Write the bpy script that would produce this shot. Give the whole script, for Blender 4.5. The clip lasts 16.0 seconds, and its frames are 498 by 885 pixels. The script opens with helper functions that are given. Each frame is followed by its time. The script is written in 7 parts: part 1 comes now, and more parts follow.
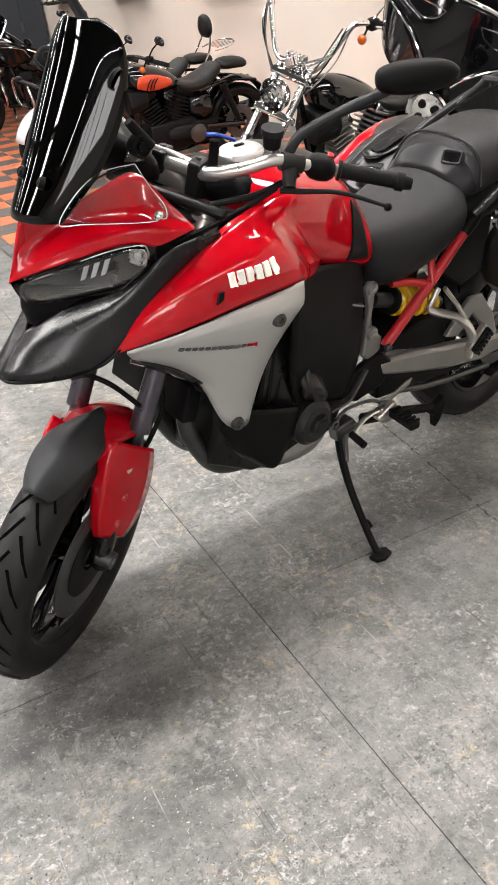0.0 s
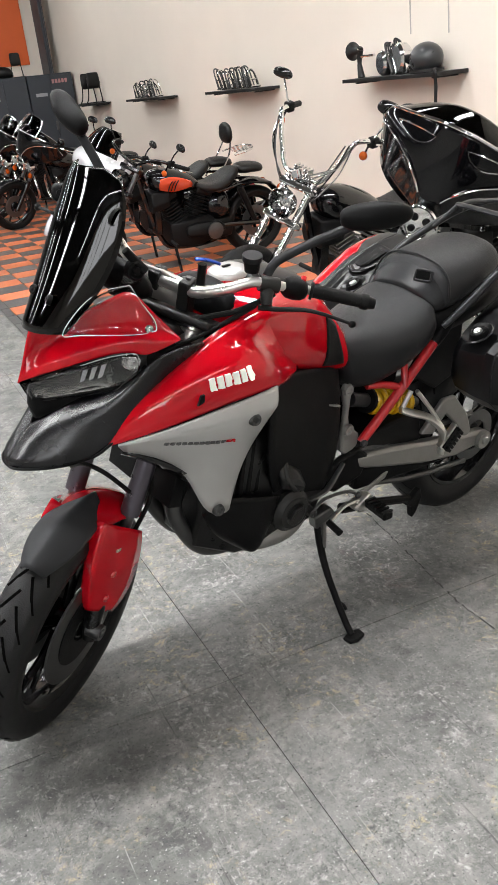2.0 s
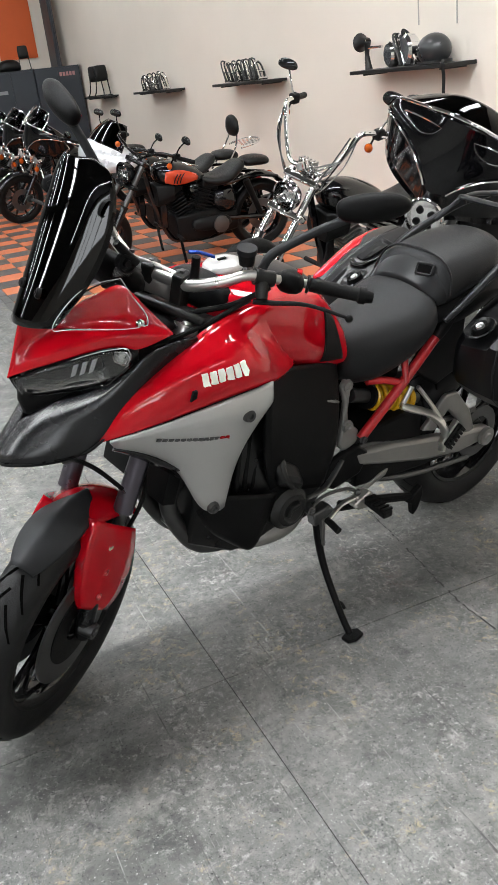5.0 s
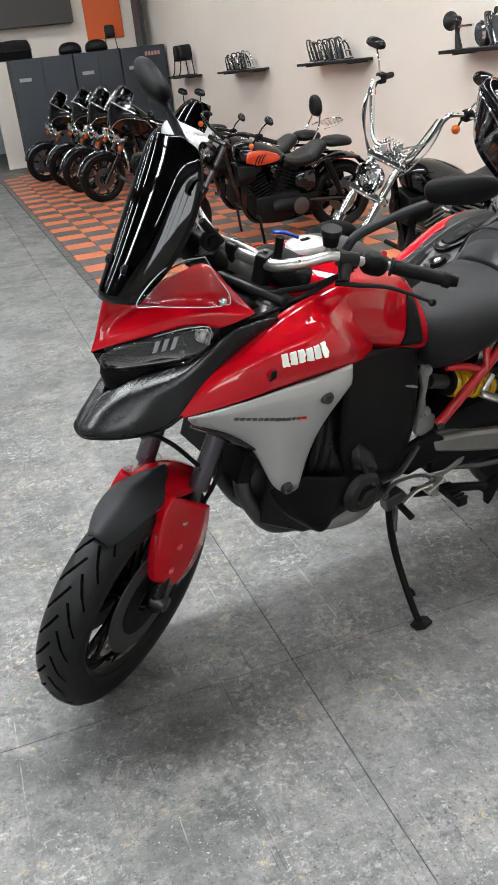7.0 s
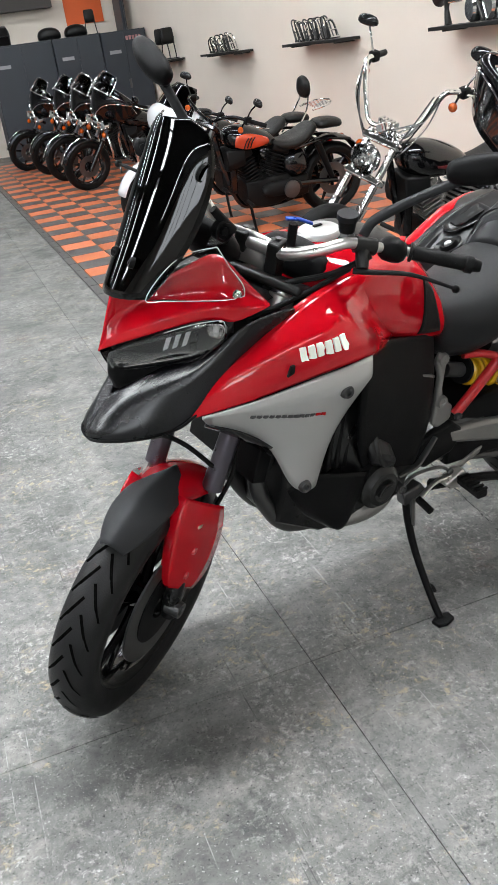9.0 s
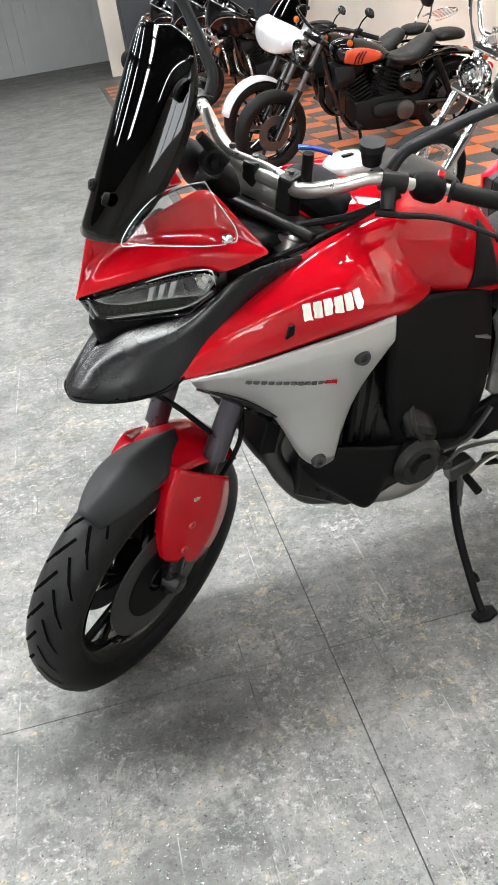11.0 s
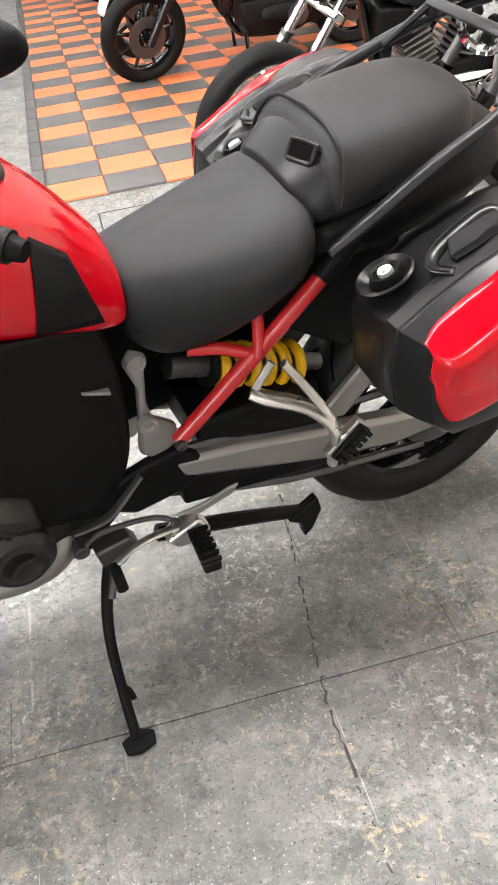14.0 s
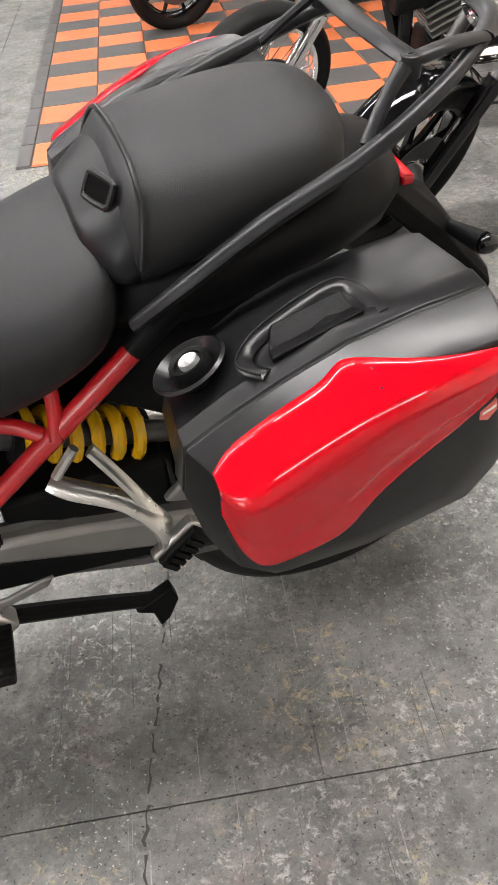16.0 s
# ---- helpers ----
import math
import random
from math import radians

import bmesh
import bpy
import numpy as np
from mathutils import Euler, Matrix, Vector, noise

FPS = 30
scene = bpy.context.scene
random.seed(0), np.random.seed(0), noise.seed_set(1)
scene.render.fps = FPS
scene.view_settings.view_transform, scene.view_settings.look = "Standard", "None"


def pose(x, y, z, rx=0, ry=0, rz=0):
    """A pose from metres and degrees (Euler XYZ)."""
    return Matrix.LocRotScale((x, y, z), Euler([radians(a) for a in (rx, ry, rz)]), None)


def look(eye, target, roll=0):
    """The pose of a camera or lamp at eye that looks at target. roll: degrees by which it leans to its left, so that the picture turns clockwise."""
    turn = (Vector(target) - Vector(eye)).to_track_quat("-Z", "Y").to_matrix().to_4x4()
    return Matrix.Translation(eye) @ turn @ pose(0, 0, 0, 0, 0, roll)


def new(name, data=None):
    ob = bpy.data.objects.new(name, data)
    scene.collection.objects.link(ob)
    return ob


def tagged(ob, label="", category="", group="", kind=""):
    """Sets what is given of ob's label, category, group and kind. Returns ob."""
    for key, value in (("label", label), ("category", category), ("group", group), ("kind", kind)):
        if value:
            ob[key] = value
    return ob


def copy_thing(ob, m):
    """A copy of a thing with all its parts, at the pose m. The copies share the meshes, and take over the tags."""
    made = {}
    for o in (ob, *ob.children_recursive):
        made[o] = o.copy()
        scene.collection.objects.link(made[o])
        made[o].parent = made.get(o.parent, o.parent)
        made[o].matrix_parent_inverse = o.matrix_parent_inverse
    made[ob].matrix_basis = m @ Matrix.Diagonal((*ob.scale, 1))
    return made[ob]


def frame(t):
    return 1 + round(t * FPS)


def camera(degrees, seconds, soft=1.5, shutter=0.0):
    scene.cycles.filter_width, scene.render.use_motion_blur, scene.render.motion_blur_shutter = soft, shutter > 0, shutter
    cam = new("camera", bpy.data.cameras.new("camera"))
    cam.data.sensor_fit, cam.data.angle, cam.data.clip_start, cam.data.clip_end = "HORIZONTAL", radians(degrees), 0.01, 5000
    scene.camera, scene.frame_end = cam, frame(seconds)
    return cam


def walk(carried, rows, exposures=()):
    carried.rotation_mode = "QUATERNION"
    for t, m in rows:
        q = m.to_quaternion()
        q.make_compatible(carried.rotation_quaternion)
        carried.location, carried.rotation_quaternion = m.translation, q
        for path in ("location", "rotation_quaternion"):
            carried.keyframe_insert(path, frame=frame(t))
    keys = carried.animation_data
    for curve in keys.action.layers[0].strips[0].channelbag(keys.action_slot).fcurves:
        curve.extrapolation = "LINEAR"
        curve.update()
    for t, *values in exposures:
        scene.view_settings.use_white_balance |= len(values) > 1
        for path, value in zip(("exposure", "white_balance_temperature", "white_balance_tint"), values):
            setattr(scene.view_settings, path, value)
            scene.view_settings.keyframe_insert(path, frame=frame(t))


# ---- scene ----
cam = camera(32.8, 16.0)
PATH = [
    (0, (-0.281, -1.733, 1.49), (0.642, -0.247, 0.521), -8.1),
    (0.5, (-0.294, -1.79, 1.515), (0.578, -0.27, 0.551), -6.7),
    (1, (-0.289, -1.869, 1.546), (0.58, -0.334, 0.604), -6.4),
    (1.5, (-0.295, -1.917, 1.577), (0.621, -0.369, 0.701), -6.7),
    (2, (-0.298, -1.944, 1.593), (0.656, -0.376, 0.799), -6.7),
    (2.5, (-0.288, -1.944, 1.596), (0.679, -0.38, 0.81), -6.9),
    (3, (-0.268, -1.955, 1.596), (0.777, -0.446, 0.803), -6.9),
    (3.5, (-0.26, -1.97, 1.601), (0.873, -0.528, 0.802), -6.1),
    (4, (-0.254, -1.964, 1.593), (0.891, -0.536, 0.789), -5.9),
    (4.5, (-0.249, -1.96, 1.586), (0.826, -0.478, 0.78), -6.4),
    (5, (-0.249, -1.931, 1.579), (0.683, -0.355, 0.775), -6.8),
    (7.5, (-0.27, -1.929, 1.578), (0.509, -0.281, 0.755), -6.8),
    (8, (-0.256, -1.92, 1.577), (0.534, -0.281, 0.748), -6.9),
    (8.5, (-0.254, -1.894, 1.573), (0.537, -0.262, 0.73), -7.1),
    (9, (-0.276, -1.814, 1.573), (0.515, -0.189, 0.717), -8.1),
    (11.5, (0.208, -1.614, 1.479), (0.66, 0.057, 0.478), -9.5),
    (12, (0.359, -1.507, 1.455), (0.859, 0.132, 0.423), -8.8),
    (12.5, (0.511, -1.462, 1.435), (1.028, 0.147, 0.364), -9.5),
    (13, (0.723, -1.453, 1.424), (1.183, 0.133, 0.295), -7.9),
    (13.5, (0.879, -1.424, 1.413), (1.284, 0.155, 0.255), -8.0),
    (14, (0.978, -1.33, 1.392), (1.468, 0.226, 0.234), -8.1),
    (14.5, (1.135, -1.271, 1.379), (1.648, 0.259, 0.197), -6.3),
    (15, (1.345, -1.232, 1.368), (1.745, 0.31, 0.159), -4.9),
    (15.5, (1.425, -1.189, 1.364), (1.773, 0.35, 0.134), -5.6),
    (16, (1.46, -1.084, 1.353), (1.794, 0.451, 0.115), -6.6),
]
walk(cam, [(t, look(eye, target, roll)) for t, eye, target, roll in PATH],
     [(0.0, 0.31, 6800, 15), (1.5, 0.22, 6600, 13), (3.5, -0.15, 6450, 10), (5.2, -0.03, 6350, 10), (8.0, 0.03, 6250, 10), (9.2, 0.13, 6250, 10), (11.5, 0.55, 6500, 10), (12.5, 0.7, 6600, 10), (13.5, 0.87, 6600, 13), (14.5, 0.68, 6750, 14), (16.0, 0.44, 6750, 14)])

# ---- plan ----
LAMP = 41.0
DAY = 7.0
LAMP_ROWS = (-2.4,)
THIN_ROWS = (-8.5, 1.7, 5.8, 10.2)
STEER_DEG = 30
SH = ((0.562, 1.937, 1.455), (3.73, 5.14, 1.447), (6.85, 8.31, 1.434), (10.1, 11.31, 1.417))  # shelves: v from, v to, height
C_AT, B_AT, A_AT, A2_AT = (1.35, -1.215, 2, 12), (1.04, -0.22, 3, 11), (0.86, 2.42, 3), (0.95, 3.35, 2)
FAR_AT = ((1.0, 6.9, 3), (0.96, 8.25, 2), (0.9, 9.45, 3), (0.68, 10.6, 2))
LETTER_AT, LETTER_STEP = (0.531, 1.004), (0.0190, 0.0017)

# ---- light ----
world = bpy.data.worlds.new("world")
scene.world = world
world.use_nodes = True
world.node_tree.nodes["Background"].inputs[0].default_value = (0.9, 0.92, 1.0, 1)
world.node_tree.nodes["Background"].inputs[1].default_value = 0.02
scene.view_settings.exposure = 0.0

# The room's axes: origin at the mat's near corner, u along the rows of tiles, v into the depth.
ROOM = pose(1.461, 2.967, 0, 0, 0, -8.61)
# The red motorcycle: leans on its side stand.
BIKE = pose(0.025, 0.0445, -0.003, 0, 0, 4.43) @ pose(0, 0, 0, 9.62, 0, 0)


# ---- materials ----
def mat(name, base, rough=0.5, metal=0.0, vary=0.12, scale=8.0, bump=0.0, bump_scale=200.0, coat=0.0, rough_vary=0.1, spec=0.5):
    """A painted, plastic or metal surface with fine relief and uneven wear."""
    m = bpy.data.materials.new(name)
    m.use_nodes = True
    nt = m.node_tree
    p = nt.nodes["Principled BSDF"]
    p.inputs["Metallic"].default_value = metal
    p.inputs["Coat Weight"].default_value = coat
    p.inputs["Coat Roughness"].default_value = 0.03
    p.inputs["Specular IOR Level"].default_value = spec
    geo = nt.nodes.new("ShaderNodeTexCoord")
    n1 = nt.nodes.new("ShaderNodeTexNoise")
    n1.inputs["Scale"].default_value, n1.inputs["Detail"].default_value = scale, 6
    nt.links.new(geo.outputs["Object"], n1.inputs["Vector"])
    ramp = nt.nodes.new("ShaderNodeMix")
    ramp.data_type = "RGBA"
    lo = [max(0, c * (1 - vary)) for c in base]
    hi = [min(1, c * (1 + vary)) for c in base]
    ramp.inputs[6].default_value, ramp.inputs[7].default_value = (*lo, 1), (*hi, 1)
    nt.links.new(n1.outputs["Fac"], ramp.inputs[0])
    nt.links.new(ramp.outputs[2], p.inputs["Base Color"])
    n2 = nt.nodes.new("ShaderNodeTexNoise")
    n2.inputs["Scale"].default_value, n2.inputs["Detail"].default_value = bump_scale, 3
    nt.links.new(geo.outputs["Object"], n2.inputs["Vector"])
    mr = nt.nodes.new("ShaderNodeMapRange")
    mr.inputs["To Min"].default_value = max(0.02, rough - rough_vary)
    mr.inputs["To Max"].default_value = min(1, rough + rough_vary)
    nt.links.new(n1.outputs["Fac"], mr.inputs["Value"])
    nt.links.new(mr.outputs["Result"], p.inputs["Roughness"])
    if bump:
        b = nt.nodes.new("ShaderNodeBump")
        b.inputs["Strength"].default_value, b.inputs["Distance"].default_value = bump, 0.002
        nt.links.new(n2.outputs["Fac"], b.inputs["Height"])
        nt.links.new(b.outputs["Normal"], p.inputs["Normal"])
    return m


def glass(name, tint, gloss_rough=0.02):
    """Tinted clear plastic: a mirror by its Fresnel gloss, and see-through behind it."""
    m = bpy.data.materials.new(name)
    m.use_nodes = True
    nt = m.node_tree
    nt.nodes.clear()
    out = nt.nodes.new("ShaderNodeOutputMaterial")
    mix = nt.nodes.new("ShaderNodeMixShader")
    fr = nt.nodes.new("ShaderNodeFresnel")
    fr.inputs["IOR"].default_value = 1.5
    tr = nt.nodes.new("ShaderNodeBsdfTransparent")
    tr.inputs[0].default_value = (*tint, 1)
    gl = nt.nodes.new("ShaderNodeBsdfGlossy")
    gl.inputs["Roughness"].default_value = gloss_rough
    nt.links.new(fr.outputs[0], mix.inputs[0])
    nt.links.new(tr.outputs[0], mix.inputs[1])
    nt.links.new(gl.outputs[0], mix.inputs[2])
    nt.links.new(mix.outputs[0], out.inputs[0])
    return m


RED = mat("red gloss paint", (0.47, 0.002, 0.009), 0.4, 0.0, 0.05, 5, coat=1.0, rough_vary=0.03, spec=0.0)
RED_FRAME = mat("red satin frame paint", (0.45, 0.012, 0.016), 0.32, 0.0, 0.1, 14, coat=0.3)
SILVER = mat("satin silver paint", (0.52, 0.52, 0.51), 0.33, 0.55, 0.05, 6, rough_vary=0.05)
BLACK = mat("black textured plastic", (0.0048, 0.0048, 0.005), 0.46, 0, 0.25, 12, bump=0.25, bump_scale=600, spec=0.1)
GREY_BLACK = mat("dark grey satin plastic", (0.009, 0.0095, 0.0105), 0.36, 0, 0.12, 7, bump=0.05, bump_scale=900, spec=0.24)
CASE = mat("pannier black plastic", (0.0065, 0.0065, 0.007), 0.3, 0, 0.1, 9, bump=0.04, bump_scale=700, spec=0.32, rough_vary=0.03)
BEAK = mat("beak satin black", (0.004, 0.004, 0.005), 0.27, 0.0, 0.05, 7, spec=0.5, rough_vary=0.02)
GLOSS_BLACK = mat("gloss black paint", (0.003, 0.003, 0.0034), 0.07, 0, 0.2, 5, rough_vary=0.02, spec=0.5)
ENGINE = mat("engine black coating", (0.0045, 0.0045, 0.0047), 0.3, 0.0, 0.3, 20, bump=0.2, bump_scale=300, spec=0.45)
CASTING = mat("grey cast alloy", (0.27, 0.262, 0.25), 0.42, 0.6, 0.15, 25, bump=0.3, bump_scale=500)
DARK_CAST = mat("dark cast cover", (0.014, 0.014, 0.0135), 0.42, 0.4, 0.2, 25, bump=0.3, bump_scale=500)
ALLOY = mat("brushed alloy", (0.62, 0.61, 0.58), 0.3, 0.9, 0.1, 30, bump=0.1, bump_scale=500)
CHROME = mat("chrome", (0.78, 0.78, 0.78), 0.07, 1.0, 0.05, 20, rough_vary=0.04)
STEEL = mat("dark steel", (0.1, 0.1, 0.1), 0.4, 0.8, 0.2, 30, bump=0.2)
RUBBER = mat("rubber", (0.004, 0.004, 0.004), 0.6, 0, 0.3, 30, bump=0.4, bump_scale=300, spec=0.2)
TYRE = mat("tyre rubber", (0.008, 0.008, 0.0083), 0.5, 0, 0.3, 16, bump=0.3, bump_scale=260, spec=0.26)
SEAT = mat("grey seat vinyl", (0.0105, 0.011, 0.012), 0.46, 0, 0.08, 6, bump=0.35, bump_scale=1100, spec=0.26)
LEATHER = mat("black leather", (0.004, 0.004, 0.004), 0.42, 0, 0.2, 14, bump=0.4, bump_scale=500, spec=0.3)
YELLOW = mat("yellow spring paint", (0.72, 0.4, 0.004), 0.3, 0, 0.12, 20, coat=0.3)
ORANGE = mat("orange gloss paint", (0.56, 0.05, 0.012), 0.25, 0, 0.08, 8, coat=0.7)
AMBER = mat("amber lens", (0.42, 0.07, 0.006), 0.12, 0, 0.1, 40)
TAIL_RED = mat("red lamp lens", (0.45, 0.005, 0.008), 0.12, 0, 0.1, 40)
WHITE_LETTER = mat("white decal", (0.75, 0.73, 0.66), 0.4, 0, 0.05, 30)
GREY_LETTER = mat("dark grey decal", (0.07, 0.07, 0.07), 0.4, 0, 0.05, 30)
BLUE = mat("blue anodised alloy", (0.02, 0.07, 0.4), 0.3, 0.6, 0.1, 30)
PEARL = mat("silver white paint", (0.66, 0.67, 0.69), 0.25, 0.2, 0.06, 8, coat=0.5)
WHITE_PLASTIC = mat("white plastic", (0.75, 0.75, 0.73), 0.5, 0, 0.05, 10)
LENS = mat("headlamp reflector", (0.8, 0.8, 0.8), 0.1, 1.0, 0.1, 40, bump=0.5, bump_scale=60)
TINT = glass("dark tinted screen", (0.035, 0.033, 0.032))
CLEAR = glass("clear plastic", (0.97, 0.97, 0.97))
SMOKE = glass("clear headlamp glass", (0.97, 0.97, 0.97))
MIRROR = mat("mirror glass", (0.85, 0.85, 0.86), 0.02, 1.0, 0.0, 10, rough_vary=0.0)


def wall_paint(name, base, rough=0.75):
    m = mat(name, base, rough, 0, 0.045, 1.4, bump=0.25, bump_scale=70)
    return m


WALL = wall_paint("cream wall paint", (0.81, 0.735, 0.648))
GREY_WALL = wall_paint("pale grey wall paint", (0.62, 0.6, 0.56))
CEILING = wall_paint("dark ceiling deck", (0.1, 0.1, 0.1))
CABINET = mat("blue-grey cabinet paint", (0.03, 0.037, 0.046), 0.45, 0.1, 0.12, 3, bump=0.1, bump_scale=120)
SHELF = mat("black shelf steel", (0.012, 0.012, 0.012), 0.45, 0.3, 0.2, 12)
ORANGE_SIGN = mat("orange banner", (0.72, 0.12, 0.02), 0.55, 0, 0.06, 6)
TILE_ORANGE = mat("orange plastic tile", (0.62, 0.16, 0.055), 0.42, 0, 0.1, 9, bump=0.5, bump_scale=120)
TILE_DARK = mat("charcoal plastic tile", (0.075, 0.073, 0.073), 0.4, 0, 0.18, 9, bump=0.5, bump_scale=120)


def concrete():
    """Worn workshop concrete: cloudy grey, pale rubbed patches, ochre flakes, dark pits and pale scrapes."""
    m = bpy.data.materials.new("worn concrete")
    m.use_nodes = True
    nt = m.node_tree
    N, L = nt.nodes.new, nt.links.new
    p = nt.nodes["Principled BSDF"]
    tc = N("ShaderNodeTexCoord")

    def noise_at(scale, detail, rough=0.6, stretch=None, turn=0.0, distort=0.0):
        n = N("ShaderNodeTexNoise")
        n.inputs["Scale"].default_value, n.inputs["Detail"].default_value = scale, detail
        n.inputs["Roughness"].default_value, n.inputs["Distortion"].default_value = rough, distort
        if stretch:
            mp = N("ShaderNodeMapping")
            mp.inputs["Rotation"].default_value = (0, 0, radians(turn))
            mp.inputs["Scale"].default_value = stretch
            L(tc.outputs["Object"], mp.inputs["Vector"])
            L(mp.outputs["Vector"], n.inputs["Vector"])
        else:
            L(tc.outputs["Object"], n.inputs["Vector"])
        return n.outputs["Fac"]

    def step(value, lo, hi, top=1.0):
        r = N("ShaderNodeMapRange")
        r.inputs["From Min"].default_value, r.inputs["From Max"].default_value = lo, hi
        r.inputs["To Max"].default_value = top
        L(value, r.inputs["Value"])
        return r.outputs["Result"]

    def over(under, colour, fac):
        x = N("ShaderNodeMix")
        x.data_type = "RGBA"
        L(fac, x.inputs[0])
        L(under, x.inputs[6])
        x.inputs[7].default_value = (*colour, 1)
        return x.outputs[2]

    def times(a, b):
        x = N("ShaderNodeMath")
        x.operation = "MULTIPLY"
        L(a, x.inputs[0])
        L(b, x.inputs[1])
        return x.outputs[0]

    ramp = N("ShaderNodeValToRGB")
    e = ramp.color_ramp.elements
    e[0].position, e[0].color = 0.36, (0.078, 0.08, 0.076, 1)
    e[1].position, e[1].color = 0.64, (0.245, 0.242, 0.232, 1)
    L(noise_at(1.7, 12, 0.76, distort=0.15), ramp.inputs["Fac"])
    c = ramp.outputs["Color"]
    c = over(c, (0.058, 0.063, 0.059), step(noise_at(3.4, 9, 0.72, distort=0.4), 0.5, 0.66, 0.7))
    c = over(c, (0.33, 0.32, 0.295), step(noise_at(4.6, 10, 0.78, distort=0.5), 0.53, 0.66, 0.6))
    patch = noise_at(0.9, 3)
    c = over(c, (0.05, 0.056, 0.055), step(noise_at(19, 10, 0.86, distort=0.2), 0.5, 0.62, 0.66))
    c = over(c, (0.36, 0.355, 0.335), times(step(noise_at(30, 10, 0.9, distort=0.2), 0.52, 0.6, 0.7), step(noise_at(3.0, 6, 0.75), 0.4, 0.58)))
    c = over(c, (0.46, 0.45, 0.43), times(step(noise_at(46, 8, 0.8, distort=0.4), 0.53, 0.6, 0.8), step(noise_at(2.6, 5, 0.7), 0.48, 0.6)))
    c = over(c, (0.05, 0.055, 0.055), times(step(noise_at(55, 8, 0.8), 0.52, 0.6, 0.75), step(noise_at(2.1, 5, 0.7), 0.5, 0.62)))
    c = over(c, (0.44, 0.36, 0.22), times(step(noise_at(34, 7, 0.78, distort=0.6), 0.54, 0.6, 0.62), step(noise_at(3.4, 4, 0.7), 0.51, 0.6)))
    c = over(c, (0.016, 0.018, 0.018), step(noise_at(130, 4, 0.65), 0.61, 0.65, 0.9))
    c = over(c, (0.66, 0.66, 0.64), times(step(noise_at(125, 3), 0.645, 0.675, 0.6), step(patch, 0.36, 0.52)))
    for turn, sc in ((62, 120), (-20, 140), (24, 110), (-70, 130), (-38, 115)):
        c = over(c, (0.48, 0.48, 0.47), times(step(noise_at(sc, 3, 0.5, stretch=(1, 0.0035, 1), turn=turn, distort=0.5), 0.68, 0.72, 0.7), step(noise_at(1.6 + abs(turn) * 0.03, 6, 0.8), 0.52, 0.64)))
    for turn, sc in ((48, 150), (-8, 130)):
        c = over(c, (0.045, 0.045, 0.045), times(step(noise_at(sc, 3, 0.5, stretch=(1, 0.008, 1), turn=turn), 0.655, 0.69, 0.7), step(noise_at(2.6, 4, 0.7), 0.47, 0.58)))
    c = over(c, (0.24, 0.1, 0.1), times(step(noise_at(6, 6, 0.8), 0.55, 0.7, 0.45), step(noise_at(1.3, 3), 0.56, 0.64)))
    L(c, p.inputs["Base Color"])
    r = step(noise_at(6, 6), 0.3, 0.7)
    rr = N("ShaderNodeMapRange")
    rr.inputs["To Min"].default_value, rr.inputs["To Max"].default_value = 0.42, 0.7
    p.inputs["Specular IOR Level"].default_value = 0.35
    L(r, rr.inputs["Value"])
    L(rr.outputs["Result"], p.inputs["Roughness"])
    b = N("ShaderNodeBump")
    b.inputs["Strength"].default_value, b.inputs["Distance"].default_value = 0.3, 0.003
    L(noise_at(60, 8, 0.7), b.inputs["Height"])
    L(b.outputs["Normal"], p.inputs["Normal"])
    return m


CONCRETE = concrete()
CRACK = mat("dirt in the joints", (0.045, 0.043, 0.04), 0.9, 0, 0.4, 30, bump=0.5)


# ---- building helpers ----
def part(name, bm, material, parent=None, label="", smooth=True, bevel=0.0, subsurf=0, solid=0.0, angle=40):
    """Links a bmesh as one mesh object, under a thing if a parent is given."""
    bmesh.ops.recalc_face_normals(bm, faces=bm.faces)
    me = bpy.data.meshes.new(name)
    bm.to_mesh(me)
    bm.free()
    if smooth:
        me.polygons.foreach_set("use_smooth", [True] * len(me.polygons))
        if not subsurf:
            me.set_sharp_from_angle(angle=radians(angle))
    me.materials.append(material)
    ob = new(name, me)
    if parent is not None:
        ob.parent = parent
    if subsurf:
        mod = ob.modifiers.new("rounding", "SUBSURF")
        mod.levels = mod.render_levels = subsurf
        mod.boundary_smooth = "PRESERVE_CORNERS"
    if solid:
        mod = ob.modifiers.new("thickness", "SOLIDIFY")
        mod.thickness, mod.offset = solid, -1
    if bevel:
        mod = ob.modifiers.new("edges", "BEVEL")
        mod.width, mod.segments, mod.limit_method, mod.angle_limit = bevel, 2, "ANGLE", radians(35)
    if label:
        tagged(ob, label)
    return ob


def thing(name, label, category, matrix, group="", kind=""):
    ob = new(name)
    ob.empty_display_size = 0.1
    ob.matrix_basis = matrix
    return tagged(ob, label, category, group, kind)


def box(bm, x0, x1, y0, y1, z0, z1, m=None):
    vs = [bm.verts.new((x, y, z)) for x in (x0, x1) for y in (y0, y1) for z in (z0, z1)]
    for f in ((0, 1, 3, 2), (4, 6, 7, 5), (0, 4, 5, 1), (2, 3, 7, 6), (0, 2, 6, 4), (1, 5, 7, 3)):
        bm.faces.new([vs[i] for i in f])
    if m is not None:
        bmesh.ops.transform(bm, matrix=m, verts=vs)
    return bm


def boxed(*a, m=None):
    return box(bmesh.new(), *a, m=m)


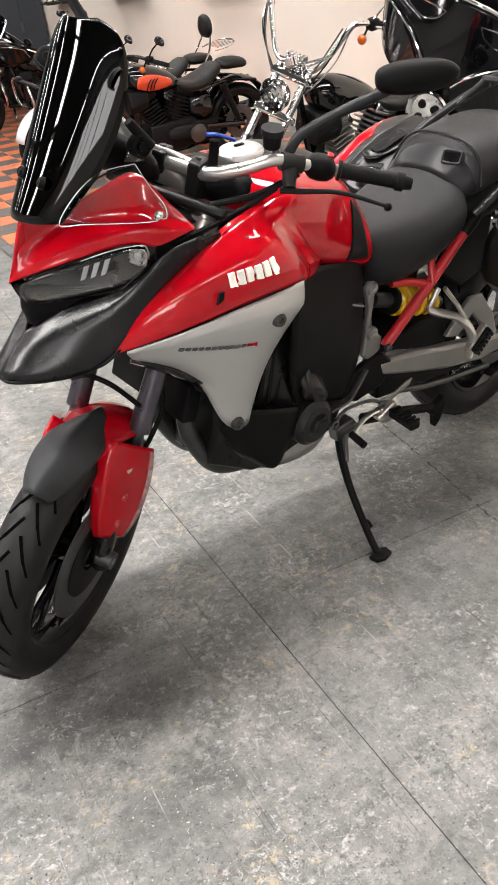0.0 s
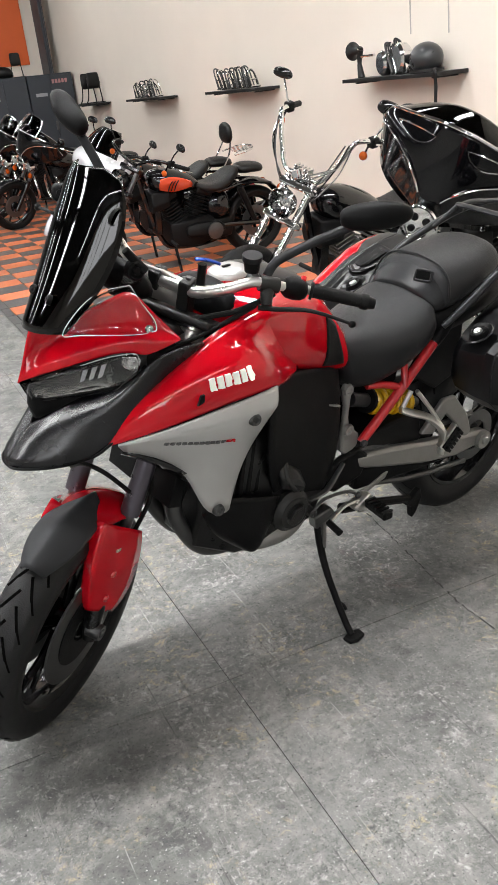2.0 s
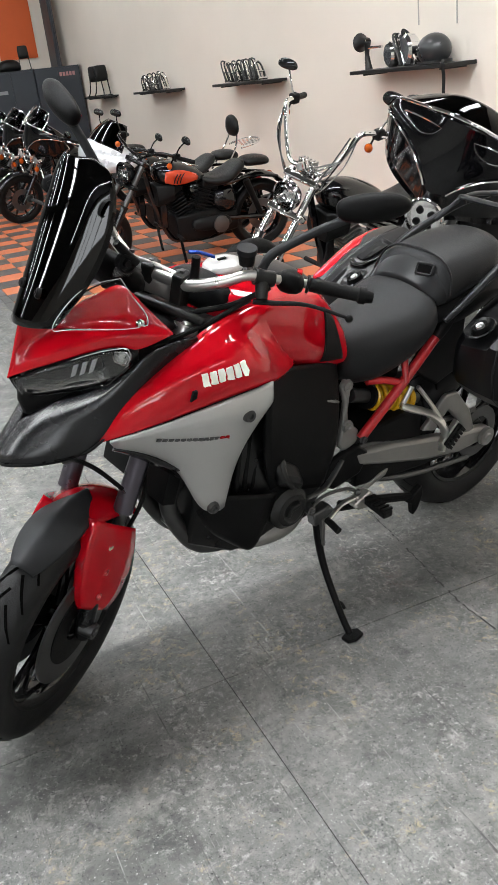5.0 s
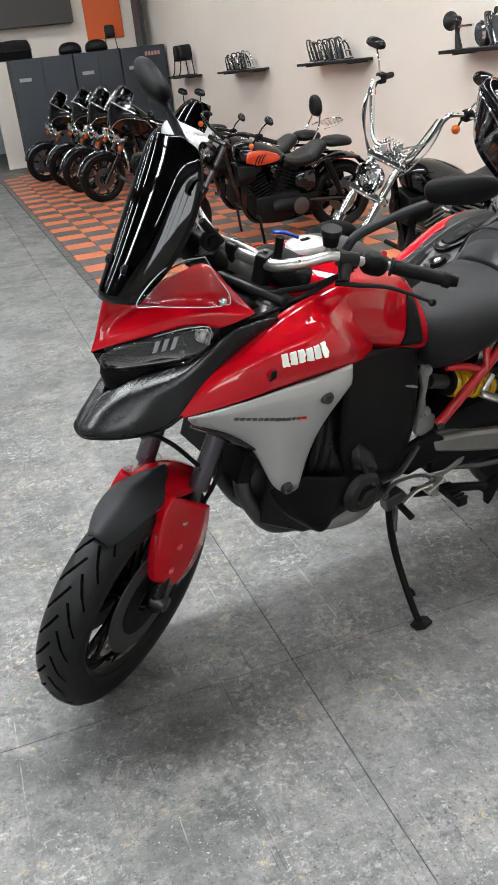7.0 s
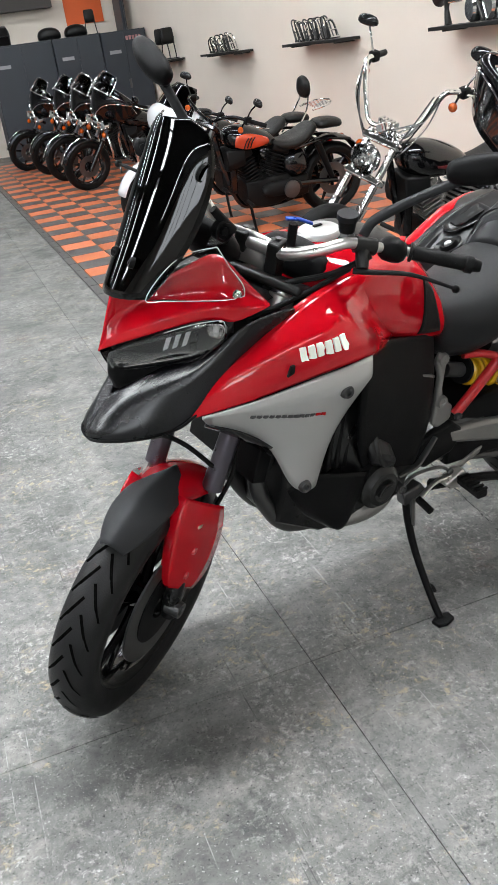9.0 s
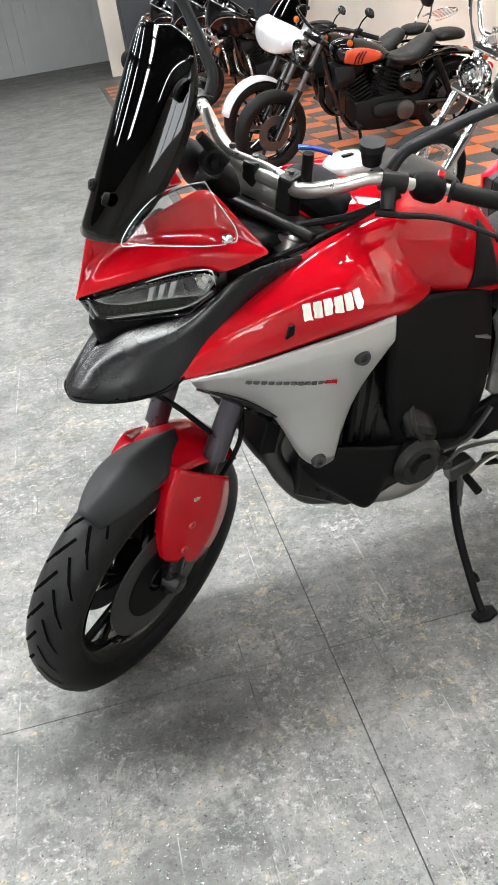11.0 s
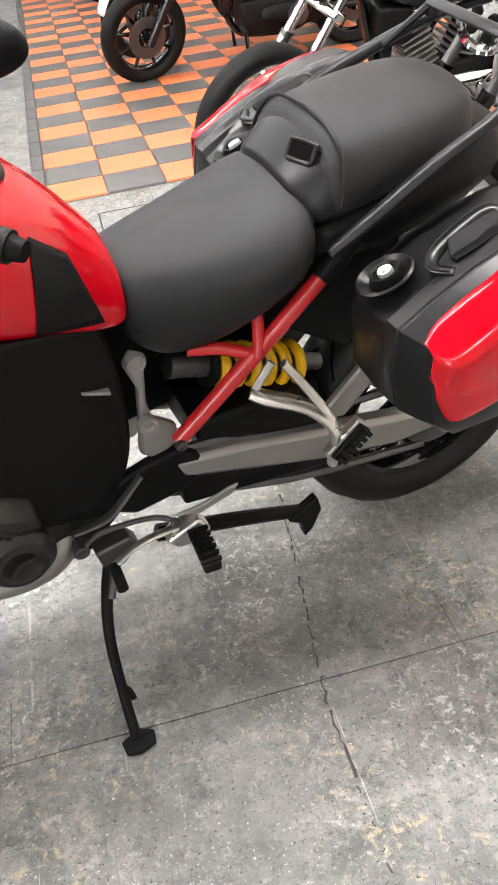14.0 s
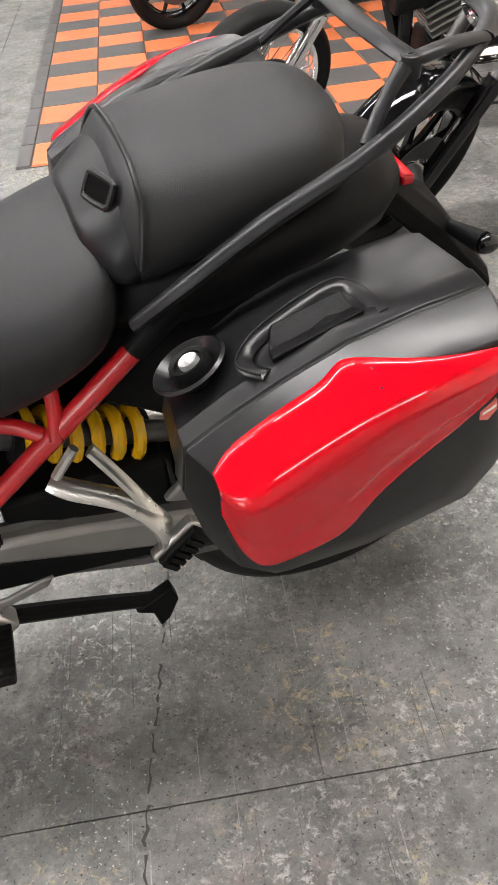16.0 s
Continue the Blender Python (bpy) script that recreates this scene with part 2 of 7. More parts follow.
def spline(points, n=6):
    """Points along a smooth curve through the given ones."""
    p = [Vector(q) for q in points]
    if len(p) < 3 or n < 2:
        return p
    out = []
    for i in range(len(p) - 1):
        a, b, c, d = p[max(i - 1, 0)], p[i], p[i + 1], p[min(i + 2, len(p) - 1)]
        for k in range(n):
            t = k / n
            out.append(0.5 * (2 * b + (c - a) * t + (2 * a - 5 * b + 4 * c - d) * t * t + (3 * b - 3 * c + d - a) * t ** 3))
    return out + [p[-1]]


def tube(bm, points, radius, sides=10, n=6, flat=1.0, caps=True):
    """A round bar along a smooth curve; radius is one number or one for each point; flat squeezes it upright."""
    pts = spline(points, n)
    rad = [radius] * len(pts)
    if not isinstance(radius, (int, float)):
        rad = [float(w) for w in np.interp(np.linspace(0, 1, len(pts)), np.linspace(0, 1, len(radius)), radius)]
    side, rings = None, []
    for i, q in enumerate(pts):
        t = (pts[min(i + 1, len(pts) - 1)] - pts[max(i - 1, 0)]).normalized()
        if side is None:
            side = t.cross(Vector((0, 0, 1)) if abs(t.z) < 0.9 else Vector((1, 0, 0))).normalized()
        side = (side - t * side.dot(t)).normalized()
        up = side.cross(t)
        rings.append([bm.verts.new(q + rad[i] * (math.cos(a) * side + flat * math.sin(a) * up)) for a in (2 * math.pi * k / sides for k in range(sides))])
    for a, b in zip(rings, rings[1:]):
        for k in range(sides):
            bm.faces.new((a[k], a[(k + 1) % sides], b[(k + 1) % sides], b[k]))
    if caps:
        bm.faces.new(rings[0][::-1])
        bm.faces.new(rings[-1])
    return bm


def tubed(*a, **k):
    return tube(bmesh.new(), *a, **k)


def ring_of(bm, profile, sides=40, m=None, arc=360.0, start=0.0):
    """Turns a profile of (radius, offset) round the y axis; closed if its first point is repeated."""
    full = arc >= 359.9
    made = []
    for k in range(sides if full else sides + 1):
        a = radians(start + arc * k / sides)
        made.append([bm.verts.new((r * math.cos(a), o, r * math.sin(a))) for r, o in profile])
    for k in range(sides):
        a, b = made[k], made[(k + 1) % len(made)]
        for i in range(len(profile) - 1):
            bm.faces.new((a[i], a[i + 1], b[i + 1], b[i]))
    if m is not None:
        bmesh.ops.transform(bm, matrix=m, verts=[v for s in made for v in s])
    bmesh.ops.remove_doubles(bm, verts=bm.verts, dist=1e-6)
    return bm


def ringed(*a, **k):
    return ring_of(bmesh.new(), *a, **k)


def crease(bm, pairs, much=0.85):
    layer = bm.edges.layers.float.get("crease_edge") or bm.edges.layers.float.new("crease_edge")
    for a, b in pairs:
        e = bm.edges.get((a, b))
        if e:
            e[layer] = much


def loft(sections, mirror=True, caps=True, sharp=(), ends=False, much=0.85, across=()):
    """A body through sections across x: (x, [(y, z) from the low outer edge to the top middle]); mirrored to both sides."""
    bm = bmesh.new()
    rings = []
    for x, half in sections:
        pts = list(half)
        if mirror:
            pts += [(-y, z) for y, z in reversed(half) if abs(y) > 1e-6]
        rings.append([bm.verts.new((x, y, z)) for y, z in pts])
    for a, b in zip(rings, rings[1:]):
        for k in range(len(a)):
            bm.faces.new((a[k], a[(k + 1) % len(a)], b[(k + 1) % len(a)], b[k]))
    if caps:
        bm.faces.new(rings[0])
        bm.faces.new(rings[-1][::-1])
    for k in sharp:
        for kk in {k, len(rings[0]) - 1 - k} if mirror else {k}:
            crease(bm, [(a[kk], b[kk]) for a, b in zip(rings, rings[1:])], much)
    for q in across:
        crease(bm, [(rings[q][k], rings[q][(k + 1) % len(rings[q])]) for k in range(len(rings[q]))], much)
    if ends:
        for rg in (rings[0], rings[-1]):
            crease(bm, [(rg[k], rg[(k + 1) % len(rg)]) for k in range(len(rg))], much)
    return bm


def sheet(rows, flip=False, sharp=(), much=0.85, across=()):
    """A curved panel through a net of points; flip mirrors it to the other side."""
    bm = bmesh.new()
    s = -1 if flip else 1
    net = [[bm.verts.new((x, s * y, z)) for x, y, z in r] for r in rows]
    for a, b in zip(net, net[1:]):
        for k in range(len(a) - 1):
            bm.faces.new((a[k], a[k + 1], b[k + 1], b[k]))
    for k in sharp:
        crease(bm, [(a[k], b[k]) for a, b in zip(net, net[1:])], much)
    for q in across:
        crease(bm, list(zip(net[q], net[q][1:])), much)
    return bm


def stack(rings, cap0=True, cap1=True):
    """A body through upright outlines: (y, [(x, z)]) with as many points each."""
    bm = bmesh.new()
    made = [[bm.verts.new((x, y, z)) for x, z in o] for y, o in rings]
    for a, b in zip(made, made[1:]):
        for k in range(len(a)):
            bm.faces.new((a[k], a[(k + 1) % len(a)], b[(k + 1) % len(a)], b[k]))
    if cap0:
        bm.faces.new(made[0])
    if cap1:
        bm.faces.new(made[-1][::-1])
    return bm


def net_y(net, x, z):
    """How far out a curved panel lies at (x, z)."""
    best = (9.0, 0.0)
    for a, b in zip(net, net[1:]):
        for k in range(len(a) - 1):
            for i in range(9):
                for j in range(9):
                    s, t = i / 8, j / 8
                    q = (1 - s) * ((1 - t) * Vector(a[k]) + t * Vector(a[k + 1])) + s * ((1 - t) * Vector(b[k]) + t * Vector(b[k + 1]))
                    d = (q.x - x) ** 2 + (q.z - z) ** 2
                    best = min(best, (d, q.y))
    return best[1]


def slab(outline, y0, y1):
    """A plate of the given (x, z) outline between two sides."""
    bm = bmesh.new()
    a = [bm.verts.new((x, y0, z)) for x, z in outline]
    b = [bm.verts.new((x, y1, z)) for x, z in outline]
    bm.faces.new(a)
    bm.faces.new(b[::-1])
    for k in range(len(a)):
        bm.faces.new((a[k], b[k], b[(k + 1) % len(a)], a[(k + 1) % len(a)]))
    return bm


def ball(bm, centre, size, m=None, u=14, v=9):
    r = bmesh.ops.create_uvsphere(bm, u_segments=u, v_segments=v, radius=1.0)
    mm = Matrix.Translation(centre) @ Matrix.Diagonal((*size, 1)) if m is None else m @ Matrix.Diagonal((*size, 1))
    bmesh.ops.transform(bm, matrix=mm, verts=r["verts"])
    return bm


def moved(bm, m):
    bmesh.ops.transform(bm, matrix=m, verts=bm.verts)
    return bm


def bolt(parent, at, radius=0.009, side=-1, material=None, name="bolt"):
    """A flanged screw head that faces sideways."""
    x, y, z = at
    prof = [(0, side * 0.004), (radius * 0.55, side * 0.004), (radius * 0.6, side * 0.007), (radius * 0.9, side * 0.006), (radius, 0), (radius, -side * 0.006)]
    return part(name, ringed(prof, 14, Matrix.Translation((x, y, z))), material or STEEL, parent)


# ---- the hall ----
WALL_U, BACK_V, CAB_V, TOP = 3.55, 19.0, 12.25, 5.0


def in_room(name, bm, material, label, smooth=False, **k):
    ob = part(name, bm, material, None, "", smooth, **k)
    ob.matrix_basis = ROOM
    return tagged(ob, label, "", "", "structure")


bed = in_room("floor", boxed(-14, WALL_U + 0.2, -12, BACK_V + 0.2, -0.3, -0.008), CRACK, "worn grey concrete floor with saw-cut joints")
U_CUTS, V_CUTS = (-14, -8.4, -4.4, -0.365, 3.7), (-12, -7.2, -3.24, 0.9, 4.9, 8.9, 12.9, 19.2)
for i in range(len(U_CUTS) - 1):
    for j in range(len(V_CUTS) - 1):
        g = 0.0013
        part("floor_slab", boxed(U_CUTS[i] + g, U_CUTS[i + 1] - g, V_CUTS[j] + g, V_CUTS[j + 1] - g, -0.2, 0.0), CONCRETE, bed, smooth=False)
in_room("wall_east", boxed(WALL_U, WALL_U + 0.2, -12, BACK_V, 0, TOP), WALL, "cream painted plaster wall with shelves")
WIN = (-9.6, -4.8, 1.9, 4.5)  # high daylight window: u from, u to, z from, z to
south = bmesh.new()
for u0, u1, z0, z1 in ((-14, WIN[0], 0, TOP), (WIN[1], WALL_U, 0, TOP), (WIN[0], WIN[1], 0, WIN[2]), (WIN[0], WIN[1], WIN[3], TOP)):
    box(south, u0, u1, -12.2, -12, z0, z1)
in_room("wall_south", south, GREY_WALL, "pale painted wall with a wide high window")
in_room("wall_west", boxed(-14.2, -14, -12, BACK_V, 0, TOP), GREY_WALL, "pale painted wall")
in_room("ceiling", boxed(-14.2, WALL_U + 0.2, -12.2, BACK_V + 0.2, TOP, TOP + 0.2), CEILING, "pale ceiling")
in_room("wall_partition", boxed(0.3, WALL_U, 14.0, 14.15, 0, TOP), WALL, "cream partition wall behind the lockers")
pleats = bmesh.new()
for k in range(60):
    u = -14 + k * 0.3
    if u < WALL_U:
        box(pleats, u, u + 0.17, BACK_V - 0.04, BACK_V, 0, TOP)
box(pleats, -14, WALL_U, BACK_V, BACK_V + 0.15, 0, TOP)
in_room("wall_north", pleats, mat("grey ribbed cladding", (0.42, 0.43, 0.43), 0.55, 0.2, 0.1, 3), "grey ribbed metal cladding")

# The wandering dark crack beside the parked motorcycle.
rng = random.Random(4)
crack = bmesh.new()
v, last = -6.0, None
while v < -2.2:
    u = 0.405 + 0.13 * max(0.0, v + 3.3) + rng.uniform(-0.004, 0.004)
    w = rng.choice((0.001, 0.0015, 0.0024, 0.0034))
    now = [crack.verts.new((u - w, v, 0.0012)), crack.verts.new((u + w, v, 0.0012))]
    if last and rng.random() > 0.4:
        crack.faces.new((last[0], last[1], now[1], now[0]))
    last = now
    v += rng.uniform(0.005, 0.022)
in_room("floor_crack", crack, mat("grime stain", (0.04, 0.04, 0.037), 0.8, 0, 0.4, 40), "dark dirt-filled crack in the concrete")

# Thin dark tape outline beside the mat.
tape = thing("tape_outline", "thin dark tape outline stuck on the concrete", "tape", ROOM @ pose(0, 0, 0), kind="structure")
for u0, u1, v0, v1 in ((0.23, 0.57, -0.256, -0.248), (0.226, 0.234, -0.5, -0.256)):
    part("tape_strip", boxed(u0, u1, v0, v1, 0.0004, 0.0016), CRACK, tape, smooth=False)

# Fluorescent fittings on the ceiling.
TUBE_GLOW = bpy.data.materials.new("lamp diffuser")
TUBE_GLOW.use_nodes = True
TUBE_GLOW.node_tree.nodes["Principled BSDF"].inputs["Emission Color"].default_value = (0.97, 0.985, 0.98, 1)
TUBE_GLOW.node_tree.nodes["Principled BSDF"].inputs["Emission Strength"].default_value = LAMP
THIN_GLOW = TUBE_GLOW.copy()
THIN_GLOW.name = "single tube diffuser"
THIN_GLOW.node_tree.nodes["Principled BSDF"].inputs["Emission Strength"].default_value = LAMP * 0.97


DAYLIGHT = bpy.data.materials.new("frosted daylight pane")
DAYLIGHT.use_nodes = True
DAYLIGHT.node_tree.nodes["Principled BSDF"].inputs["Emission Color"].default_value = (0.95, 0.98, 1.0, 1)
DAYLIGHT.node_tree.nodes["Principled BSDF"].inputs["Emission Strength"].default_value = DAY
window = in_room("window_1", boxed(WIN[0], WIN[1], -12.16, -12.1, WIN[2] - 0.0, WIN[2] + 0.06), WHITE_PLASTIC, "wide frosted window that lets in daylight")
for k in range(5):
    u = WIN[0] + (WIN[1] - WIN[0]) * k / 4
    part("window_post", boxed(u - 0.04, u + 0.04, -12.17, -12.03, WIN[2], WIN[3]), WHITE_PLASTIC, window, smooth=False)
    if k < 4:
        part("pane", boxed(u + 0.04, u + (WIN[1] - WIN[0]) / 4 - 0.04, -12.12, -12.11, WIN[2] + 0.06, WIN[3]), DAYLIGHT, window, smooth=False)


def fitting(v, panes, label):
    """A long ceiling fitting with one or two glowing diffusers."""
    ob = thing("ceiling_light", label, "ceiling light", ROOM @ pose(1.6, v, TOP - 0.02), "fluorescent ceiling lights")
    part("housing", boxed(-1.2, 1.2, -0.17 * len(panes), 0.17 * len(panes), -0.06, 0.02), WHITE_PLASTIC, ob, smooth=False, bevel=0.01)
    pane_w = 0.28 if len(panes) > 1 else 0.19
    for s in panes:
        part("diffuser", boxed(-1.17, 1.17, s - pane_w / 2, s + pane_w / 2, -0.075, -0.063), TUBE_GLOW if len(panes) > 1 else THIN_GLOW, ob, "glowing white diffuser", smooth=False)
    return ob


for rows_at, panes, label in ((LAMP_ROWS, (-0.17, 0.17), "wide double ceiling light fitting with white diffusers"), (THIN_ROWS, (0.0,), "long ceiling light fitting with a white diffuser")):
    first = fitting(rows_at[0], panes, label)
    for v in rows_at:
        for k in range(5):
            if v != rows_at[0] or k:
                copy_thing(first, ROOM @ pose(1.6 - 2.75 * k, v, TOP - 0.02))

# Interlocking floor mat, orange and charcoal.
TILE, COLS, ROWS_N = 0.305, 11, 40
mat_base = in_room("floor_mat", boxed(-0.075, COLS * TILE, -0.0, ROWS_N * TILE, 0.0005, 0.004), TILE_DARK, "orange and charcoal checkered interlocking plastic floor mat")


def tile_mesh(name, material, u0=0.0015, u1=TILE - 0.0015, v1=TILE - 0.0015):
    bm = bmesh.new()
    b = 0.004
    lo = [bm.verts.new(q) for q in ((u0, 0.0015, 0.004), (u1, 0.0015, 0.004), (u1, v1, 0.004), (u0, v1, 0.004))]
    hi = [bm.verts.new(q) for q in ((u0 + b, 0.0015 + b, 0.013), (u1 - b, 0.0015 + b, 0.013), (u1 - b, v1 - b, 0.013), (u0 + b, v1 - b, 0.013))]
    bm.faces.new(hi)
    for k in range(4):
        bm.faces.new((lo[k], lo[(k + 1) % 4], hi[(k + 1) % 4], hi[k]))
    bmesh.ops.recalc_face_normals(bm, faces=bm.faces)
    me = bpy.data.meshes.new(name)
    bm.to_mesh(me)
    bm.free()
    me.materials.append(material)
    return me


TILES = [tile_mesh("tile_orange", TILE_ORANGE), tile_mesh("tile_dark", TILE_DARK)]
EDGE = tile_mesh("edge_strip", TILE_DARK, -0.072, -0.002)
rest = {0: bmesh.new(), 1: bmesh.new()}
for j in range(ROWS_N):
    for i in range(COLS):
        which = (i + j) % 2
        if j < 24 and i < 11:
            t = new("tile", TILES[which])
            t.parent, t.location = mat_base, (i * TILE, j * TILE, 0)
        else:
            box(rest[which], i * TILE + 0.002, (i + 1) * TILE - 0.002, j * TILE + 0.002, (j + 1) * TILE - 0.002, 0.004, 0.013)
    t = new("edge_strip", EDGE)
    t.parent, t.location = mat_base, (0, j * TILE, 0)
for which, name in ((0, "far_orange_tiles"), (1, "far_dark_tiles")):
    tagged(part(name, rest[which], (TILE_ORANGE, TILE_DARK)[which], mat_base, smooth=False), kind="stuff")

# Lockers under the partition.
for k, (u0, u1) in enumerate(((0.57, 1.72), (1.74, 2.62), (2.64, 3.5))):
    cab = thing("locker", "tall blue-grey steel locker with double doors", "locker", ROOM @ pose(u0, CAB_V, 0), "row of lockers")
    w = u1 - u0
    part("body", boxed(0, w, 0.02, 0.65, 0.0, 2.0), CABINET, cab, smooth=False, bevel=0.006)
    for s in (0, 1):
        x0 = s * w / 2
        part("door", boxed(x0 + 0.008, x0 + w / 2 - 0.004, 0.0, 0.018, 0.06, 1.97), CABINET, cab, smooth=False, bevel=0.004)
    part("badge", boxed(0.12, 0.34, -0.003, 0.002, 1.62, 1.68), mat("grey badge", (0.3, 0.31, 0.32), 0.5), cab, smooth=False)
    part("handle", boxed(w / 2 - 0.03, w / 2 + 0.01, -0.03, 0.002, 1.0, 1.16), STEEL, cab, smooth=False, bevel=0.004)
    if k == 2:
        for q in range(5):
            part("sign_bar", boxed(0.46 + 0.062 * q, 0.505 + 0.062 * q, -0.004, 0.001, 1.83, 1.9), mat("faded red lettering", (0.4, 0.2, 0.2), 0.6) if q == 0 else bpy.data.materials["faded red lettering"], cab, smooth=False)


def top_box(u, z):
    ob = thing("top_case", "black plastic motorcycle top case on a locker", "motorcycle case", ROOM @ pose(u, CAB_V + 0.32, z))
    part("shell", loft([(x, [(-0.2 * s, 0.0), (-0.23 * s, 0.13), (-0.24 * s, 0.17), (-0.2 * s, 0.3 * h), (0, 0.34 * h)]) for x, s, h in ((-0.3, 0.8, 0.75), (-0.27, 1, 0.95), (0, 1.05, 1), (0.27, 1, 0.95), (0.3, 0.8, 0.75))]), BLACK, ob, bevel=0.01)
    part("seam", loft([(x, [(-0.245 * s, 0.14), (-0.252 * s, 0.15), (-0.245 * s, 0.16), (0, 0.16)]) for x, s in ((-0.31, 0.8), (-0.28, 1.02), (0, 1.07), (0.28, 1.02), (0.31, 0.8))]), GREY_BLACK, ob)


top_box(0.72, 2.002)


def saddle(u, w, name="seat", colour=None):
    ob = thing("spare_seat", "spare black motorcycle seat on a locker", "seat", ROOM @ pose(u, CAB_V + 0.3, 2.002), "spare seats")
    part("cushion", loft([(x, [(-w * s, 0.0), (-w * s * 1.05, 0.1 * h), (-w * 0.7 * s, 0.2 * h), (0, 0.23 * h)]) for x, s, h in ((-0.22, 0.5, 0.5), (-0.15, 0.9, 0.9), (0, 1, 1), (0.15, 0.9, 0.9), (0.22, 0.5, 0.5))]), LEATHER, ob, subsurf=1)


saddle(1.75, 0.16)
saddle(2.25, 0.17)


def back_rest(u, v, z, label, scale=1.0):
    ob = thing("backrest", label, "motorcycle backrest", ROOM @ pose(u, v, z, 0, 0, 0) @ Matrix.Scale(scale, 4), "spare backrests")
    for s in (-0.09, 0.09):
        part("stay", tubed([(s * 1.4, 0.1, 0.0), (s * 1.2, 0.02, 0.06), (s, 0.0, 0.2), (s, -0.02, 0.3)], 0.009, 8), SHELF, ob)
    part("pad", loft([(x, [(-0.03, 0.2), (-0.04, 0.28), (-0.02, 0.42), (0, 0.43)]) for x in (-0.1, -0.06, 0.06, 0.1)]), LEATHER, ob, subsurf=1)
    part("foot", boxed(-0.15, 0.15, -0.02, 0.12, 0.0, 0.012), SHELF, ob, smooth=False)


back_rest(2.55, CAB_V + 0.3, 2.002, "black padded backrest standing on a locker")

banner = thing("banner", "plain orange banner on the partition wall", "banner", ROOM @ pose(2.75, 13.98, 2.0))
part("cloth", boxed(-0.38, 0.38, -0.012, 0.0, 0.25, 2.2), ORANGE_SIGN, banner, smooth=False)
part("rail", boxed(-0.42, 0.42, -0.03, 0.0, 2.2, 2.24), SHELF, banner, smooth=False)
frame_post = thing("door_leaf", "dark grey steel door leaf folded open against the wall", "door", ROOM @ pose(3.35, 13.5, 2.0))
part("leaf", boxed(-0.03, 0.03, -0.3, 0.3, 0, 1.7), CABINET, frame_post, smooth=False, bevel=0.01)
part("stile", boxed(0.03, 0.05, -0.32, -0.24, 0, 1.7), STEEL, frame_post, smooth=False)
lintel = thing("wall_cabinet", "dark wall-hung cupboard high on the partition", "cupboard", ROOM @ pose(1.2, 13.7, 2.6))
part("body", boxed(-1.0, 0.9, -0.02, 0.3, 0, 0.6), mat("dark brown panel", (0.05, 0.045, 0.042), 0.6), lintel, smooth=False, bevel=0.01)


# ---- wall shelves ----
def wall_shelf(v0, v1, z, label, depth=0.3):
    ob = thing("wall_shelf", label, "wall shelf", ROOM @ pose(WALL_U, (v0 + v1) / 2, z), "wall shelves")
    h = (v1 - v0) / 2
    part("board", boxed(-depth, -0.003, -h, h, -0.03, 0.0), SHELF, ob, smooth=False, bevel=0.004)
    for s in (-h * 0.8, h * 0.8):
        part("bracket", boxed(-depth * 0.8, -0.003, s - 0.012, s + 0.012, -0.045, -0.03), SHELF, ob, smooth=False)
    return ob


def rail_row(v0, v1, z, label, n, kind_seed, height=0.24):
    """Chromed racks and backrest frames set side by side on a shelf."""
    r = random.Random(kind_seed)
    for k in range(n):
        v = v0 + (v1 - v0) * (k + 0.5) / n
        ob = thing("luggage_rack", label, "motorcycle rack", ROOM @ pose(WALL_U - 0.15, v, z + 0.012, r.uniform(-30, -18), 0, r.uniform(-8, 8)), "spare racks on the shelves")
        hgt, wid = height * r.uniform(0.95, 1.25), r.uniform(0.03, 0.055)
        metal = (CHROME, SHELF, STEEL, SHELF)[k % 4]
        part("hoop", tubed([(-wid, 0, 0.012), (-wid * 0.9, 0.01, hgt * 0.7), (-wid * 0.5, 0.02, hgt), (wid * 0.5, 0.02, hgt), (wid * 0.9, 0.01, hgt * 0.7), (wid, 0, 0.012)], 0.0085, 7), metal, ob)
        part("side_plate", slab([(-wid, 0.0), (-wid * 0.55, 0.0), (-wid * 0.75, hgt * 0.5), (-wid, hgt * 0.55)], -0.004, 0.004), metal, ob, smooth=False)
        part("bar", tubed([(-wid, 0.005, hgt * 0.45), (wid, 0.005, hgt * 0.45)], 0.006, 6), metal, ob)
        part("foot", boxed(-wid - 0.01, wid + 0.01, -0.014, 0.014, 0.0, 0.014), metal, ob, smooth=False)


wall_shelf(SH[0][0], SH[0][1], SH[0][2], "black steel wall shelf holding chrome parts and a helmet")
wall_shelf(SH[1][0], SH[1][1], SH[1][2], "black steel wall shelf holding a row of chrome racks")
wall_shelf(SH[2][0], SH[2][1], SH[2][2], "black steel wall shelf holding a row of backrest frames")
wall_shelf(SH[3][0], SH[3][1], SH[3][2], "short black wall shelf holding two backrests")
rail_row(SH[1][0] + 0.25, SH[1][1] - 0.15, SH[1][2], "chromed tubular luggage rack upright on a shelf", 15, 3, 0.2)
rail_row(SH[2][0] + 0.3, SH[2][1] - 0.15, SH[2][2], "chromed backrest frame upright on a shelf", 12, 5, 0.2)
for d in (0.35, 0.75):
    back_rest(WALL_U - 0.16, SH[3][0] + d, SH[3][2] + 0.002, "black padded backrest on a wall shelf", 1.15)


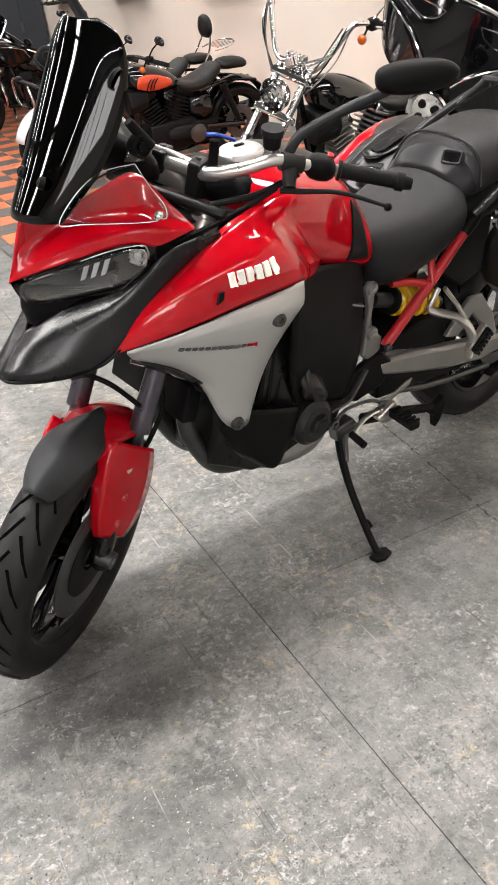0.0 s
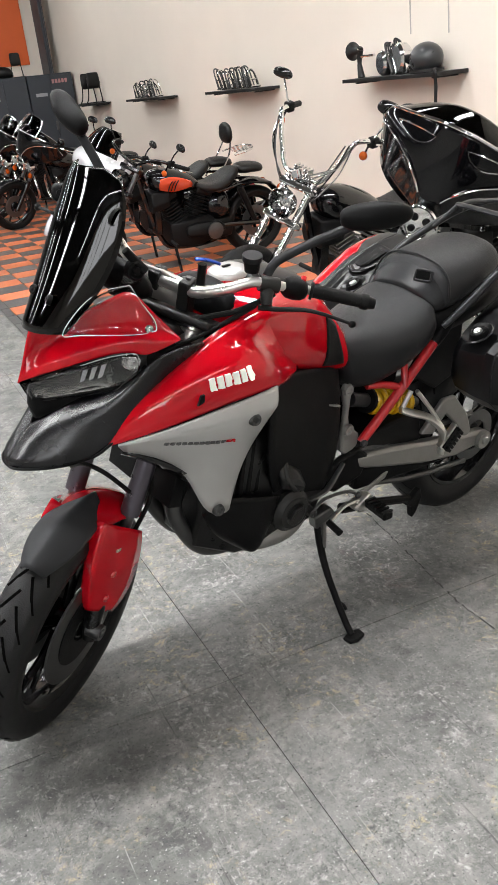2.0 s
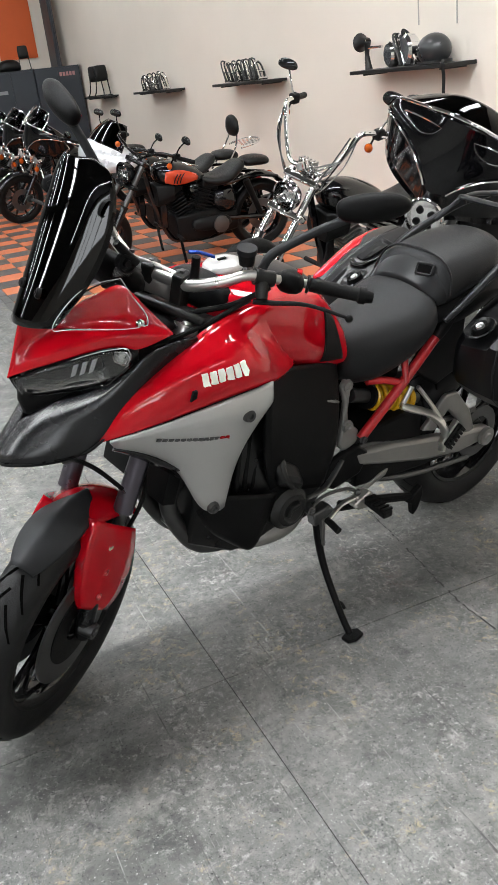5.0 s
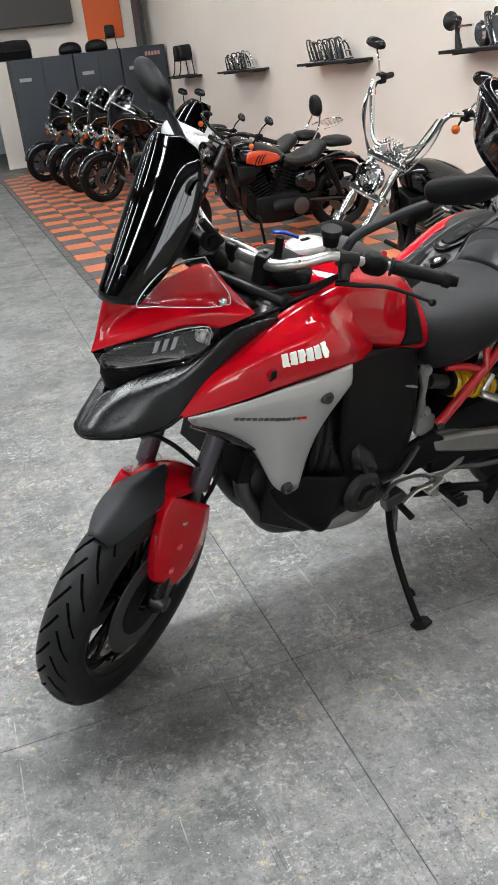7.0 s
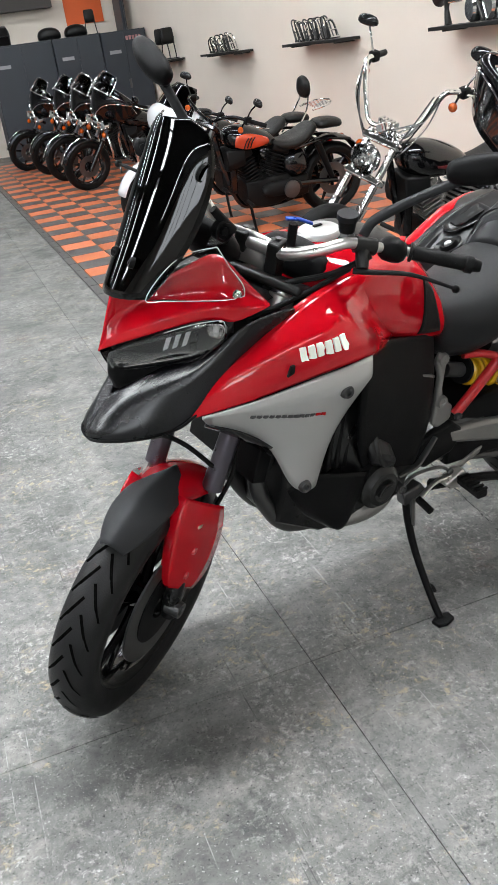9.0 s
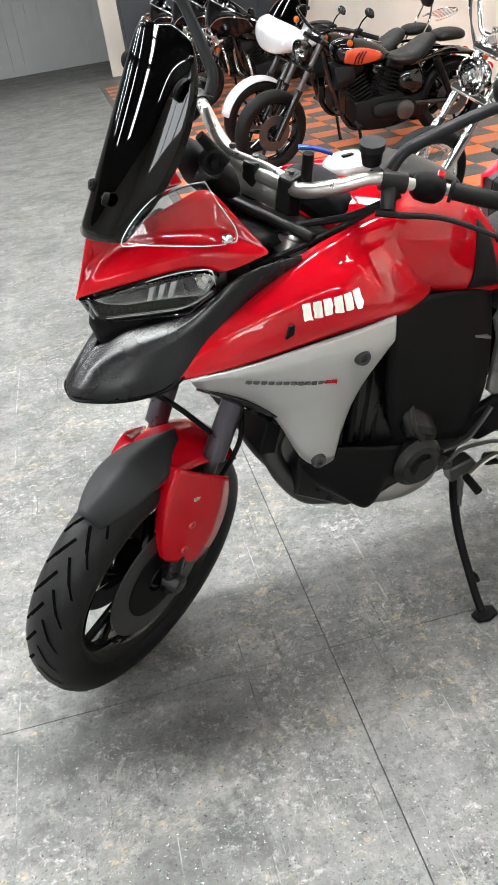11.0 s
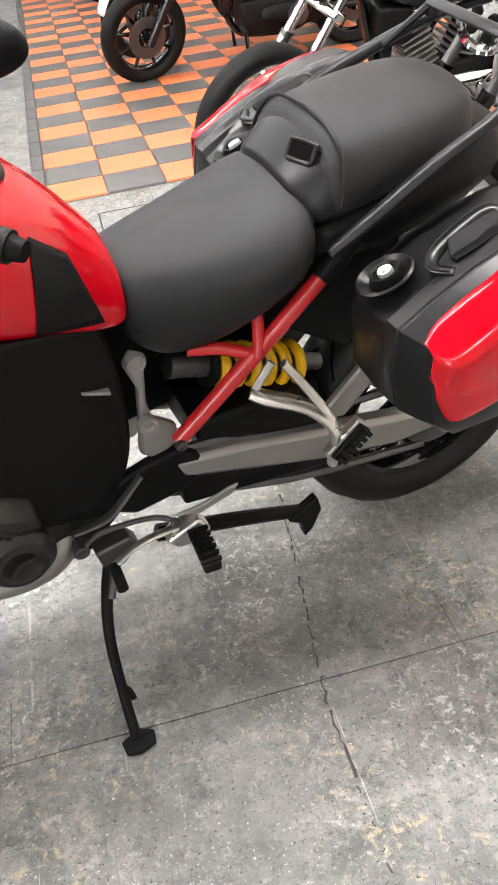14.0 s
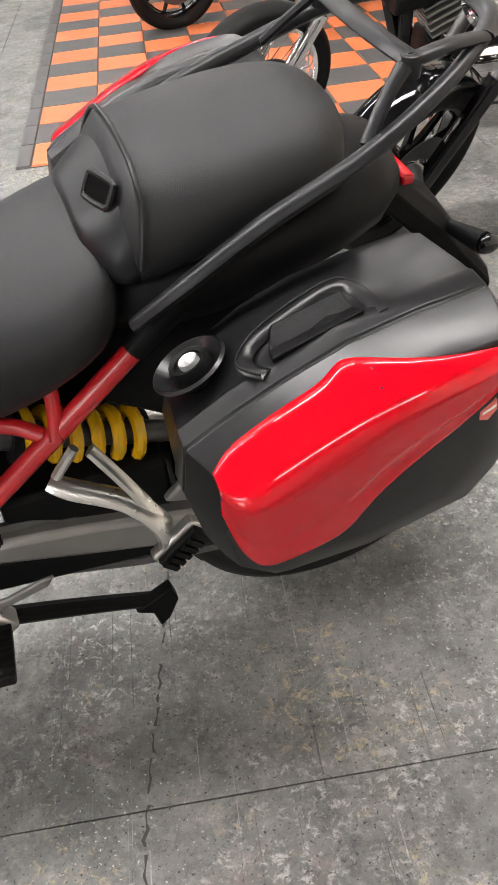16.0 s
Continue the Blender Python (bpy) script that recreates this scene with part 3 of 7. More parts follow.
def helmet(v, z):
    ob = thing("helmet", "round black open-face helmet on a wall shelf", "helmet", ROOM @ pose(WALL_U - 0.16, v, z))
    bm = bmesh.new()
    ball(bm, (0, 0, 0.1), (0.125, 0.15, 0.12), u=24, v=14)
    for q in [w for w in bm.verts if w.co.z < 0.02]:
        q.co.z = 0.004
    part("shell", bm, mat("helmet satin black", (0.03, 0.032, 0.034), 0.3), ob)
    part("rim", ringed([(0.128, -0.008), (0.136, -0.008), (0.136, 0.012), (0.128, 0.012), (0.128, -0.008)], 28, pose(0, 0, 0.012, 90)), SHELF, ob)


helmet(SH[0][0] + 0.32, SH[0][2] + 0.002)


def pedestal_part(v, z):
    ob = thing("air_horn", "black funnel-shaped horn standing on a wall shelf", "horn", ROOM @ pose(WALL_U - 0.16, v, z))
    part("stem", tubed([(0, 0, 0.0), (0, 0.02, 0.12), (0, 0.0, 0.22)], [0.035, 0.02, 0.03], 10), SHELF, ob)
    part("bell", ringed([(0.03, 0.0), (0.035, -0.08), (0.075, -0.12), (0.078, -0.12), (0.04, -0.08), (0.034, 0.0), (0.03, 0.0)], 18, pose(0, 0, 0.22, 0, 0, 180)), SHELF, ob)
    part("pipe", tubed([(0, 0.0, 0.17), (0, -0.12, 0.17), (0, -0.22, 0.17)], 0.012, 8), CHROME, ob)


pedestal_part(SH[0][1] - 0.1, SH[0][2] + 0.002)


def air_cleaner(v, z, r=0.1):
    ob = thing("air_cleaner", "round chrome air cleaner cover on a wall shelf", "air cleaner", ROOM @ pose(WALL_U - 0.16, v, z + r), "spare engine parts")
    part("drum", ringed([(0, -0.05), (r * 0.8, -0.05), (r, -0.03), (r, 0.03), (r * 0.8, 0.05), (0, 0.05)], 22, pose(0, 0, 0, 0, 0, 80)), CHROME, ob)
    part("cap", ringed([(0, -0.07), (r * 0.5, -0.065), (r * 0.7, -0.045), (0, -0.045)], 22, pose(0, 0, 0, 0, 0, 80)), CHROME, ob)


air_cleaner(SH[0][1] - 0.48, SH[0][2] + 0.002)
air_cleaner(SH[0][1] - 0.72, SH[0][2] + 0.002, 0.12)
rail_row(SH[0][0] + 0.5, SH[0][1] - 0.6, SH[0][2], "chromed crash bar upright on a shelf", 8, 9, 0.24)
strap = thing("strap", "black strap hanging from a wall shelf", "strap", ROOM @ pose(WALL_U - 0.29, SH[0][0] + 0.03, SH[0][2]))
part("webbing", tubed([(0, 0, 0.03), (-0.02, -0.01, 0.0), (0, 0, -0.1), (-0.005, 0.01, -0.3)], 0.014, 6, flat=0.3), SHELF, strap)
for v, z0, z1 in ((1.3, 1.75, 2.5), (0.8, 1.72, 2.5), (-0.66, 0.5, 1.16)):
    in_room("trim", boxed(WALL_U - 0.006, WALL_U - 0.001, v - 0.006, v + 0.006, z0, z1), mat("grey wall crack filler", (0.45, 0.42, 0.38), 0.8), "thin grey conduit line on the wall")


# ---- the red motorcycle ----
# Its own axes: x from nose to tail, y to its right, z up, standing straight.
bike = thing("motorcycle", "red adventure motorcycle with silver side panels, panniers, on side stand", "motorcycle", BIKE)

# The front end is turned to the left about the steering head.
HEAD = Vector((0.635, 0, 1.17))
RAKE = radians(24.5)
STEER = Matrix.Translation(HEAD) @ Matrix.Rotation(radians(STEER_DEG), 4, Vector((math.sin(RAKE), 0, math.cos(RAKE)))) @ Matrix.Translation(-HEAD)


def steered(name, bm, material, label="", **k):
    return part(name, moved(bm, STEER), material, k.pop("parent", bike), label, **k)


def tyre_profile(r, w, rim):
    """Cross-section of a tyre of outer radius r and width w on a rim of that radius."""
    h = r - rim
    pts = [(rim, -w * 0.36), (rim + h * 0.25, -w * 0.47), (rim + h * 0.55, -w * 0.5), (rim + h * 0.78, -w * 0.42), (rim + h * 0.93, -w * 0.25), (r, 0)]
    return pts + [(a, -b) for a, b in reversed(pts[:-1])] + [pts[0]]


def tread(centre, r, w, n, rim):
    """Slanting tread blocks' grooves as shallow bars on the tyre, dark for the shade inside."""
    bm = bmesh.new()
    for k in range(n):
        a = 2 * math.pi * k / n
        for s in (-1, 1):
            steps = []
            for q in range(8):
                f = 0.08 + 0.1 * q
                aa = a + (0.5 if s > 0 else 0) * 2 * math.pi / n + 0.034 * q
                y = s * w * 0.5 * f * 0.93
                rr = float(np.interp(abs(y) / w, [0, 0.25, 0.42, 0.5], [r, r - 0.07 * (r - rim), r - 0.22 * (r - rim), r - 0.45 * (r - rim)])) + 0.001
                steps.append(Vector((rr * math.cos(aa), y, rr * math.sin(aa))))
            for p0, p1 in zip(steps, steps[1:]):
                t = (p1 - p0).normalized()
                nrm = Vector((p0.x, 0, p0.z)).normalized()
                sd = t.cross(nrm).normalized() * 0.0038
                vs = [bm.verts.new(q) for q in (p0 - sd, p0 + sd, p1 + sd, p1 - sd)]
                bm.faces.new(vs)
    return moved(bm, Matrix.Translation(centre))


def spokes(centre, hub, rim, count, half, material, twist=0.12, width=0.026):
    """Cast Y-shaped spokes."""
    bm = bmesh.new()
    for k in range(count):
        a = 2 * math.pi * k / count
        mid = hub + (rim - hub) * 0.4
        for b in (-twist, twist):
            pts = [(hub * math.cos(a), 0, hub * math.sin(a)), (mid * math.cos(a + b * 0.35), 0, mid * math.sin(a + b * 0.35)), (rim * math.cos(a + b * 1.6), 0, rim * math.sin(a + b * 1.6))]
            tube(bm, pts, [width * 0.62, width * 0.45, width * 0.4], 8, 4)
    return moved(bm, Matrix.Translation(centre))


# Front wheel, fork and fender.
FW = Vector((0.19, 0, 0.338))
wheel_f = steered("front_wheel", ringed([(0.232, -0.042), (0.246, -0.046), (0.25, -0.04), (0.236, -0.03), (0.222, 0), (0.236, 0.03), (0.25, 0.04), (0.246, 0.046), (0.232, 0.042), (0.214, 0.02), (0.21, 0), (0.214, -0.02), (0.232, -0.042)], 48, Matrix.Translation(FW)), GLOSS_BLACK, "black cast front wheel")
part("tyre", moved(ringed(tyre_profile(0.336, 0.122, 0.242), 64, Matrix.Translation(FW)), STEER), TYRE, wheel_f, "black road tyre with slanting grooves")
tagged(part("tread", moved(tread(FW, 0.336, 0.122, 28, 0.242), STEER), mat("groove shade black", (0.0012, 0.0012, 0.0012), 0.95, spec=0.05), wheel_f), kind="stuff")
part("spokes", moved(spokes(FW, 0.045, 0.225, 5, 0.02, GLOSS_BLACK), STEER), GLOSS_BLACK, wheel_f)
part("hub", moved(ringed([(0, -0.06), (0.03, -0.06), (0.045, -0.045), (0.045, 0.045), (0.03, 0.06), (0, 0.06)], 20, Matrix.Translation(FW)), STEER), GLOSS_BLACK, wheel_f)
for s in (-1, 1):
    y = s * 0.052
    part("brake_disc", moved(ringed([(0.105, y), (0.163, y), (0.163, y + s * 0.006), (0.105, y + s * 0.006), (0.105, y)], 44, Matrix.Translation(FW)), STEER), STEEL, wheel_f, "dark drilled steel disc")
    part("disc_carrier", moved(ringed([(0.04, y), (0.108, y), (0.108, y + s * 0.009), (0.04, y + s * 0.009), (0.04, y)], 30, Matrix.Translation(FW)), STEER), BLACK, wheel_f)
    cal = slab([(0.1, -0.04), (0.16, -0.05), (0.185, 0.0), (0.165, 0.055), (0.11, 0.05)], y - s * 0.015, y + s * 0.022)
    steered("brake_caliper", moved(cal, Matrix.Translation(FW)), DARK_CAST, "dark radial brake caliper", bevel=0.008)
    axis_dn = Vector((-math.sin(RAKE), 0, -math.cos(RAKE)))
    fwd = Vector((-math.cos(RAKE), 0, math.sin(RAKE)))
    top = HEAD + 0.035 * fwd + Vector((0, s * 0.086, 0)) + 0.09 * axis_dn
    low = FW + Vector((0.012, s * 0.08, 0.0))
    steered("fork_tube", tubed([top - axis_dn * 0.02, top + (low - top) * 0.6], 0.026, 20), mat("fork black anodised", (0.11, 0.1, 0.12), 0.28, 0.8, 0.04, 30, rough_vary=0.02) if s < 0 else bpy.data.materials["fork black anodised"], "dark anodised fork tube")
    steered("fork_slider", tubed([top + (low - top) * 0.58, low], 0.0155, 16), STEEL)
    steered("fork_foot", tubed([low + Vector((0.03, 0, 0.09)), low + Vector((0.005, 0, 0.02)), low + Vector((-0.005, 0, -0.035))], [0.022, 0.024, 0.02], 14), ENGINE)
    steered("axle_nut", ringed([(0, s * 0.022), (0.012, s * 0.022), (0.014, s * 0.03), (0.022, s * 0.03), (0.024, -s * 0.01)], 16, Matrix.Translation(low + Vector((-0.002, s * 0.004, 0)))), STEEL)
    guard = sheet([[(0.24, 0.05, 0.69), (0.236, 0.078, 0.7), (0.275, 0.1, 0.665), (0.352, 0.122, 0.6)],
                   [(0.2, 0.053, 0.655), (0.196, 0.084, 0.668), (0.24, 0.105, 0.63), (0.352, 0.127, 0.55)],
                   [(0.188, 0.053, 0.6), (0.183, 0.084, 0.615), (0.23, 0.107, 0.58), (0.345, 0.127, 0.49)],
                   [(0.183, 0.053, 0.535), (0.177, 0.083, 0.553), (0.224, 0.106, 0.52), (0.326, 0.124, 0.43)],
                   [(0.178, 0.054, 0.47), (0.172, 0.082, 0.487), (0.213, 0.104, 0.457), (0.298, 0.118, 0.383)],
                   [(0.186, 0.062, 0.415), (0.182, 0.082, 0.428), (0.205, 0.097, 0.412), (0.262, 0.107, 0.36)]], s < 0, (1,), 0.5)
    g = steered("fork_guard", guard, RED, "red fork guard with two screws", solid=0.004, subsurf=2)
    for q in (Vector((0.245, s * 0.1085, 0.525)), Vector((0.222, s * 0.1055, 0.452))):
        steered("screw", ringed([(0, -s * 0.001), (0.005, -s * 0.001), (0.006, s * 0.0025), (0.009, s * 0.0025), (0.0105, -s * 0.003)], 16, Matrix.Translation(q)), RED_FRAME, parent=g)
    if s < 0:
        steered("decal", slab([(0.25, 0.6), (0.285, 0.585), (0.287, 0.593), (0.252, 0.608)], -0.1095, -0.1), mat("pale gold decal", (0.5, 0.42, 0.32), 0.4), parent=g, smooth=False)


def fender_sheet(a0, a1, r, w, drop, n=9, m=7, ridge=0.0):
    """Curved mudguard over the front wheel between two angles."""
    rows = []
    for k in range(n):
        a = radians(a0 + (a1 - a0) * k / (n - 1))
        row = []
        for j in range(m):
            q = -1 + 2 * j / (m - 1)
            ww = w(k / (n - 1))
            rr = r - drop * q * q + ridge * math.exp(-(q / 0.3) ** 2) * (1 - k / (n - 1)) ** 0.7
            row.append((FW.x + rr * math.cos(a), ww * q, FW.z + rr * math.sin(a)))
        rows.append(row)
    return sheet(rows)


steered("front_fender", fender_sheet(48, 92, 0.372, lambda f: 0.098 - 0.034 * f, 0.036), RED, "red front mudguard", solid=0.004, subsurf=1)
steered("fender_tip", fender_sheet(72, 115, 0.377, lambda f: 0.068 * math.sin(math.pi * (0.1 + 0.82 * f)) ** 0.55, 0.032, 13, 13, 0.012), mat("matte grey plastic", (0.02, 0.021, 0.023), 0.55, 0, 0.1, 8, bump=0.1, bump_scale=700, spec=0.3), "dark grey plastic mudguard tip", solid=0.004, subsurf=1)
steered("fender_brace", tubed([(0.33, -0.085, 0.735), (0.30, -0.03, 0.79), (0.30, 0.03, 0.79), (0.33, 0.085, 0.735)], 0.006, 8), BLACK)
steered("brake_hose", tubed([(0.45, -0.06, 0.8), (0.42, -0.1, 0.7), (0.4, -0.1, 0.62), (0.33, -0.07, 0.48)], 0.006, 8), RUBBER)

# Steering head, handlebar and controls.
ax_up = Vector((math.sin(RAKE), 0, math.cos(RAKE)))
for lvl, name in ((-0.075, "top_yoke"), (-0.27, "lower_yoke")):
    c = HEAD + ax_up * lvl
    bm = slab([(-0.07, -0.011), (0.02, -0.011), (0.04, 0.0), (0.02, 0.011), (-0.07, 0.011)], -0.14, 0.14)
    steered(name, moved(bm, Matrix.Translation(c) @ Matrix.Rotation(RAKE, 4, "Y")), DARK_CAST, "dark cast fork yoke", bevel=0.008)
for s in (-1, 1):
    c = Vector((0.562, s * 0.09, 1.1))
    steered("fork_cap", ringed([(0, 0.02), (0.01, 0.02), (0.012, 0.012), (0.022, 0.01), (0.025, 0.0), (0.033, -0.002), (0.033, -0.03)], 20, Matrix.Translation(c) @ pose(0, 0, 0, 90) @ Matrix.Rotation(-RAKE, 4, "Z")), ALLOY)
half_bar = [(0.781, 0.445, 1.213), (0.737, 0.308, 1.213), (0.690, 0.259, 1.224), (0.640, 0.199, 1.236), (0.613, 0.141, 1.207), (0.597, 0.079, 1.181), (0.600, 0.030, 1.174)]
bar_pts = [(x, -y, z) for x, y, z in half_bar] + [(x, y, z) for x, y, z in reversed(half_bar)]
steered("handlebar", tubed(bar_pts, [0.011, 0.011, 0.0115, 0.0125, 0.0145, 0.0155, 0.0155, 0.0155, 0.0155, 0.0145, 0.0125, 0.0115, 0.011, 0.011], 14, 6), ALLOY, "silver tapered handlebar")
for s in (-1, 1):
    steered("bar_clamp", moved(boxed(-0.024, 0.024, -0.016, 0.016, -0.085, 0.02), Matrix.Translation((0.606, s * 0.042, 1.178))), DARK_CAST, smooth=False, bevel=0.006)
    steered("clamp_bolt", tubed([(0.606, s * 0.042, 1.196), (0.606, s * 0.042, 1.204)], 0.006, 8), STEEL)
    a, b = Vector((0.737, s * 0.308, 1.213)), Vector((0.781, s * 0.445, 1.213))
    d = (b - a).normalized()
    grip = steered("grip", tubed([a, a + d * 0.006, a + d * 0.008, a + d * 0.125, a + d * 0.128, b], [0.022, 0.022, 0.0165, 0.0165, 0.02, 0.02], 16, 1), RUBBER, "ribbed black rubber grip")
    for k in range(9):
        q = a + d * (0.02 + 0.012 * k)
        steered("grip_rib", tubed([q, q + d * 0.004], 0.0171, 14), RUBBER, parent=grip)
    steered("bar_end", tubed([b, b + d * 0.018], [0.016, 0.013], 12), BLACK)
    steered("switch_pod", moved(loft([(-0.034, [(-0.024, -0.02), (-0.032, 0.0), (-0.02, 0.02), (0, 0.022)]), (-0.01, [(-0.032, -0.03), (-0.038, 0.0), (-0.026, 0.028), (0, 0.03)]), (0.018, [(-0.03, -0.028), (-0.036, 0.0), (-0.024, 0.022), (0, 0.024)]), (0.032, [(-0.022, -0.018), (-0.028, 0.0), (-0.018, 0.014), (0, 0.015)])]), Matrix.Translation((0.712, s * 0.275, 1.219)) @ pose(0, 0, 0, 0, 0, s * -18)), BLACK, "black switch pod", subsurf=1)
    steered("switch", moved(boxed(0.0, 0.02, -0.024, -0.01, 0.018, 0.027), Matrix.Translation((0.712, s * 0.275, 1.219)) @ pose(0, 0, 0, 0, 0, s * -18)), TAIL_RED if s < 0 else BLACK, smooth=False, bevel=0.003)
    steered("rocker_switch", moved(boxed(0.026, 0.036, -0.012, 0.016, -0.012, 0.004), Matrix.Translation((0.712, s * 0.275, 1.219)) @ pose(0, 0, 0, 0, 0, s * -18)), GREY_BLACK, smooth=False, bevel=0.003)
    steered("lever_perch", tubed([(0.665, s * 0.224, 1.229), (0.646, s * 0.230, 1.212), (0.630, s * 0.241, 1.192)], [0.017, 0.016, 0.013], 10), DARK_CAST, "dark cast lever perch")
    steered("perch_clamp", tubed([(0.647, s * 0.206, 1.233), (0.677, s * 0.244, 1.227)], 0.019, 12), DARK_CAST)
    steered("lever", tubed([(0.619, s * 0.225, 1.186), (0.630, s * 0.267, 1.193), (0.661, s * 0.342, 1.203), (0.679, s * 0.437, 1.199)], [0.0095, 0.008, 0.0065, 0.0055], 10, 6, flat=0.7), BLACK, "black hand lever")
    steered("lever_tip", ball(bmesh.new(), (0.680, s * 0.442, 1.198), (0.0095, 0.0095, 0.0095)), BLACK)
    steered("mirror_stalk", tubed([(0.672, s * 0.212, 1.243), (0.694, s * 0.219, 1.271), (0.706, s * 0.246, 1.300), (0.727, s * 0.306, 1.352), (0.744, s * 0.366, 1.398), (0.750, s * 0.394, 1.418)], [0.0125, 0.0125, 0.0125, 0.0115, 0.0115, 0.0125], 10, 6, flat=0.65), GREY_BLACK, "black mirror stalk")
    mm = Matrix.Translation((0.758, s * 0.407, 1.432)) @ pose(0, 0, 0, 0, 0, s * -25) @ pose(0, 0, 0, s * 13, 12, 0) @ Matrix.Diagonal((1.15, 0.92, 1.25, 1))
    shell = stack([(s * -0.078, [(0.012, -0.014), (0.014, 0.012), (-0.004, 0.016), (-0.012, 0.006), (-0.008, -0.012)]), (s * -0.055, [(0.014, -0.026), (0.016, 0.022), (-0.006, 0.027), (-0.024, 0.008), (-0.016, -0.022)]),
                   (s * 0.0, [(0.014, -0.03), (0.016, 0.027), (-0.006, 0.032), (-0.034, 0.008), (-0.02, -0.027)]), (s * 0.055, [(0.014, -0.026), (0.016, 0.024), (-0.004, 0.028), (-0.024, 0.006), (-0.014, -0.023)]), (s * 0.094, [(0.01, -0.01), (0.012, 0.009), (0.0, 0.012), (-0.008, 0.002), (-0.004, -0.009)])])
    steered("mirror_housing", moved(shell, mm @ Matrix.Diagonal((1.1, 1.1, 1.0, 1))), BLACK, "black mirror housing", subsurf=2)
    steered("mirror_glass", moved(stack([(s * -0.068, [(0.017, -0.012), (0.018, 0.009), (0.0165, 0.009), (0.0155, -0.012)]), (s * 0.0, [(0.0175, -0.025), (0.0195, 0.022), (0.017, 0.022), (0.0155, -0.025)]), (s * 0.08, [(0.015, -0.008), (0.016, 0.008), (0.014, 0.008), (0.013, -0.008)])]), mm @ Matrix.Diagonal((0.98, 0.98, 0.82, 1))), MIRROR)
steered("reservoir_stay", tubed([(0.654, -0.196, 1.239), (0.656, -0.180, 1.258)], 0.008, 8), STEEL)
steered("clutch_reservoir", tubed([(0.658, -0.178, 1.251), (0.655, -0.175, 1.279)], [0.018, 0.021], 18), BLACK)
steered("reservoir_cap", tubed([(0.655, -0.175, 1.279), (0.654, -0.174, 1.292)], 0.024, 18), GREY_BLACK)
steered("clutch_hose", tubed([(0.634, -0.212, 1.180), (0.575, -0.156, 1.131), (0.512, -0.107, 1.098), (0.472, -0.043, 1.054)], 0.006, 8), RUBBER)
steered("wire_loom", tubed([(0.661, -0.245, 1.213), (0.611, -0.179, 1.163), (0.565, -0.093, 1.127), (0.518, -0.008, 1.081)], 0.007, 8), RUBBER)
steered("lever_post", tubed([(0.613, -0.072, 1.175), (0.616, -0.068, 1.245)], 0.011, 10), BLACK)
steered("blue_lever", tubed([(0.603, -0.053, 1.257), (0.623, -0.073, 1.255), (0.649, -0.098, 1.243)], 0.0065, 8, flat=0.6), BLUE, "blue anodised adjuster")

# Nose: beak, headlamps, red fairing, screen.
beak_net = [[(0.130, 0.000, 0.829), (0.129, 0.000, 0.843), (0.161, 0.000, 0.881), (0.201, 0.000, 0.917)],
            [(0.137, 0.040, 0.836), (0.141, 0.042, 0.853), (0.183, 0.034, 0.900), (0.221, 0.018, 0.931)],
            [(0.181, 0.078, 0.838), (0.185, 0.080, 0.858), (0.226, 0.063, 0.923), (0.268, 0.032, 0.968)],
            [(0.231, 0.108, 0.843), (0.237, 0.112, 0.864), (0.275, 0.101, 0.948), (0.314, 0.078, 0.984)],
            [(0.273, 0.122, 0.849), (0.280, 0.126, 0.871), (0.322, 0.137, 0.972), (0.362, 0.129, 1.004)],
            [(0.303, 0.147, 0.870), (0.313, 0.152, 0.895), (0.372, 0.160, 1.011), (0.399, 0.151, 1.033)],
            [(0.367, 0.165, 0.920), (0.378, 0.175, 0.943), (0.452, 0.185, 1.066), (0.458, 0.183, 1.088)],
            [(0.503, 0.170, 0.960), (0.513, 0.180, 0.990), (0.577, 0.190, 1.067), (0.575, 0.188, 1.085)]]
nose_net = [[(0.187, 0.000, 1.029), (0.197, 0.000, 1.052), (0.216, 0.000, 1.101), (0.233, 0.000, 1.148)],
            [(0.234, 0.036, 1.050), (0.246, 0.034, 1.073), (0.273, 0.003, 1.104), (0.296, 0.014, 1.140)],
            [(0.291, 0.078, 1.070), (0.302, 0.076, 1.096), (0.332, 0.045, 1.131), (0.353, 0.036, 1.168)],
            [(0.352, 0.126, 1.096), (0.356, 0.134, 1.123), (0.383, 0.106, 1.151), (0.410, 0.075, 1.203)],
            [(0.399, 0.172, 1.108), (0.402, 0.183, 1.136), (0.428, 0.153, 1.157), (0.441, 0.105, 1.229)],
            [(0.412, 0.188, 1.091), (0.441, 0.190, 1.122), (0.470, 0.161, 1.140), (0.466, 0.152, 1.171)],
            [(0.498, 0.207, 1.119), (0.498, 0.206, 1.119), (0.499, 0.204, 1.121), (0.500, 0.202, 1.122)]]
lamp_net = [[(0.194, 0.006, 1.026), (0.204, 0.010, 1.001), (0.214, 0.012, 0.978)],
            [(0.233, 0.042, 1.047), (0.239, 0.046, 1.019), (0.257, 0.050, 0.984)],
            [(0.290, 0.084, 1.067), (0.293, 0.090, 1.037), (0.311, 0.085, 0.992)],
            [(0.348, 0.132, 1.093), (0.350, 0.136, 1.055), (0.361, 0.128, 1.004)],
            [(0.395, 0.174, 1.105), (0.390, 0.170, 1.075), (0.386, 0.158, 1.036)],
            [(0.405, 0.184, 1.090), (0.404, 0.180, 1.075), (0.404, 0.172, 1.058)]]
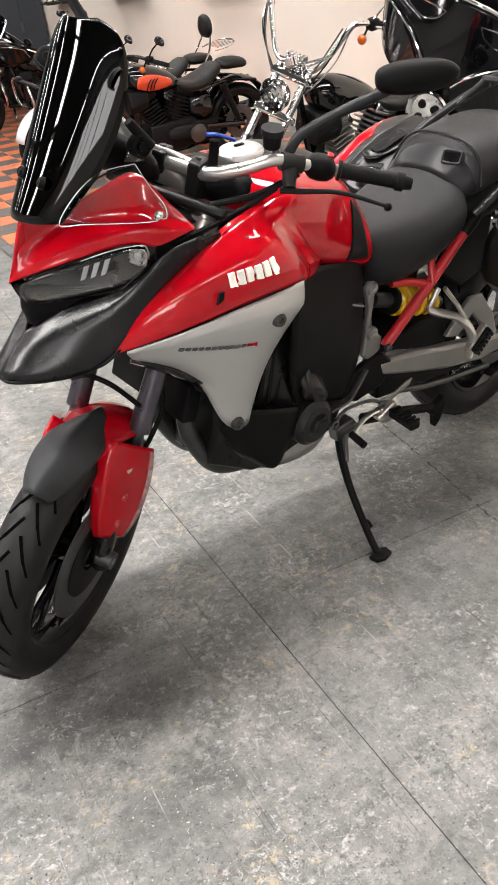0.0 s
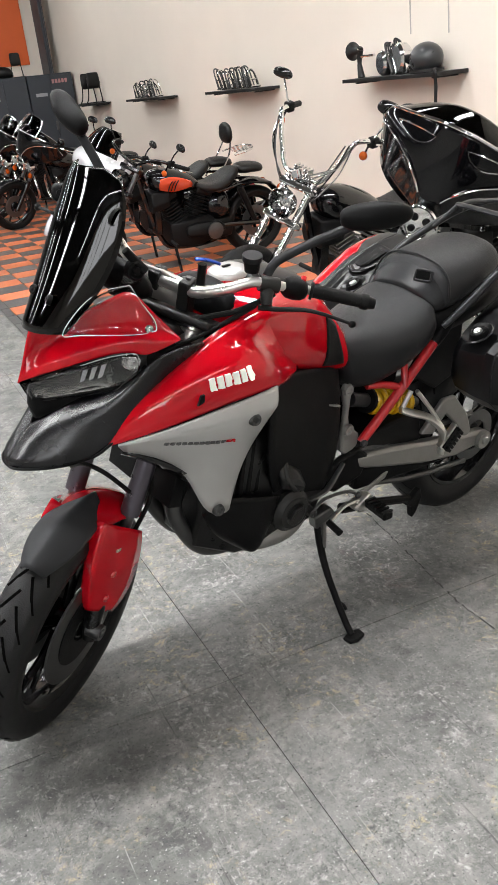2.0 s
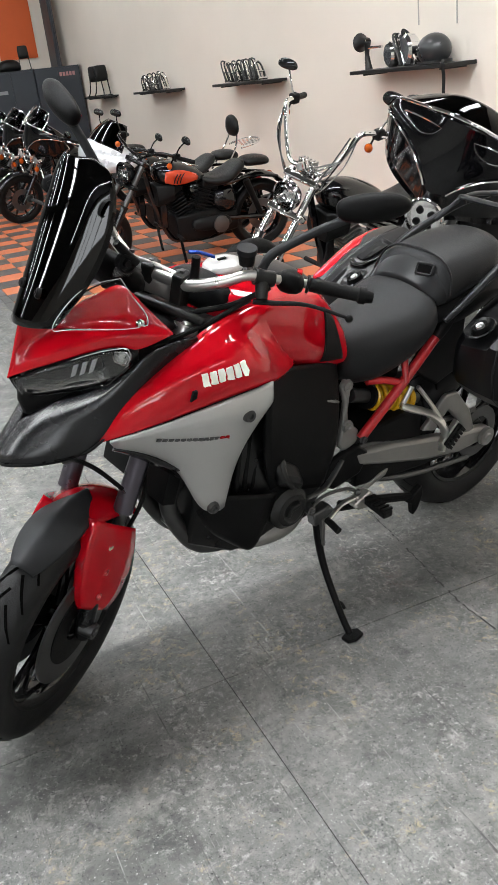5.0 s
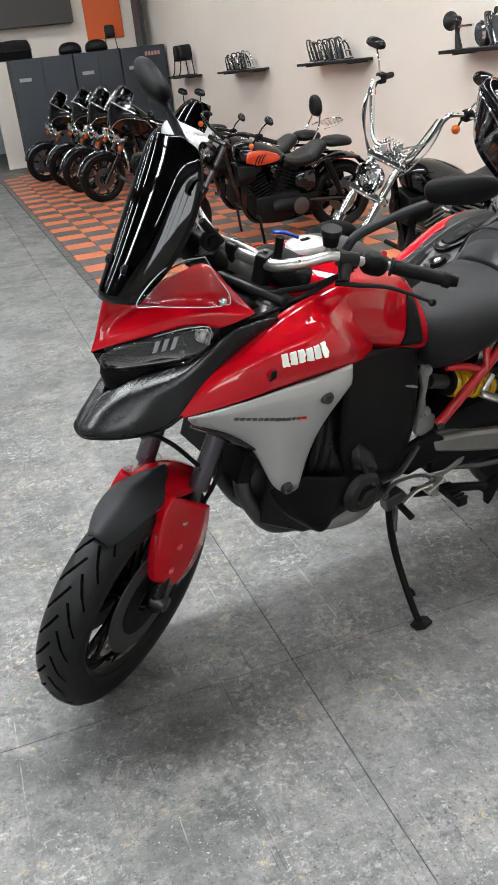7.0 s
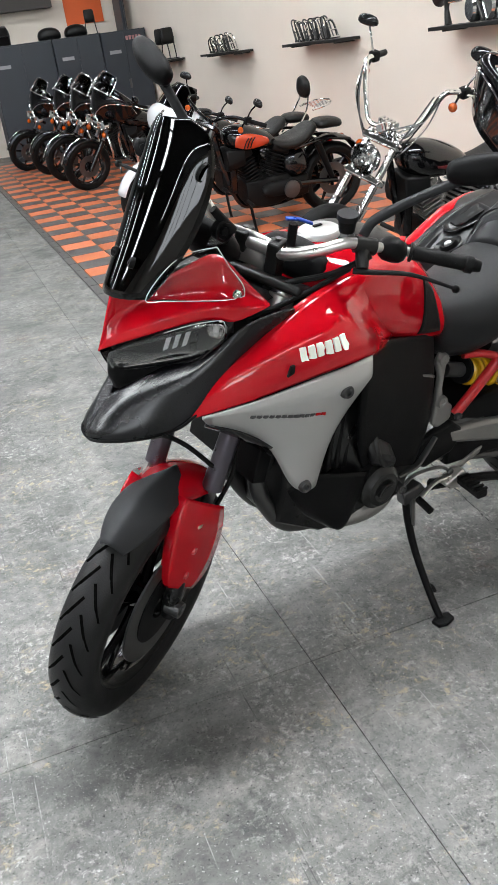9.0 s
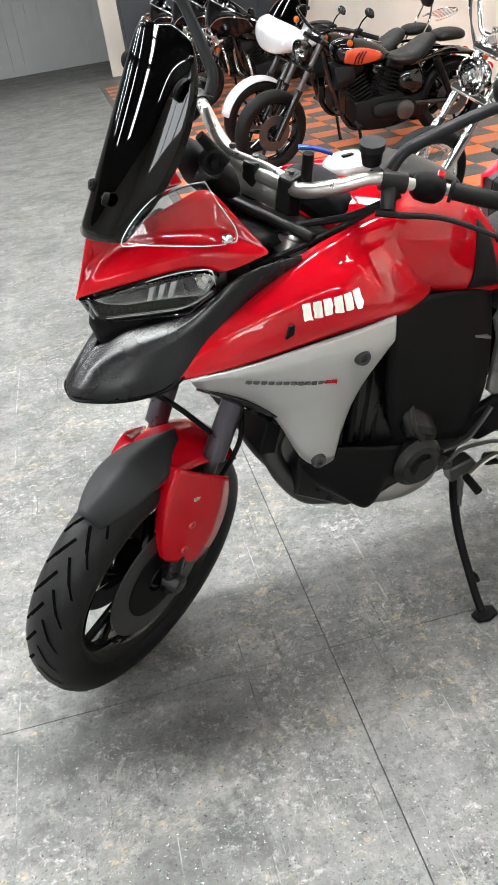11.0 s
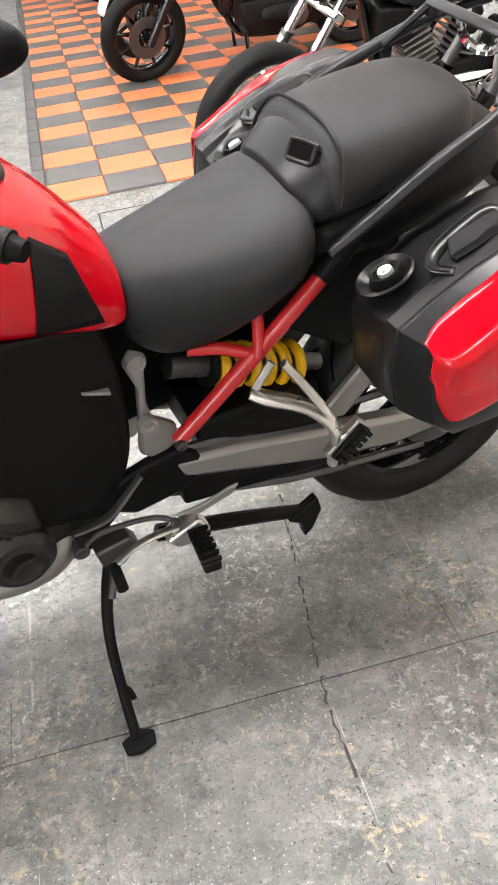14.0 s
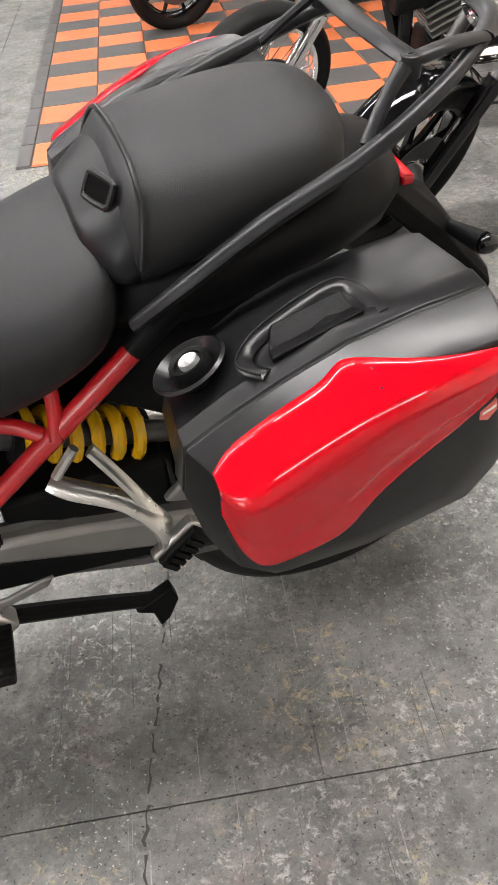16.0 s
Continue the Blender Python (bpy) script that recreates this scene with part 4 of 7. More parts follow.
wind_net = [[(0.424, 0.128, 1.242), (0.357, 0.112, 1.237), (0.308, 0.098, 1.204), (0.269, 0.090, 1.154)],
            [(0.439, 0.148, 1.202), (0.392, 0.140, 1.188), (0.345, 0.125, 1.172), (0.299, 0.118, 1.154)],
            [(0.454, 0.172, 1.167), (0.435, 0.172, 1.157), (0.396, 0.165, 1.153), (0.344, 0.148, 1.152)],
            [(0.451, 0.182, 1.148), (0.444, 0.182, 1.145), (0.426, 0.178, 1.144), (0.393, 0.170, 1.147)]]
back_net = [[(x + 0.034, y * 0.86, z) for x, y, z in r] for r in lamp_net]


def lamp_at(a, b, s, deep=0.0):
    """A point of the headlamp's face, a along it and b down it, pushed in by deep."""
    i, j = min(int(a), 4), 0 if b < 0.5 else 1
    f, g = a - i, b * 2 - j
    p0, p1 = (Vector(lamp_net[k][j]).lerp(Vector(lamp_net[k][j + 1]), g) for k in (i, i + 1))
    q = p0.lerp(p1, f) + Vector((deep * 0.75, -deep * 0.66, 0))
    return Vector((q.x, s * q.y, q.z))


for flip, s in ((True, -1), (False, 1)):
    part("beak", sheet(beak_net, flip, (1, 2), 0.8), BEAK, bike, "satin black beak", solid=0.006, subsurf=2)
    part("nose_fairing", sheet(nose_net, flip, (1, 2), 0.9), RED, bike, "red glossy nose fairing", solid=0.004, subsurf=2)
    lamp = part("headlamp", sheet(back_net, flip), ENGINE, bike, "black headlamp unit under clear glass", solid=0.008, subsurf=2)
    part("lamp_glass", sheet(lamp_net, flip), SMOKE, lamp, solid=0.002, subsurf=2)
    # Silver-white tube paints the highlight along the glass's upper edge.
    part("lamp_rim", tubed([lamp_at(a, 0.0, s, -0.001) for a in (2.2, 2.7, 3.2, 3.7, 4.1, 4.6)] + [lamp_at(4.95, 0.5, s, -0.001)], 0.0009, 6, 4), PEARL, lamp, "pale line painted as the highlight on the lamp glass edge")
    part("lamp_rim", tubed([lamp_at(a, 1.0, s, -0.001) for a in (1.2, 2.0, 3.0, 3.6, 4.2, 4.9)], 0.0022, 6, 4), GLOSS_BLACK, lamp)
    part("reflector_floor", sheet([[tuple(abs(c) if n == 1 else c for n, c in enumerate(lamp_at(a, b, 1, 0.022))) for b in (0.24, 0.6)] for a in (1.95, 2.3, 2.6, 2.95)], flip), DARK_CAST, lamp, "dark grey lamp reflector", solid=0.003)
    for k in range(3):
        a0, a1 = 1.95 + 0.29 * k, 2.17 + 0.29 * k
        bm = bmesh.new()
        near = [lamp_at(a0, 0.62, s, 0.009), lamp_at(a0 + 0.15, 0.6, s, 0.009), lamp_at(a1 + 0.15, 0.24, s, 0.009), lamp_at(a1, 0.25, s, 0.009)]
        fv = [bm.verts.new(q) for q in near]
        bv = [bm.verts.new(q + Vector((0.006, -s * 0.005, 0))) for q in near]
        bm.faces.new(fv)
        bm.faces.new(bv[::-1])
        for q in range(4):
            bm.faces.new((fv[q], bv[q], bv[(q + 1) % 4], fv[(q + 1) % 4]))
        part("light_guide", bm, PEARL, lamp, "slanted pale light guide", smooth=False)
    m = Matrix.Translation(lamp_at(3.82, 0.42, s, 0.014)) @ pose(0, 0, 0, 0, 0, s * 42)
    part("projector", ringed([(0, s * 0.004), (0.007, s * 0.003), (0.012, -s * 0.004), (0.016, s * 0.004), (0.0175, s * 0.007), (0.02, s * 0.006), (0.021, -s * 0.01)], 24, m), CHROME, lamp, "round projector lens")
    part("lamp_brow", tubed([lamp_at(a, 0.16, s, 0.012) for a in (0.5, 1.2, 2.0, 2.8, 3.4)], [0.002, 0.005, 0.006, 0.006, 0.004], 6, 4), GLOSS_BLACK, lamp)
    part("side_deflector", sheet(wind_net, flip), CLEAR, bike, "clear side deflector", solid=0.003, subsurf=2)
    rim = [wind_net[0][0], wind_net[0][1], wind_net[0][2], wind_net[0][3], wind_net[1][3], wind_net[2][3], wind_net[3][3], wind_net[3][2], wind_net[3][1], wind_net[3][0], wind_net[2][0], wind_net[1][0], wind_net[0][0]]
    # The plastic is clear; this white tube paints its bright edge glint.
    part("deflector_edge", tubed([(x, s * y, z) for x, y, z in rim], 0.0008, 6, 4), PEARL, bike, "pale line painted as the glint along the clear deflector")
    part("deflector_screw", ringed([(0, s * 0.006), (0.004, s * 0.006), (0.006, s * 0.004), (0.009, s * 0.002), (0.01, -s * 0.004)], 16, Matrix.Translation((0.435, s * 0.18, 1.152))), CHROME, bike)
    part("indicator_strip", sheet([[(0.35, 0.168, 0.868), (0.352, 0.15, 0.855)], [(0.42, 0.192, 0.836), (0.42, 0.17, 0.815)], [(0.498, 0.207, 0.77), (0.492, 0.185, 0.745)]], flip), GLOSS_BLACK, bike, "dark smoked indicator strip", solid=0.008, subsurf=1)
part("beak_lip", tubed([(x + 0.002, -s * y, z) for s in (-1, 1) for x, y, z in ([r[0] for r in beak_net[:7]][::-1] if s < 0 else [r[0] for r in beak_net[1:7]])], 0.0035, 8, 4), BLACK, bike, "thin black lip under the beak")
part("beak_mouth", loft([(0.198, [(-0.008, 0.91), (-0.018, 0.96), (-0.012, 1.015), (0, 1.018)]), (0.27, [(-0.045, 0.92), (-0.052, 0.99), (-0.045, 1.03), (0, 1.04)]), (0.4, [(-0.12, 0.93), (-0.13, 1.0), (-0.11, 1.06), (0, 1.09)]), (0.56, [(-0.12, 0.93), (-0.15, 1.0), (-0.13, 1.08), (0, 1.1)])]), BLACK, bike, "black inner nose", subsurf=1)
screen_rows = []
for z, xc, w, xe in ((1.15, 0.222, 0.082, 0.28), (1.21, 0.255, 0.11, 0.335), (1.29, 0.296, 0.128, 0.392), (1.375, 0.34, 0.128, 0.428), (1.435, 0.37, 0.116, 0.44), (1.468, 0.388, 0.088, 0.438), (1.481, 0.398, 0.05, 0.425)):
    screen_rows.append([(xe, -w, z), (xc + (xe - xc) * 0.42, -w * 0.72, z), (xc + (xe - xc) * 0.1, -w * 0.36, z), (xc, 0, z), (xc + (xe - xc) * 0.1, w * 0.36, z), (xc + (xe - xc) * 0.42, w * 0.72, z), (xe, w, z)])
screen = part("windscreen", sheet(screen_rows), TINT, bike, "tall dark smoked windscreen", solid=0.004, subsurf=2)
for at, yaw_to in (((0.405, -0.118, 1.395), -62), ((0.405, 0.118, 1.395), 62), ((0.266, -0.05, 1.224), -22), ((0.266, 0.02, 1.227), 10)):
    m = Matrix.Translation(at) @ pose(0, 0, 0, 0, 0, 90 + yaw_to) @ pose(0, 0, 0, 25, 0, 0)
    big = 0.02 if at[2] > 1.3 else 0.012
    part("screen_screw", ringed([(0, -0.014), (big * 0.35, -0.014), (big * 0.4, -0.01), (big * 0.8, -0.009), (big, -0.002), (big, 0.012)], 18, m @ pose(0, 0, 0, 0, 0, 180) @ Matrix.Diagonal((1, 0.5, 1, 1))), BLACK, screen, "black screen fixing")
for s in (-1, 1):
    part("screen_arm", tubed([(0.47, s * 0.118, 1.262), (0.452, s * 0.114, 1.285), (0.43, s * 0.11, 1.315)], [0.012, 0.011, 0.009], 10), BLACK, bike)
    part("screen_bracket", slab([(0.405, 1.24), (0.455, 1.236), (0.472, 1.262), (0.458, 1.292), (0.438, 1.29)], s * 0.112, s * 0.118), CLEAR, bike, "clear bracket of the screen", bevel=0.002)
    part("bracket_boss", ringed([(0, s * 0.012), (0.008, s * 0.012), (0.01, s * 0.006), (0.016, s * 0.006), (0.018, s * 0.012), (0.022, s * 0.01), (0.023, -s * 0.008)], 20, Matrix.Translation((0.447, s * 0.114, 1.268))), BLACK, bike, "black screen pivot")
dash_arm = part("dash_bracket", tubed([(0.532, 0.1, 1.292), (0.538, 0.082, 1.245), (0.556, 0.058, 1.212), (0.6, 0.006, 1.19), (0.634, -0.034, 1.168)], [0.012, 0.014, 0.015, 0.015, 0.016], 12, 5, flat=0.6), ALLOY, bike, "silver cast bracket round the dash")
part("bracket_web", sheet([[(0.556, 0.056, 1.206), (0.6, 0.004, 1.184), (0.634, -0.036, 1.162)], [(0.55, 0.05, 1.18), (0.592, 0.0, 1.158), (0.626, -0.042, 1.135)], [(0.54, 0.045, 1.15), (0.58, -0.004, 1.13), (0.612, -0.046, 1.11)]]), CASTING, dash_arm, "grey cast web", solid=0.006)
for at in ((0.56, 0.052, 1.222), (0.634, -0.034, 1.178)):
    part("bracket_bolt", tubed([at, (at[0] + 0.001, at[1], at[2] + 0.008)], 0.007, 12), STEEL, dash_arm)
part("dash", loft([(0.43, [(-0.06, 1.17), (-0.09, 1.23), (-0.08, 1.29), (0, 1.3)]), (0.5, [(-0.08, 1.16), (-0.1, 1.2), (-0.085, 1.24), (0, 1.25)]), (0.52, [(-0.07, 1.16), (-0.09, 1.19), (-0.07, 1.22), (0, 1.225)])]), BLACK, bike, "black instrument panel", subsurf=1)
part("inner_fairing", loft([(0.3, [(-0.02, 1.06), (-0.025, 1.08), (-0.02, 1.1), (0, 1.105)]), (0.45, [(-0.11, 1.08), (-0.12, 1.11), (-0.08, 1.13), (0, 1.14)]), (0.62, [(-0.13, 1.04), (-0.15, 1.08), (-0.11, 1.09), (0, 1.09)])]), BLACK, bike, "black cockpit lining", subsurf=1)

# Tank, side fairings.
tank_secs = [(0.695, [(-0.155, 0.92), (-0.178, 1.04), (-0.163, 1.095), (-0.095, 1.122), (0, 1.126)]),
             (0.722, [(-0.18, 0.915), (-0.195, 1.04), (-0.173, 1.107), (-0.1, 1.143), (0, 1.149)]),
             (0.76, [(-0.19, 0.91), (-0.205, 1.02), (-0.18, 1.108), (-0.105, 1.148), (0, 1.155)]),
             (0.85, [(-0.196, 0.88), (-0.195, 1.015), (-0.17, 1.1), (-0.11, 1.142), (0, 1.15)]),
             (0.97, [(-0.163, 0.836), (-0.175, 0.96), (-0.145, 1.07), (-0.092, 1.11), (0, 1.122)]),
             (1.06, [(-0.138, 0.8), (-0.145, 0.91), (-0.102, 1.022), (-0.066, 1.054), (0, 1.064)]),
             (1.135, [(-0.112, 0.785), (-0.116, 0.855), (-0.092, 0.92), (-0.055, 0.952), (0, 0.965)]),
             (1.168, [(-0.09, 0.785), (-0.1, 0.84), (-0.078, 0.884), (-0.045, 0.907), (0, 0.918)])]


tank = part("tank", loft(tank_secs, sharp=(2,), much=0.7), RED, bike, "red glossy fuel tank", subsurf=2)
smooth_tank = tank.evaluated_get(bpy.context.evaluated_depsgraph_get())


def tank_half(x, z):
    """The tank's half width at (x, z), on its rounded surface."""
    hit, where, _, _ = smooth_tank.ray_cast((x, 0.6, z), (0, -1, 0))
    return where.y if hit else 0.08


for s in (-1, 1):
    pad = []
    for i in range(10):
        g = i / 9
        pad.append([(x, tank_half(x, z) + 0.004, z) for x, z in (((1.026 + 0.05 * h) * (1 - g) + (0.998 + 0.112 * h) * g, (1.022 - 0.05 * h) * (1 - g) + (0.878 - 0.034 * h) * g) for h in (j / 9 for j in range(10)))])
    part("knee_pad", sheet(pad, s < 0), RUBBER, tank, "black rubber knee pad", solid=0.003)
part("tank_front", loft([(0.56, [(-0.12, 0.94), (-0.135, 1.0), (-0.11, 1.04), (0, 1.045)]), (0.64, [(-0.15, 0.93), (-0.165, 1.01), (-0.14, 1.06), (0, 1.065)]), (0.71, [(-0.15, 0.93), (-0.16, 1.02), (-0.14, 1.075), (0, 1.08)])]), BLACK, bike, "black cover before the tank", subsurf=1)
part("tank_shroud", loft([(0.683, [(-0.1, 1.05), (-0.132, 1.095), (-0.095, 1.135), (0, 1.14)]), (0.71, [(-0.11, 1.09), (-0.142, 1.118), (-0.1, 1.152), (0, 1.158)]), (0.748, [(-0.1, 1.115), (-0.122, 1.137), (-0.085, 1.158), (0, 1.161)])]), BLACK, bike, "black plastic shroud round the tank front", subsurf=1)
part("tank_cover", loft([(0.8, [(-0.06, 1.14), (-0.07, 1.152), (-0.04, 1.158), (0, 1.16)]), (0.86, [(-0.1, 1.13), (-0.115, 1.147), (-0.06, 1.158), (0, 1.162)]), (0.96, [(-0.1, 1.1), (-0.115, 1.122), (-0.06, 1.135), (0, 1.139)]), (1.04, [(-0.07, 1.055), (-0.085, 1.072), (-0.05, 1.085), (0, 1.088)])]), GREY_BLACK, tank, "dark grey tank cover", subsurf=2)
cap = part("filler_cap", ringed([(0, 0.01), (0.03, 0.01), (0.034, 0.007), (0.048, 0.006), (0.053, 0.001), (0.054, -0.008)], 30, Matrix.Translation((0.79, 0, 1.158)) @ pose(0, 0, 0, 90) @ pose(0, 0, 0, 0, 0, 4)), SILVER, tank, "silver round filler cap")
part("cap_slot", moved(boxed(-0.012, 0.012, -0.004, 0.004, 0.0, 0.004), Matrix.Translation((0.79, 0.005, 1.168))), BLACK, cap, smooth=False)
side_net = [[(0.317, 0.149, 0.879), (0.317, 0.148, 0.886), (0.32, 0.146, 0.894), (0.323, 0.145, 0.9)],
            [(0.425, 0.236, 0.926), (0.415, 0.23, 0.945), (0.395, 0.195, 0.975), (0.375, 0.162, 0.968)],
            [(0.55, 0.274, 0.957), (0.54, 0.288, 0.985), (0.5, 0.245, 1.03), (0.455, 0.183, 1.02)],
            [(0.64, 0.291, 0.967), (0.635, 0.302, 1.01), (0.6, 0.255, 1.065), (0.56, 0.178, 1.08)],
            [(0.714, 0.289, 0.965), (0.715, 0.290, 1.015), (0.692, 0.240, 1.069), (0.655, 0.172, 1.104)],
            [(0.760, 0.262, 0.942), (0.778, 0.250, 0.973), (0.768, 0.214, 1.02), (0.73, 0.180, 1.112)],
            [(0.817, 0.220, 0.924), (0.840, 0.205, 0.931), (0.833, 0.195, 0.96), (0.8, 0.176, 1.112)],
            [(0.889, 0.170, 0.913), (0.893, 0.165, 0.913), (0.893, 0.168, 0.925), (0.87, 0.155, 1.1)]]
silver_net = [[(0.334, 0.172, 0.888), (0.334, 0.172, 0.884), (0.338, 0.172, 0.878), (0.342, 0.172, 0.872), (0.346, 0.172, 0.866)],
              [(0.425, 0.239, 0.923), (0.42, 0.238, 0.906), (0.418, 0.222, 0.875), (0.418, 0.208, 0.85), (0.42, 0.19, 0.833)],
              [(0.55, 0.277, 0.954), (0.54, 0.29, 0.922), (0.525, 0.26, 0.85), (0.51, 0.235, 0.79), (0.5, 0.205, 0.765)],
              [(0.64, 0.294, 0.963), (0.625, 0.308, 0.922), (0.59, 0.262, 0.81), (0.565, 0.235, 0.71), (0.535, 0.215, 0.625)],
              [(0.7, 0.294, 0.968), (0.692, 0.306, 0.92), (0.645, 0.255, 0.8), (0.625, 0.23, 0.7), (0.6, 0.215, 0.592)],
              [(0.718, 0.29, 0.965), (0.71, 0.302, 0.92), (0.66, 0.25, 0.8), (0.638, 0.225, 0.7), (0.622, 0.212, 0.6)]]
for flip, s in ((True, -1), (False, 1)):
    red_side = part("side_fairing", sheet(side_net, flip, (2,), 0.5), RED, bike, "red glossy side fairing", solid=0.005, subsurf=2)
    silver = part("side_panel", sheet(silver_net, flip, (1,), 0.85), SILVER, bike, "satin silver side panel", solid=0.006, subsurf=2)
    for at in ((0.637, s * 0.303, 0.905), (0.58, s * 0.225, 0.622)):
        part("panel_screw", ringed([(0, -s * 0.002), (0.006, -s * 0.002), (0.008, s * 0.004), (0.014, s * 0.005), (0.017, -s * 0.002), (0.017, -s * 0.008)], 18, Matrix.Translation(at)), STEEL, silver)
    part("duct", slab([(0.45, 0.83), (0.48, 0.83), (0.52, 0.76), (0.505, 0.72), (0.47, 0.77)], s * 0.15, s * 0.2), BLACK, bike, "black air duct", bevel=0.012)
    part("vent", slab([(0.486, 0.985), (0.503, 0.99), (0.505, 1.008), (0.495, 1.008)], s * 0.278, s * 0.284), BLACK, red_side, smooth=False)
# Maker's lettering stands as plain raised bars.
def bars(net, start, step, up, count, width, height, material, name, special=None):
    """Slanted bars laid on a curved panel of the left side."""
    for k in range(count):
        x, z = start[0] + step[0] * k, start[1] + step[1] * k
        corners = [(x, z), (x + width, z + width * step[1] / step[0]), (x + width + up * height, z + height + width * step[1] / step[0]), (x + up * height, z + height)]
        bm = bmesh.new()
        c00, c10, c11, c01 = (Vector(c) for c in corners)
        grid = []
        for h in range(4):
            row = [c00.lerp(c10, g / 2).lerp(c01.lerp(c11, g / 2), h / 3) for g in range(3)]
            grid.append([bm.verts.new((q.x, -net_y(net, q.x, q.y) - 0.0018, q.y)) for q in row])
        for h in range(3):
            for g in range(2):
                bm.faces.new((grid[h][g], grid[h][g + 1], grid[h + 1][g + 1], grid[h + 1][g]))
        skirt = bmesh.ops.extrude_face_region(bm, geom=bm.faces[:])
        for q in skirt["geom"]:
            if isinstance(q, bmesh.types.BMVert):
                q.co.y += 0.005
        part(name, bm, special if special and k >= count - 2 else material, bike)


bars(side_net, LETTER_AT, LETTER_STEP, 0.2, 6, 0.0135, 0.0235, WHITE_LETTER, "badge_bar")
bars(silver_net, (0.424, 0.879), (0.0132, -0.0023), 0.2, 13, 0.0095, 0.008, GREY_LETTER, "model_bar", TAIL_RED)

# Engine, covers, belly.
part("engine", loft([(0.58, [(-0.09, 0.42), (-0.13, 0.55), (-0.14, 0.78), (-0.12, 0.9), (0, 0.92)]), (0.7, [(-0.13, 0.36), (-0.17, 0.5), (-0.185, 0.7), (-0.17, 0.92), (0, 0.95)]), (0.85, [(-0.14, 0.34), (-0.17, 0.48), (-0.17, 0.7), (-0.17, 0.93), (0, 0.96)]), (1.0, [(-0.12, 0.34), (-0.135, 0.45), (-0.125, 0.65), (-0.11, 0.84), (0, 0.88)]), (1.1, [(-0.09, 0.4), (-0.105, 0.5), (-0.095, 0.65), (-0.08, 0.79), (0, 0.82)])]), ENGINE, bike, "black engine block", bevel=0.01)
for s in (-1, 1):
    part("side_cover", sheet([[(0.745, 0.235, 0.94), (0.85, 0.19, 0.925), (0.97, 0.157, 0.88), (1.06, 0.128, 0.85), (1.1, 0.108, 0.838)], [(0.745, 0.235, 0.86), (0.86, 0.19, 0.85), (0.98, 0.153, 0.82), (1.08, 0.128, 0.79), (1.115, 0.105, 0.78)], [(0.75, 0.22, 0.74), (0.87, 0.182, 0.72), (0.99, 0.148, 0.7), (1.08, 0.133, 0.69), (1.12, 0.112, 0.68)], [(0.78, 0.19, 0.62), (0.89, 0.17, 0.6), (1.0, 0.148, 0.57), (1.08, 0.138, 0.56), (1.12, 0.115, 0.55)], [(0.82, 0.165, 0.53), (0.9, 0.16, 0.5), (0.99, 0.15, 0.47), (1.03, 0.145, 0.45), (1.06, 0.125, 0.45)]], s < 0), BLACK, bike, "black plastic frame cover", solid=0.008, subsurf=2)
    part("cover_slot", slab([(1.017, 0.744), (1.092, 0.712), (1.093, 0.718), (1.018, 0.75)], s * 0.11, s * 0.1375), CASTING, bike, smooth=False)
    for k in range(4):
        x = 0.635 + 0.034 * k
        part("louvre", slab([(x, 0.62 - 0.012 * k), (x + 0.016, 0.62 - 0.012 * k), (x + 0.05, 0.86), (x + 0.034, 0.86)], s * (0.20 - 0.008 * k), s * (0.17 - 0.008 * k)), BLACK, bike, bevel=0.004)
    part("belly_side", sheet([[(0.55, 0.19, 0.6), (0.605, 0.212, 0.638), (0.66, 0.215, 0.62), (0.735, 0.21, 0.585), (0.82, 0.19, 0.545)], [(0.575, 0.185, 0.545), (0.63, 0.208, 0.55), (0.69, 0.21, 0.53), (0.75, 0.205, 0.51), (0.805, 0.185, 0.49)], [(0.61, 0.17, 0.49), (0.655, 0.198, 0.465), (0.705, 0.202, 0.44), (0.755, 0.2, 0.44), (0.79, 0.18, 0.44)], [(0.65, 0.15, 0.445), (0.68, 0.2, 0.43), (0.71, 0.222, 0.392), (0.75, 0.2, 0.4), (0.775, 0.165, 0.41)], [(0.685, 0.08, 0.39), (0.705, 0.11, 0.375), (0.735, 0.12, 0.365), (0.76, 0.12, 0.365), (0.79, 0.11, 0.37)]], s < 0), BLACK, bike, "black lower fairing", solid=0.006, subsurf=2)
part("skid_plate", loft([(0.68, [(-0.06, 0.345), (-0.07, 0.36), (-0.05, 0.38), (0, 0.385)]), (0.75, [(-0.11, 0.315), (-0.14, 0.345), (-0.12, 0.37), (0, 0.38)]), (0.86, [(-0.12, 0.3), (-0.175, 0.345), (-0.185, 0.42), (0, 0.43)]), (0.95, [(-0.11, 0.305), (-0.165, 0.36), (-0.175, 0.44), (0, 0.45)]), (0.99, [(-0.08, 0.33), (-0.13, 0.4), (-0.13, 0.45), (0, 0.46)])]), CASTING, bike, "grey alloy sump and skid plate", subsurf=2)
part("clutch_cover", ringed([(0, -0.02), (0.03, -0.02), (0.036, -0.024), (0.044, -0.02), (0.05, -0.02), (0.056, -0.01), (0.066, -0.004), (0.068, 0.03)], 36, Matrix.Translation((0.867, -0.182, 0.47))), DARK_CAST, bike, "round dark cast engine cover")
part("cover_ridge", moved(slab([(-0.025, -0.01), (-0.005, 0.018), (0.025, 0.02), (0.022, 0.008), (-0.004, 0.004), (-0.016, -0.016)], -0.03, -0.01), Matrix.Translation((0.867, -0.182, 0.47))), DARK_CAST, bike, bevel=0.002)
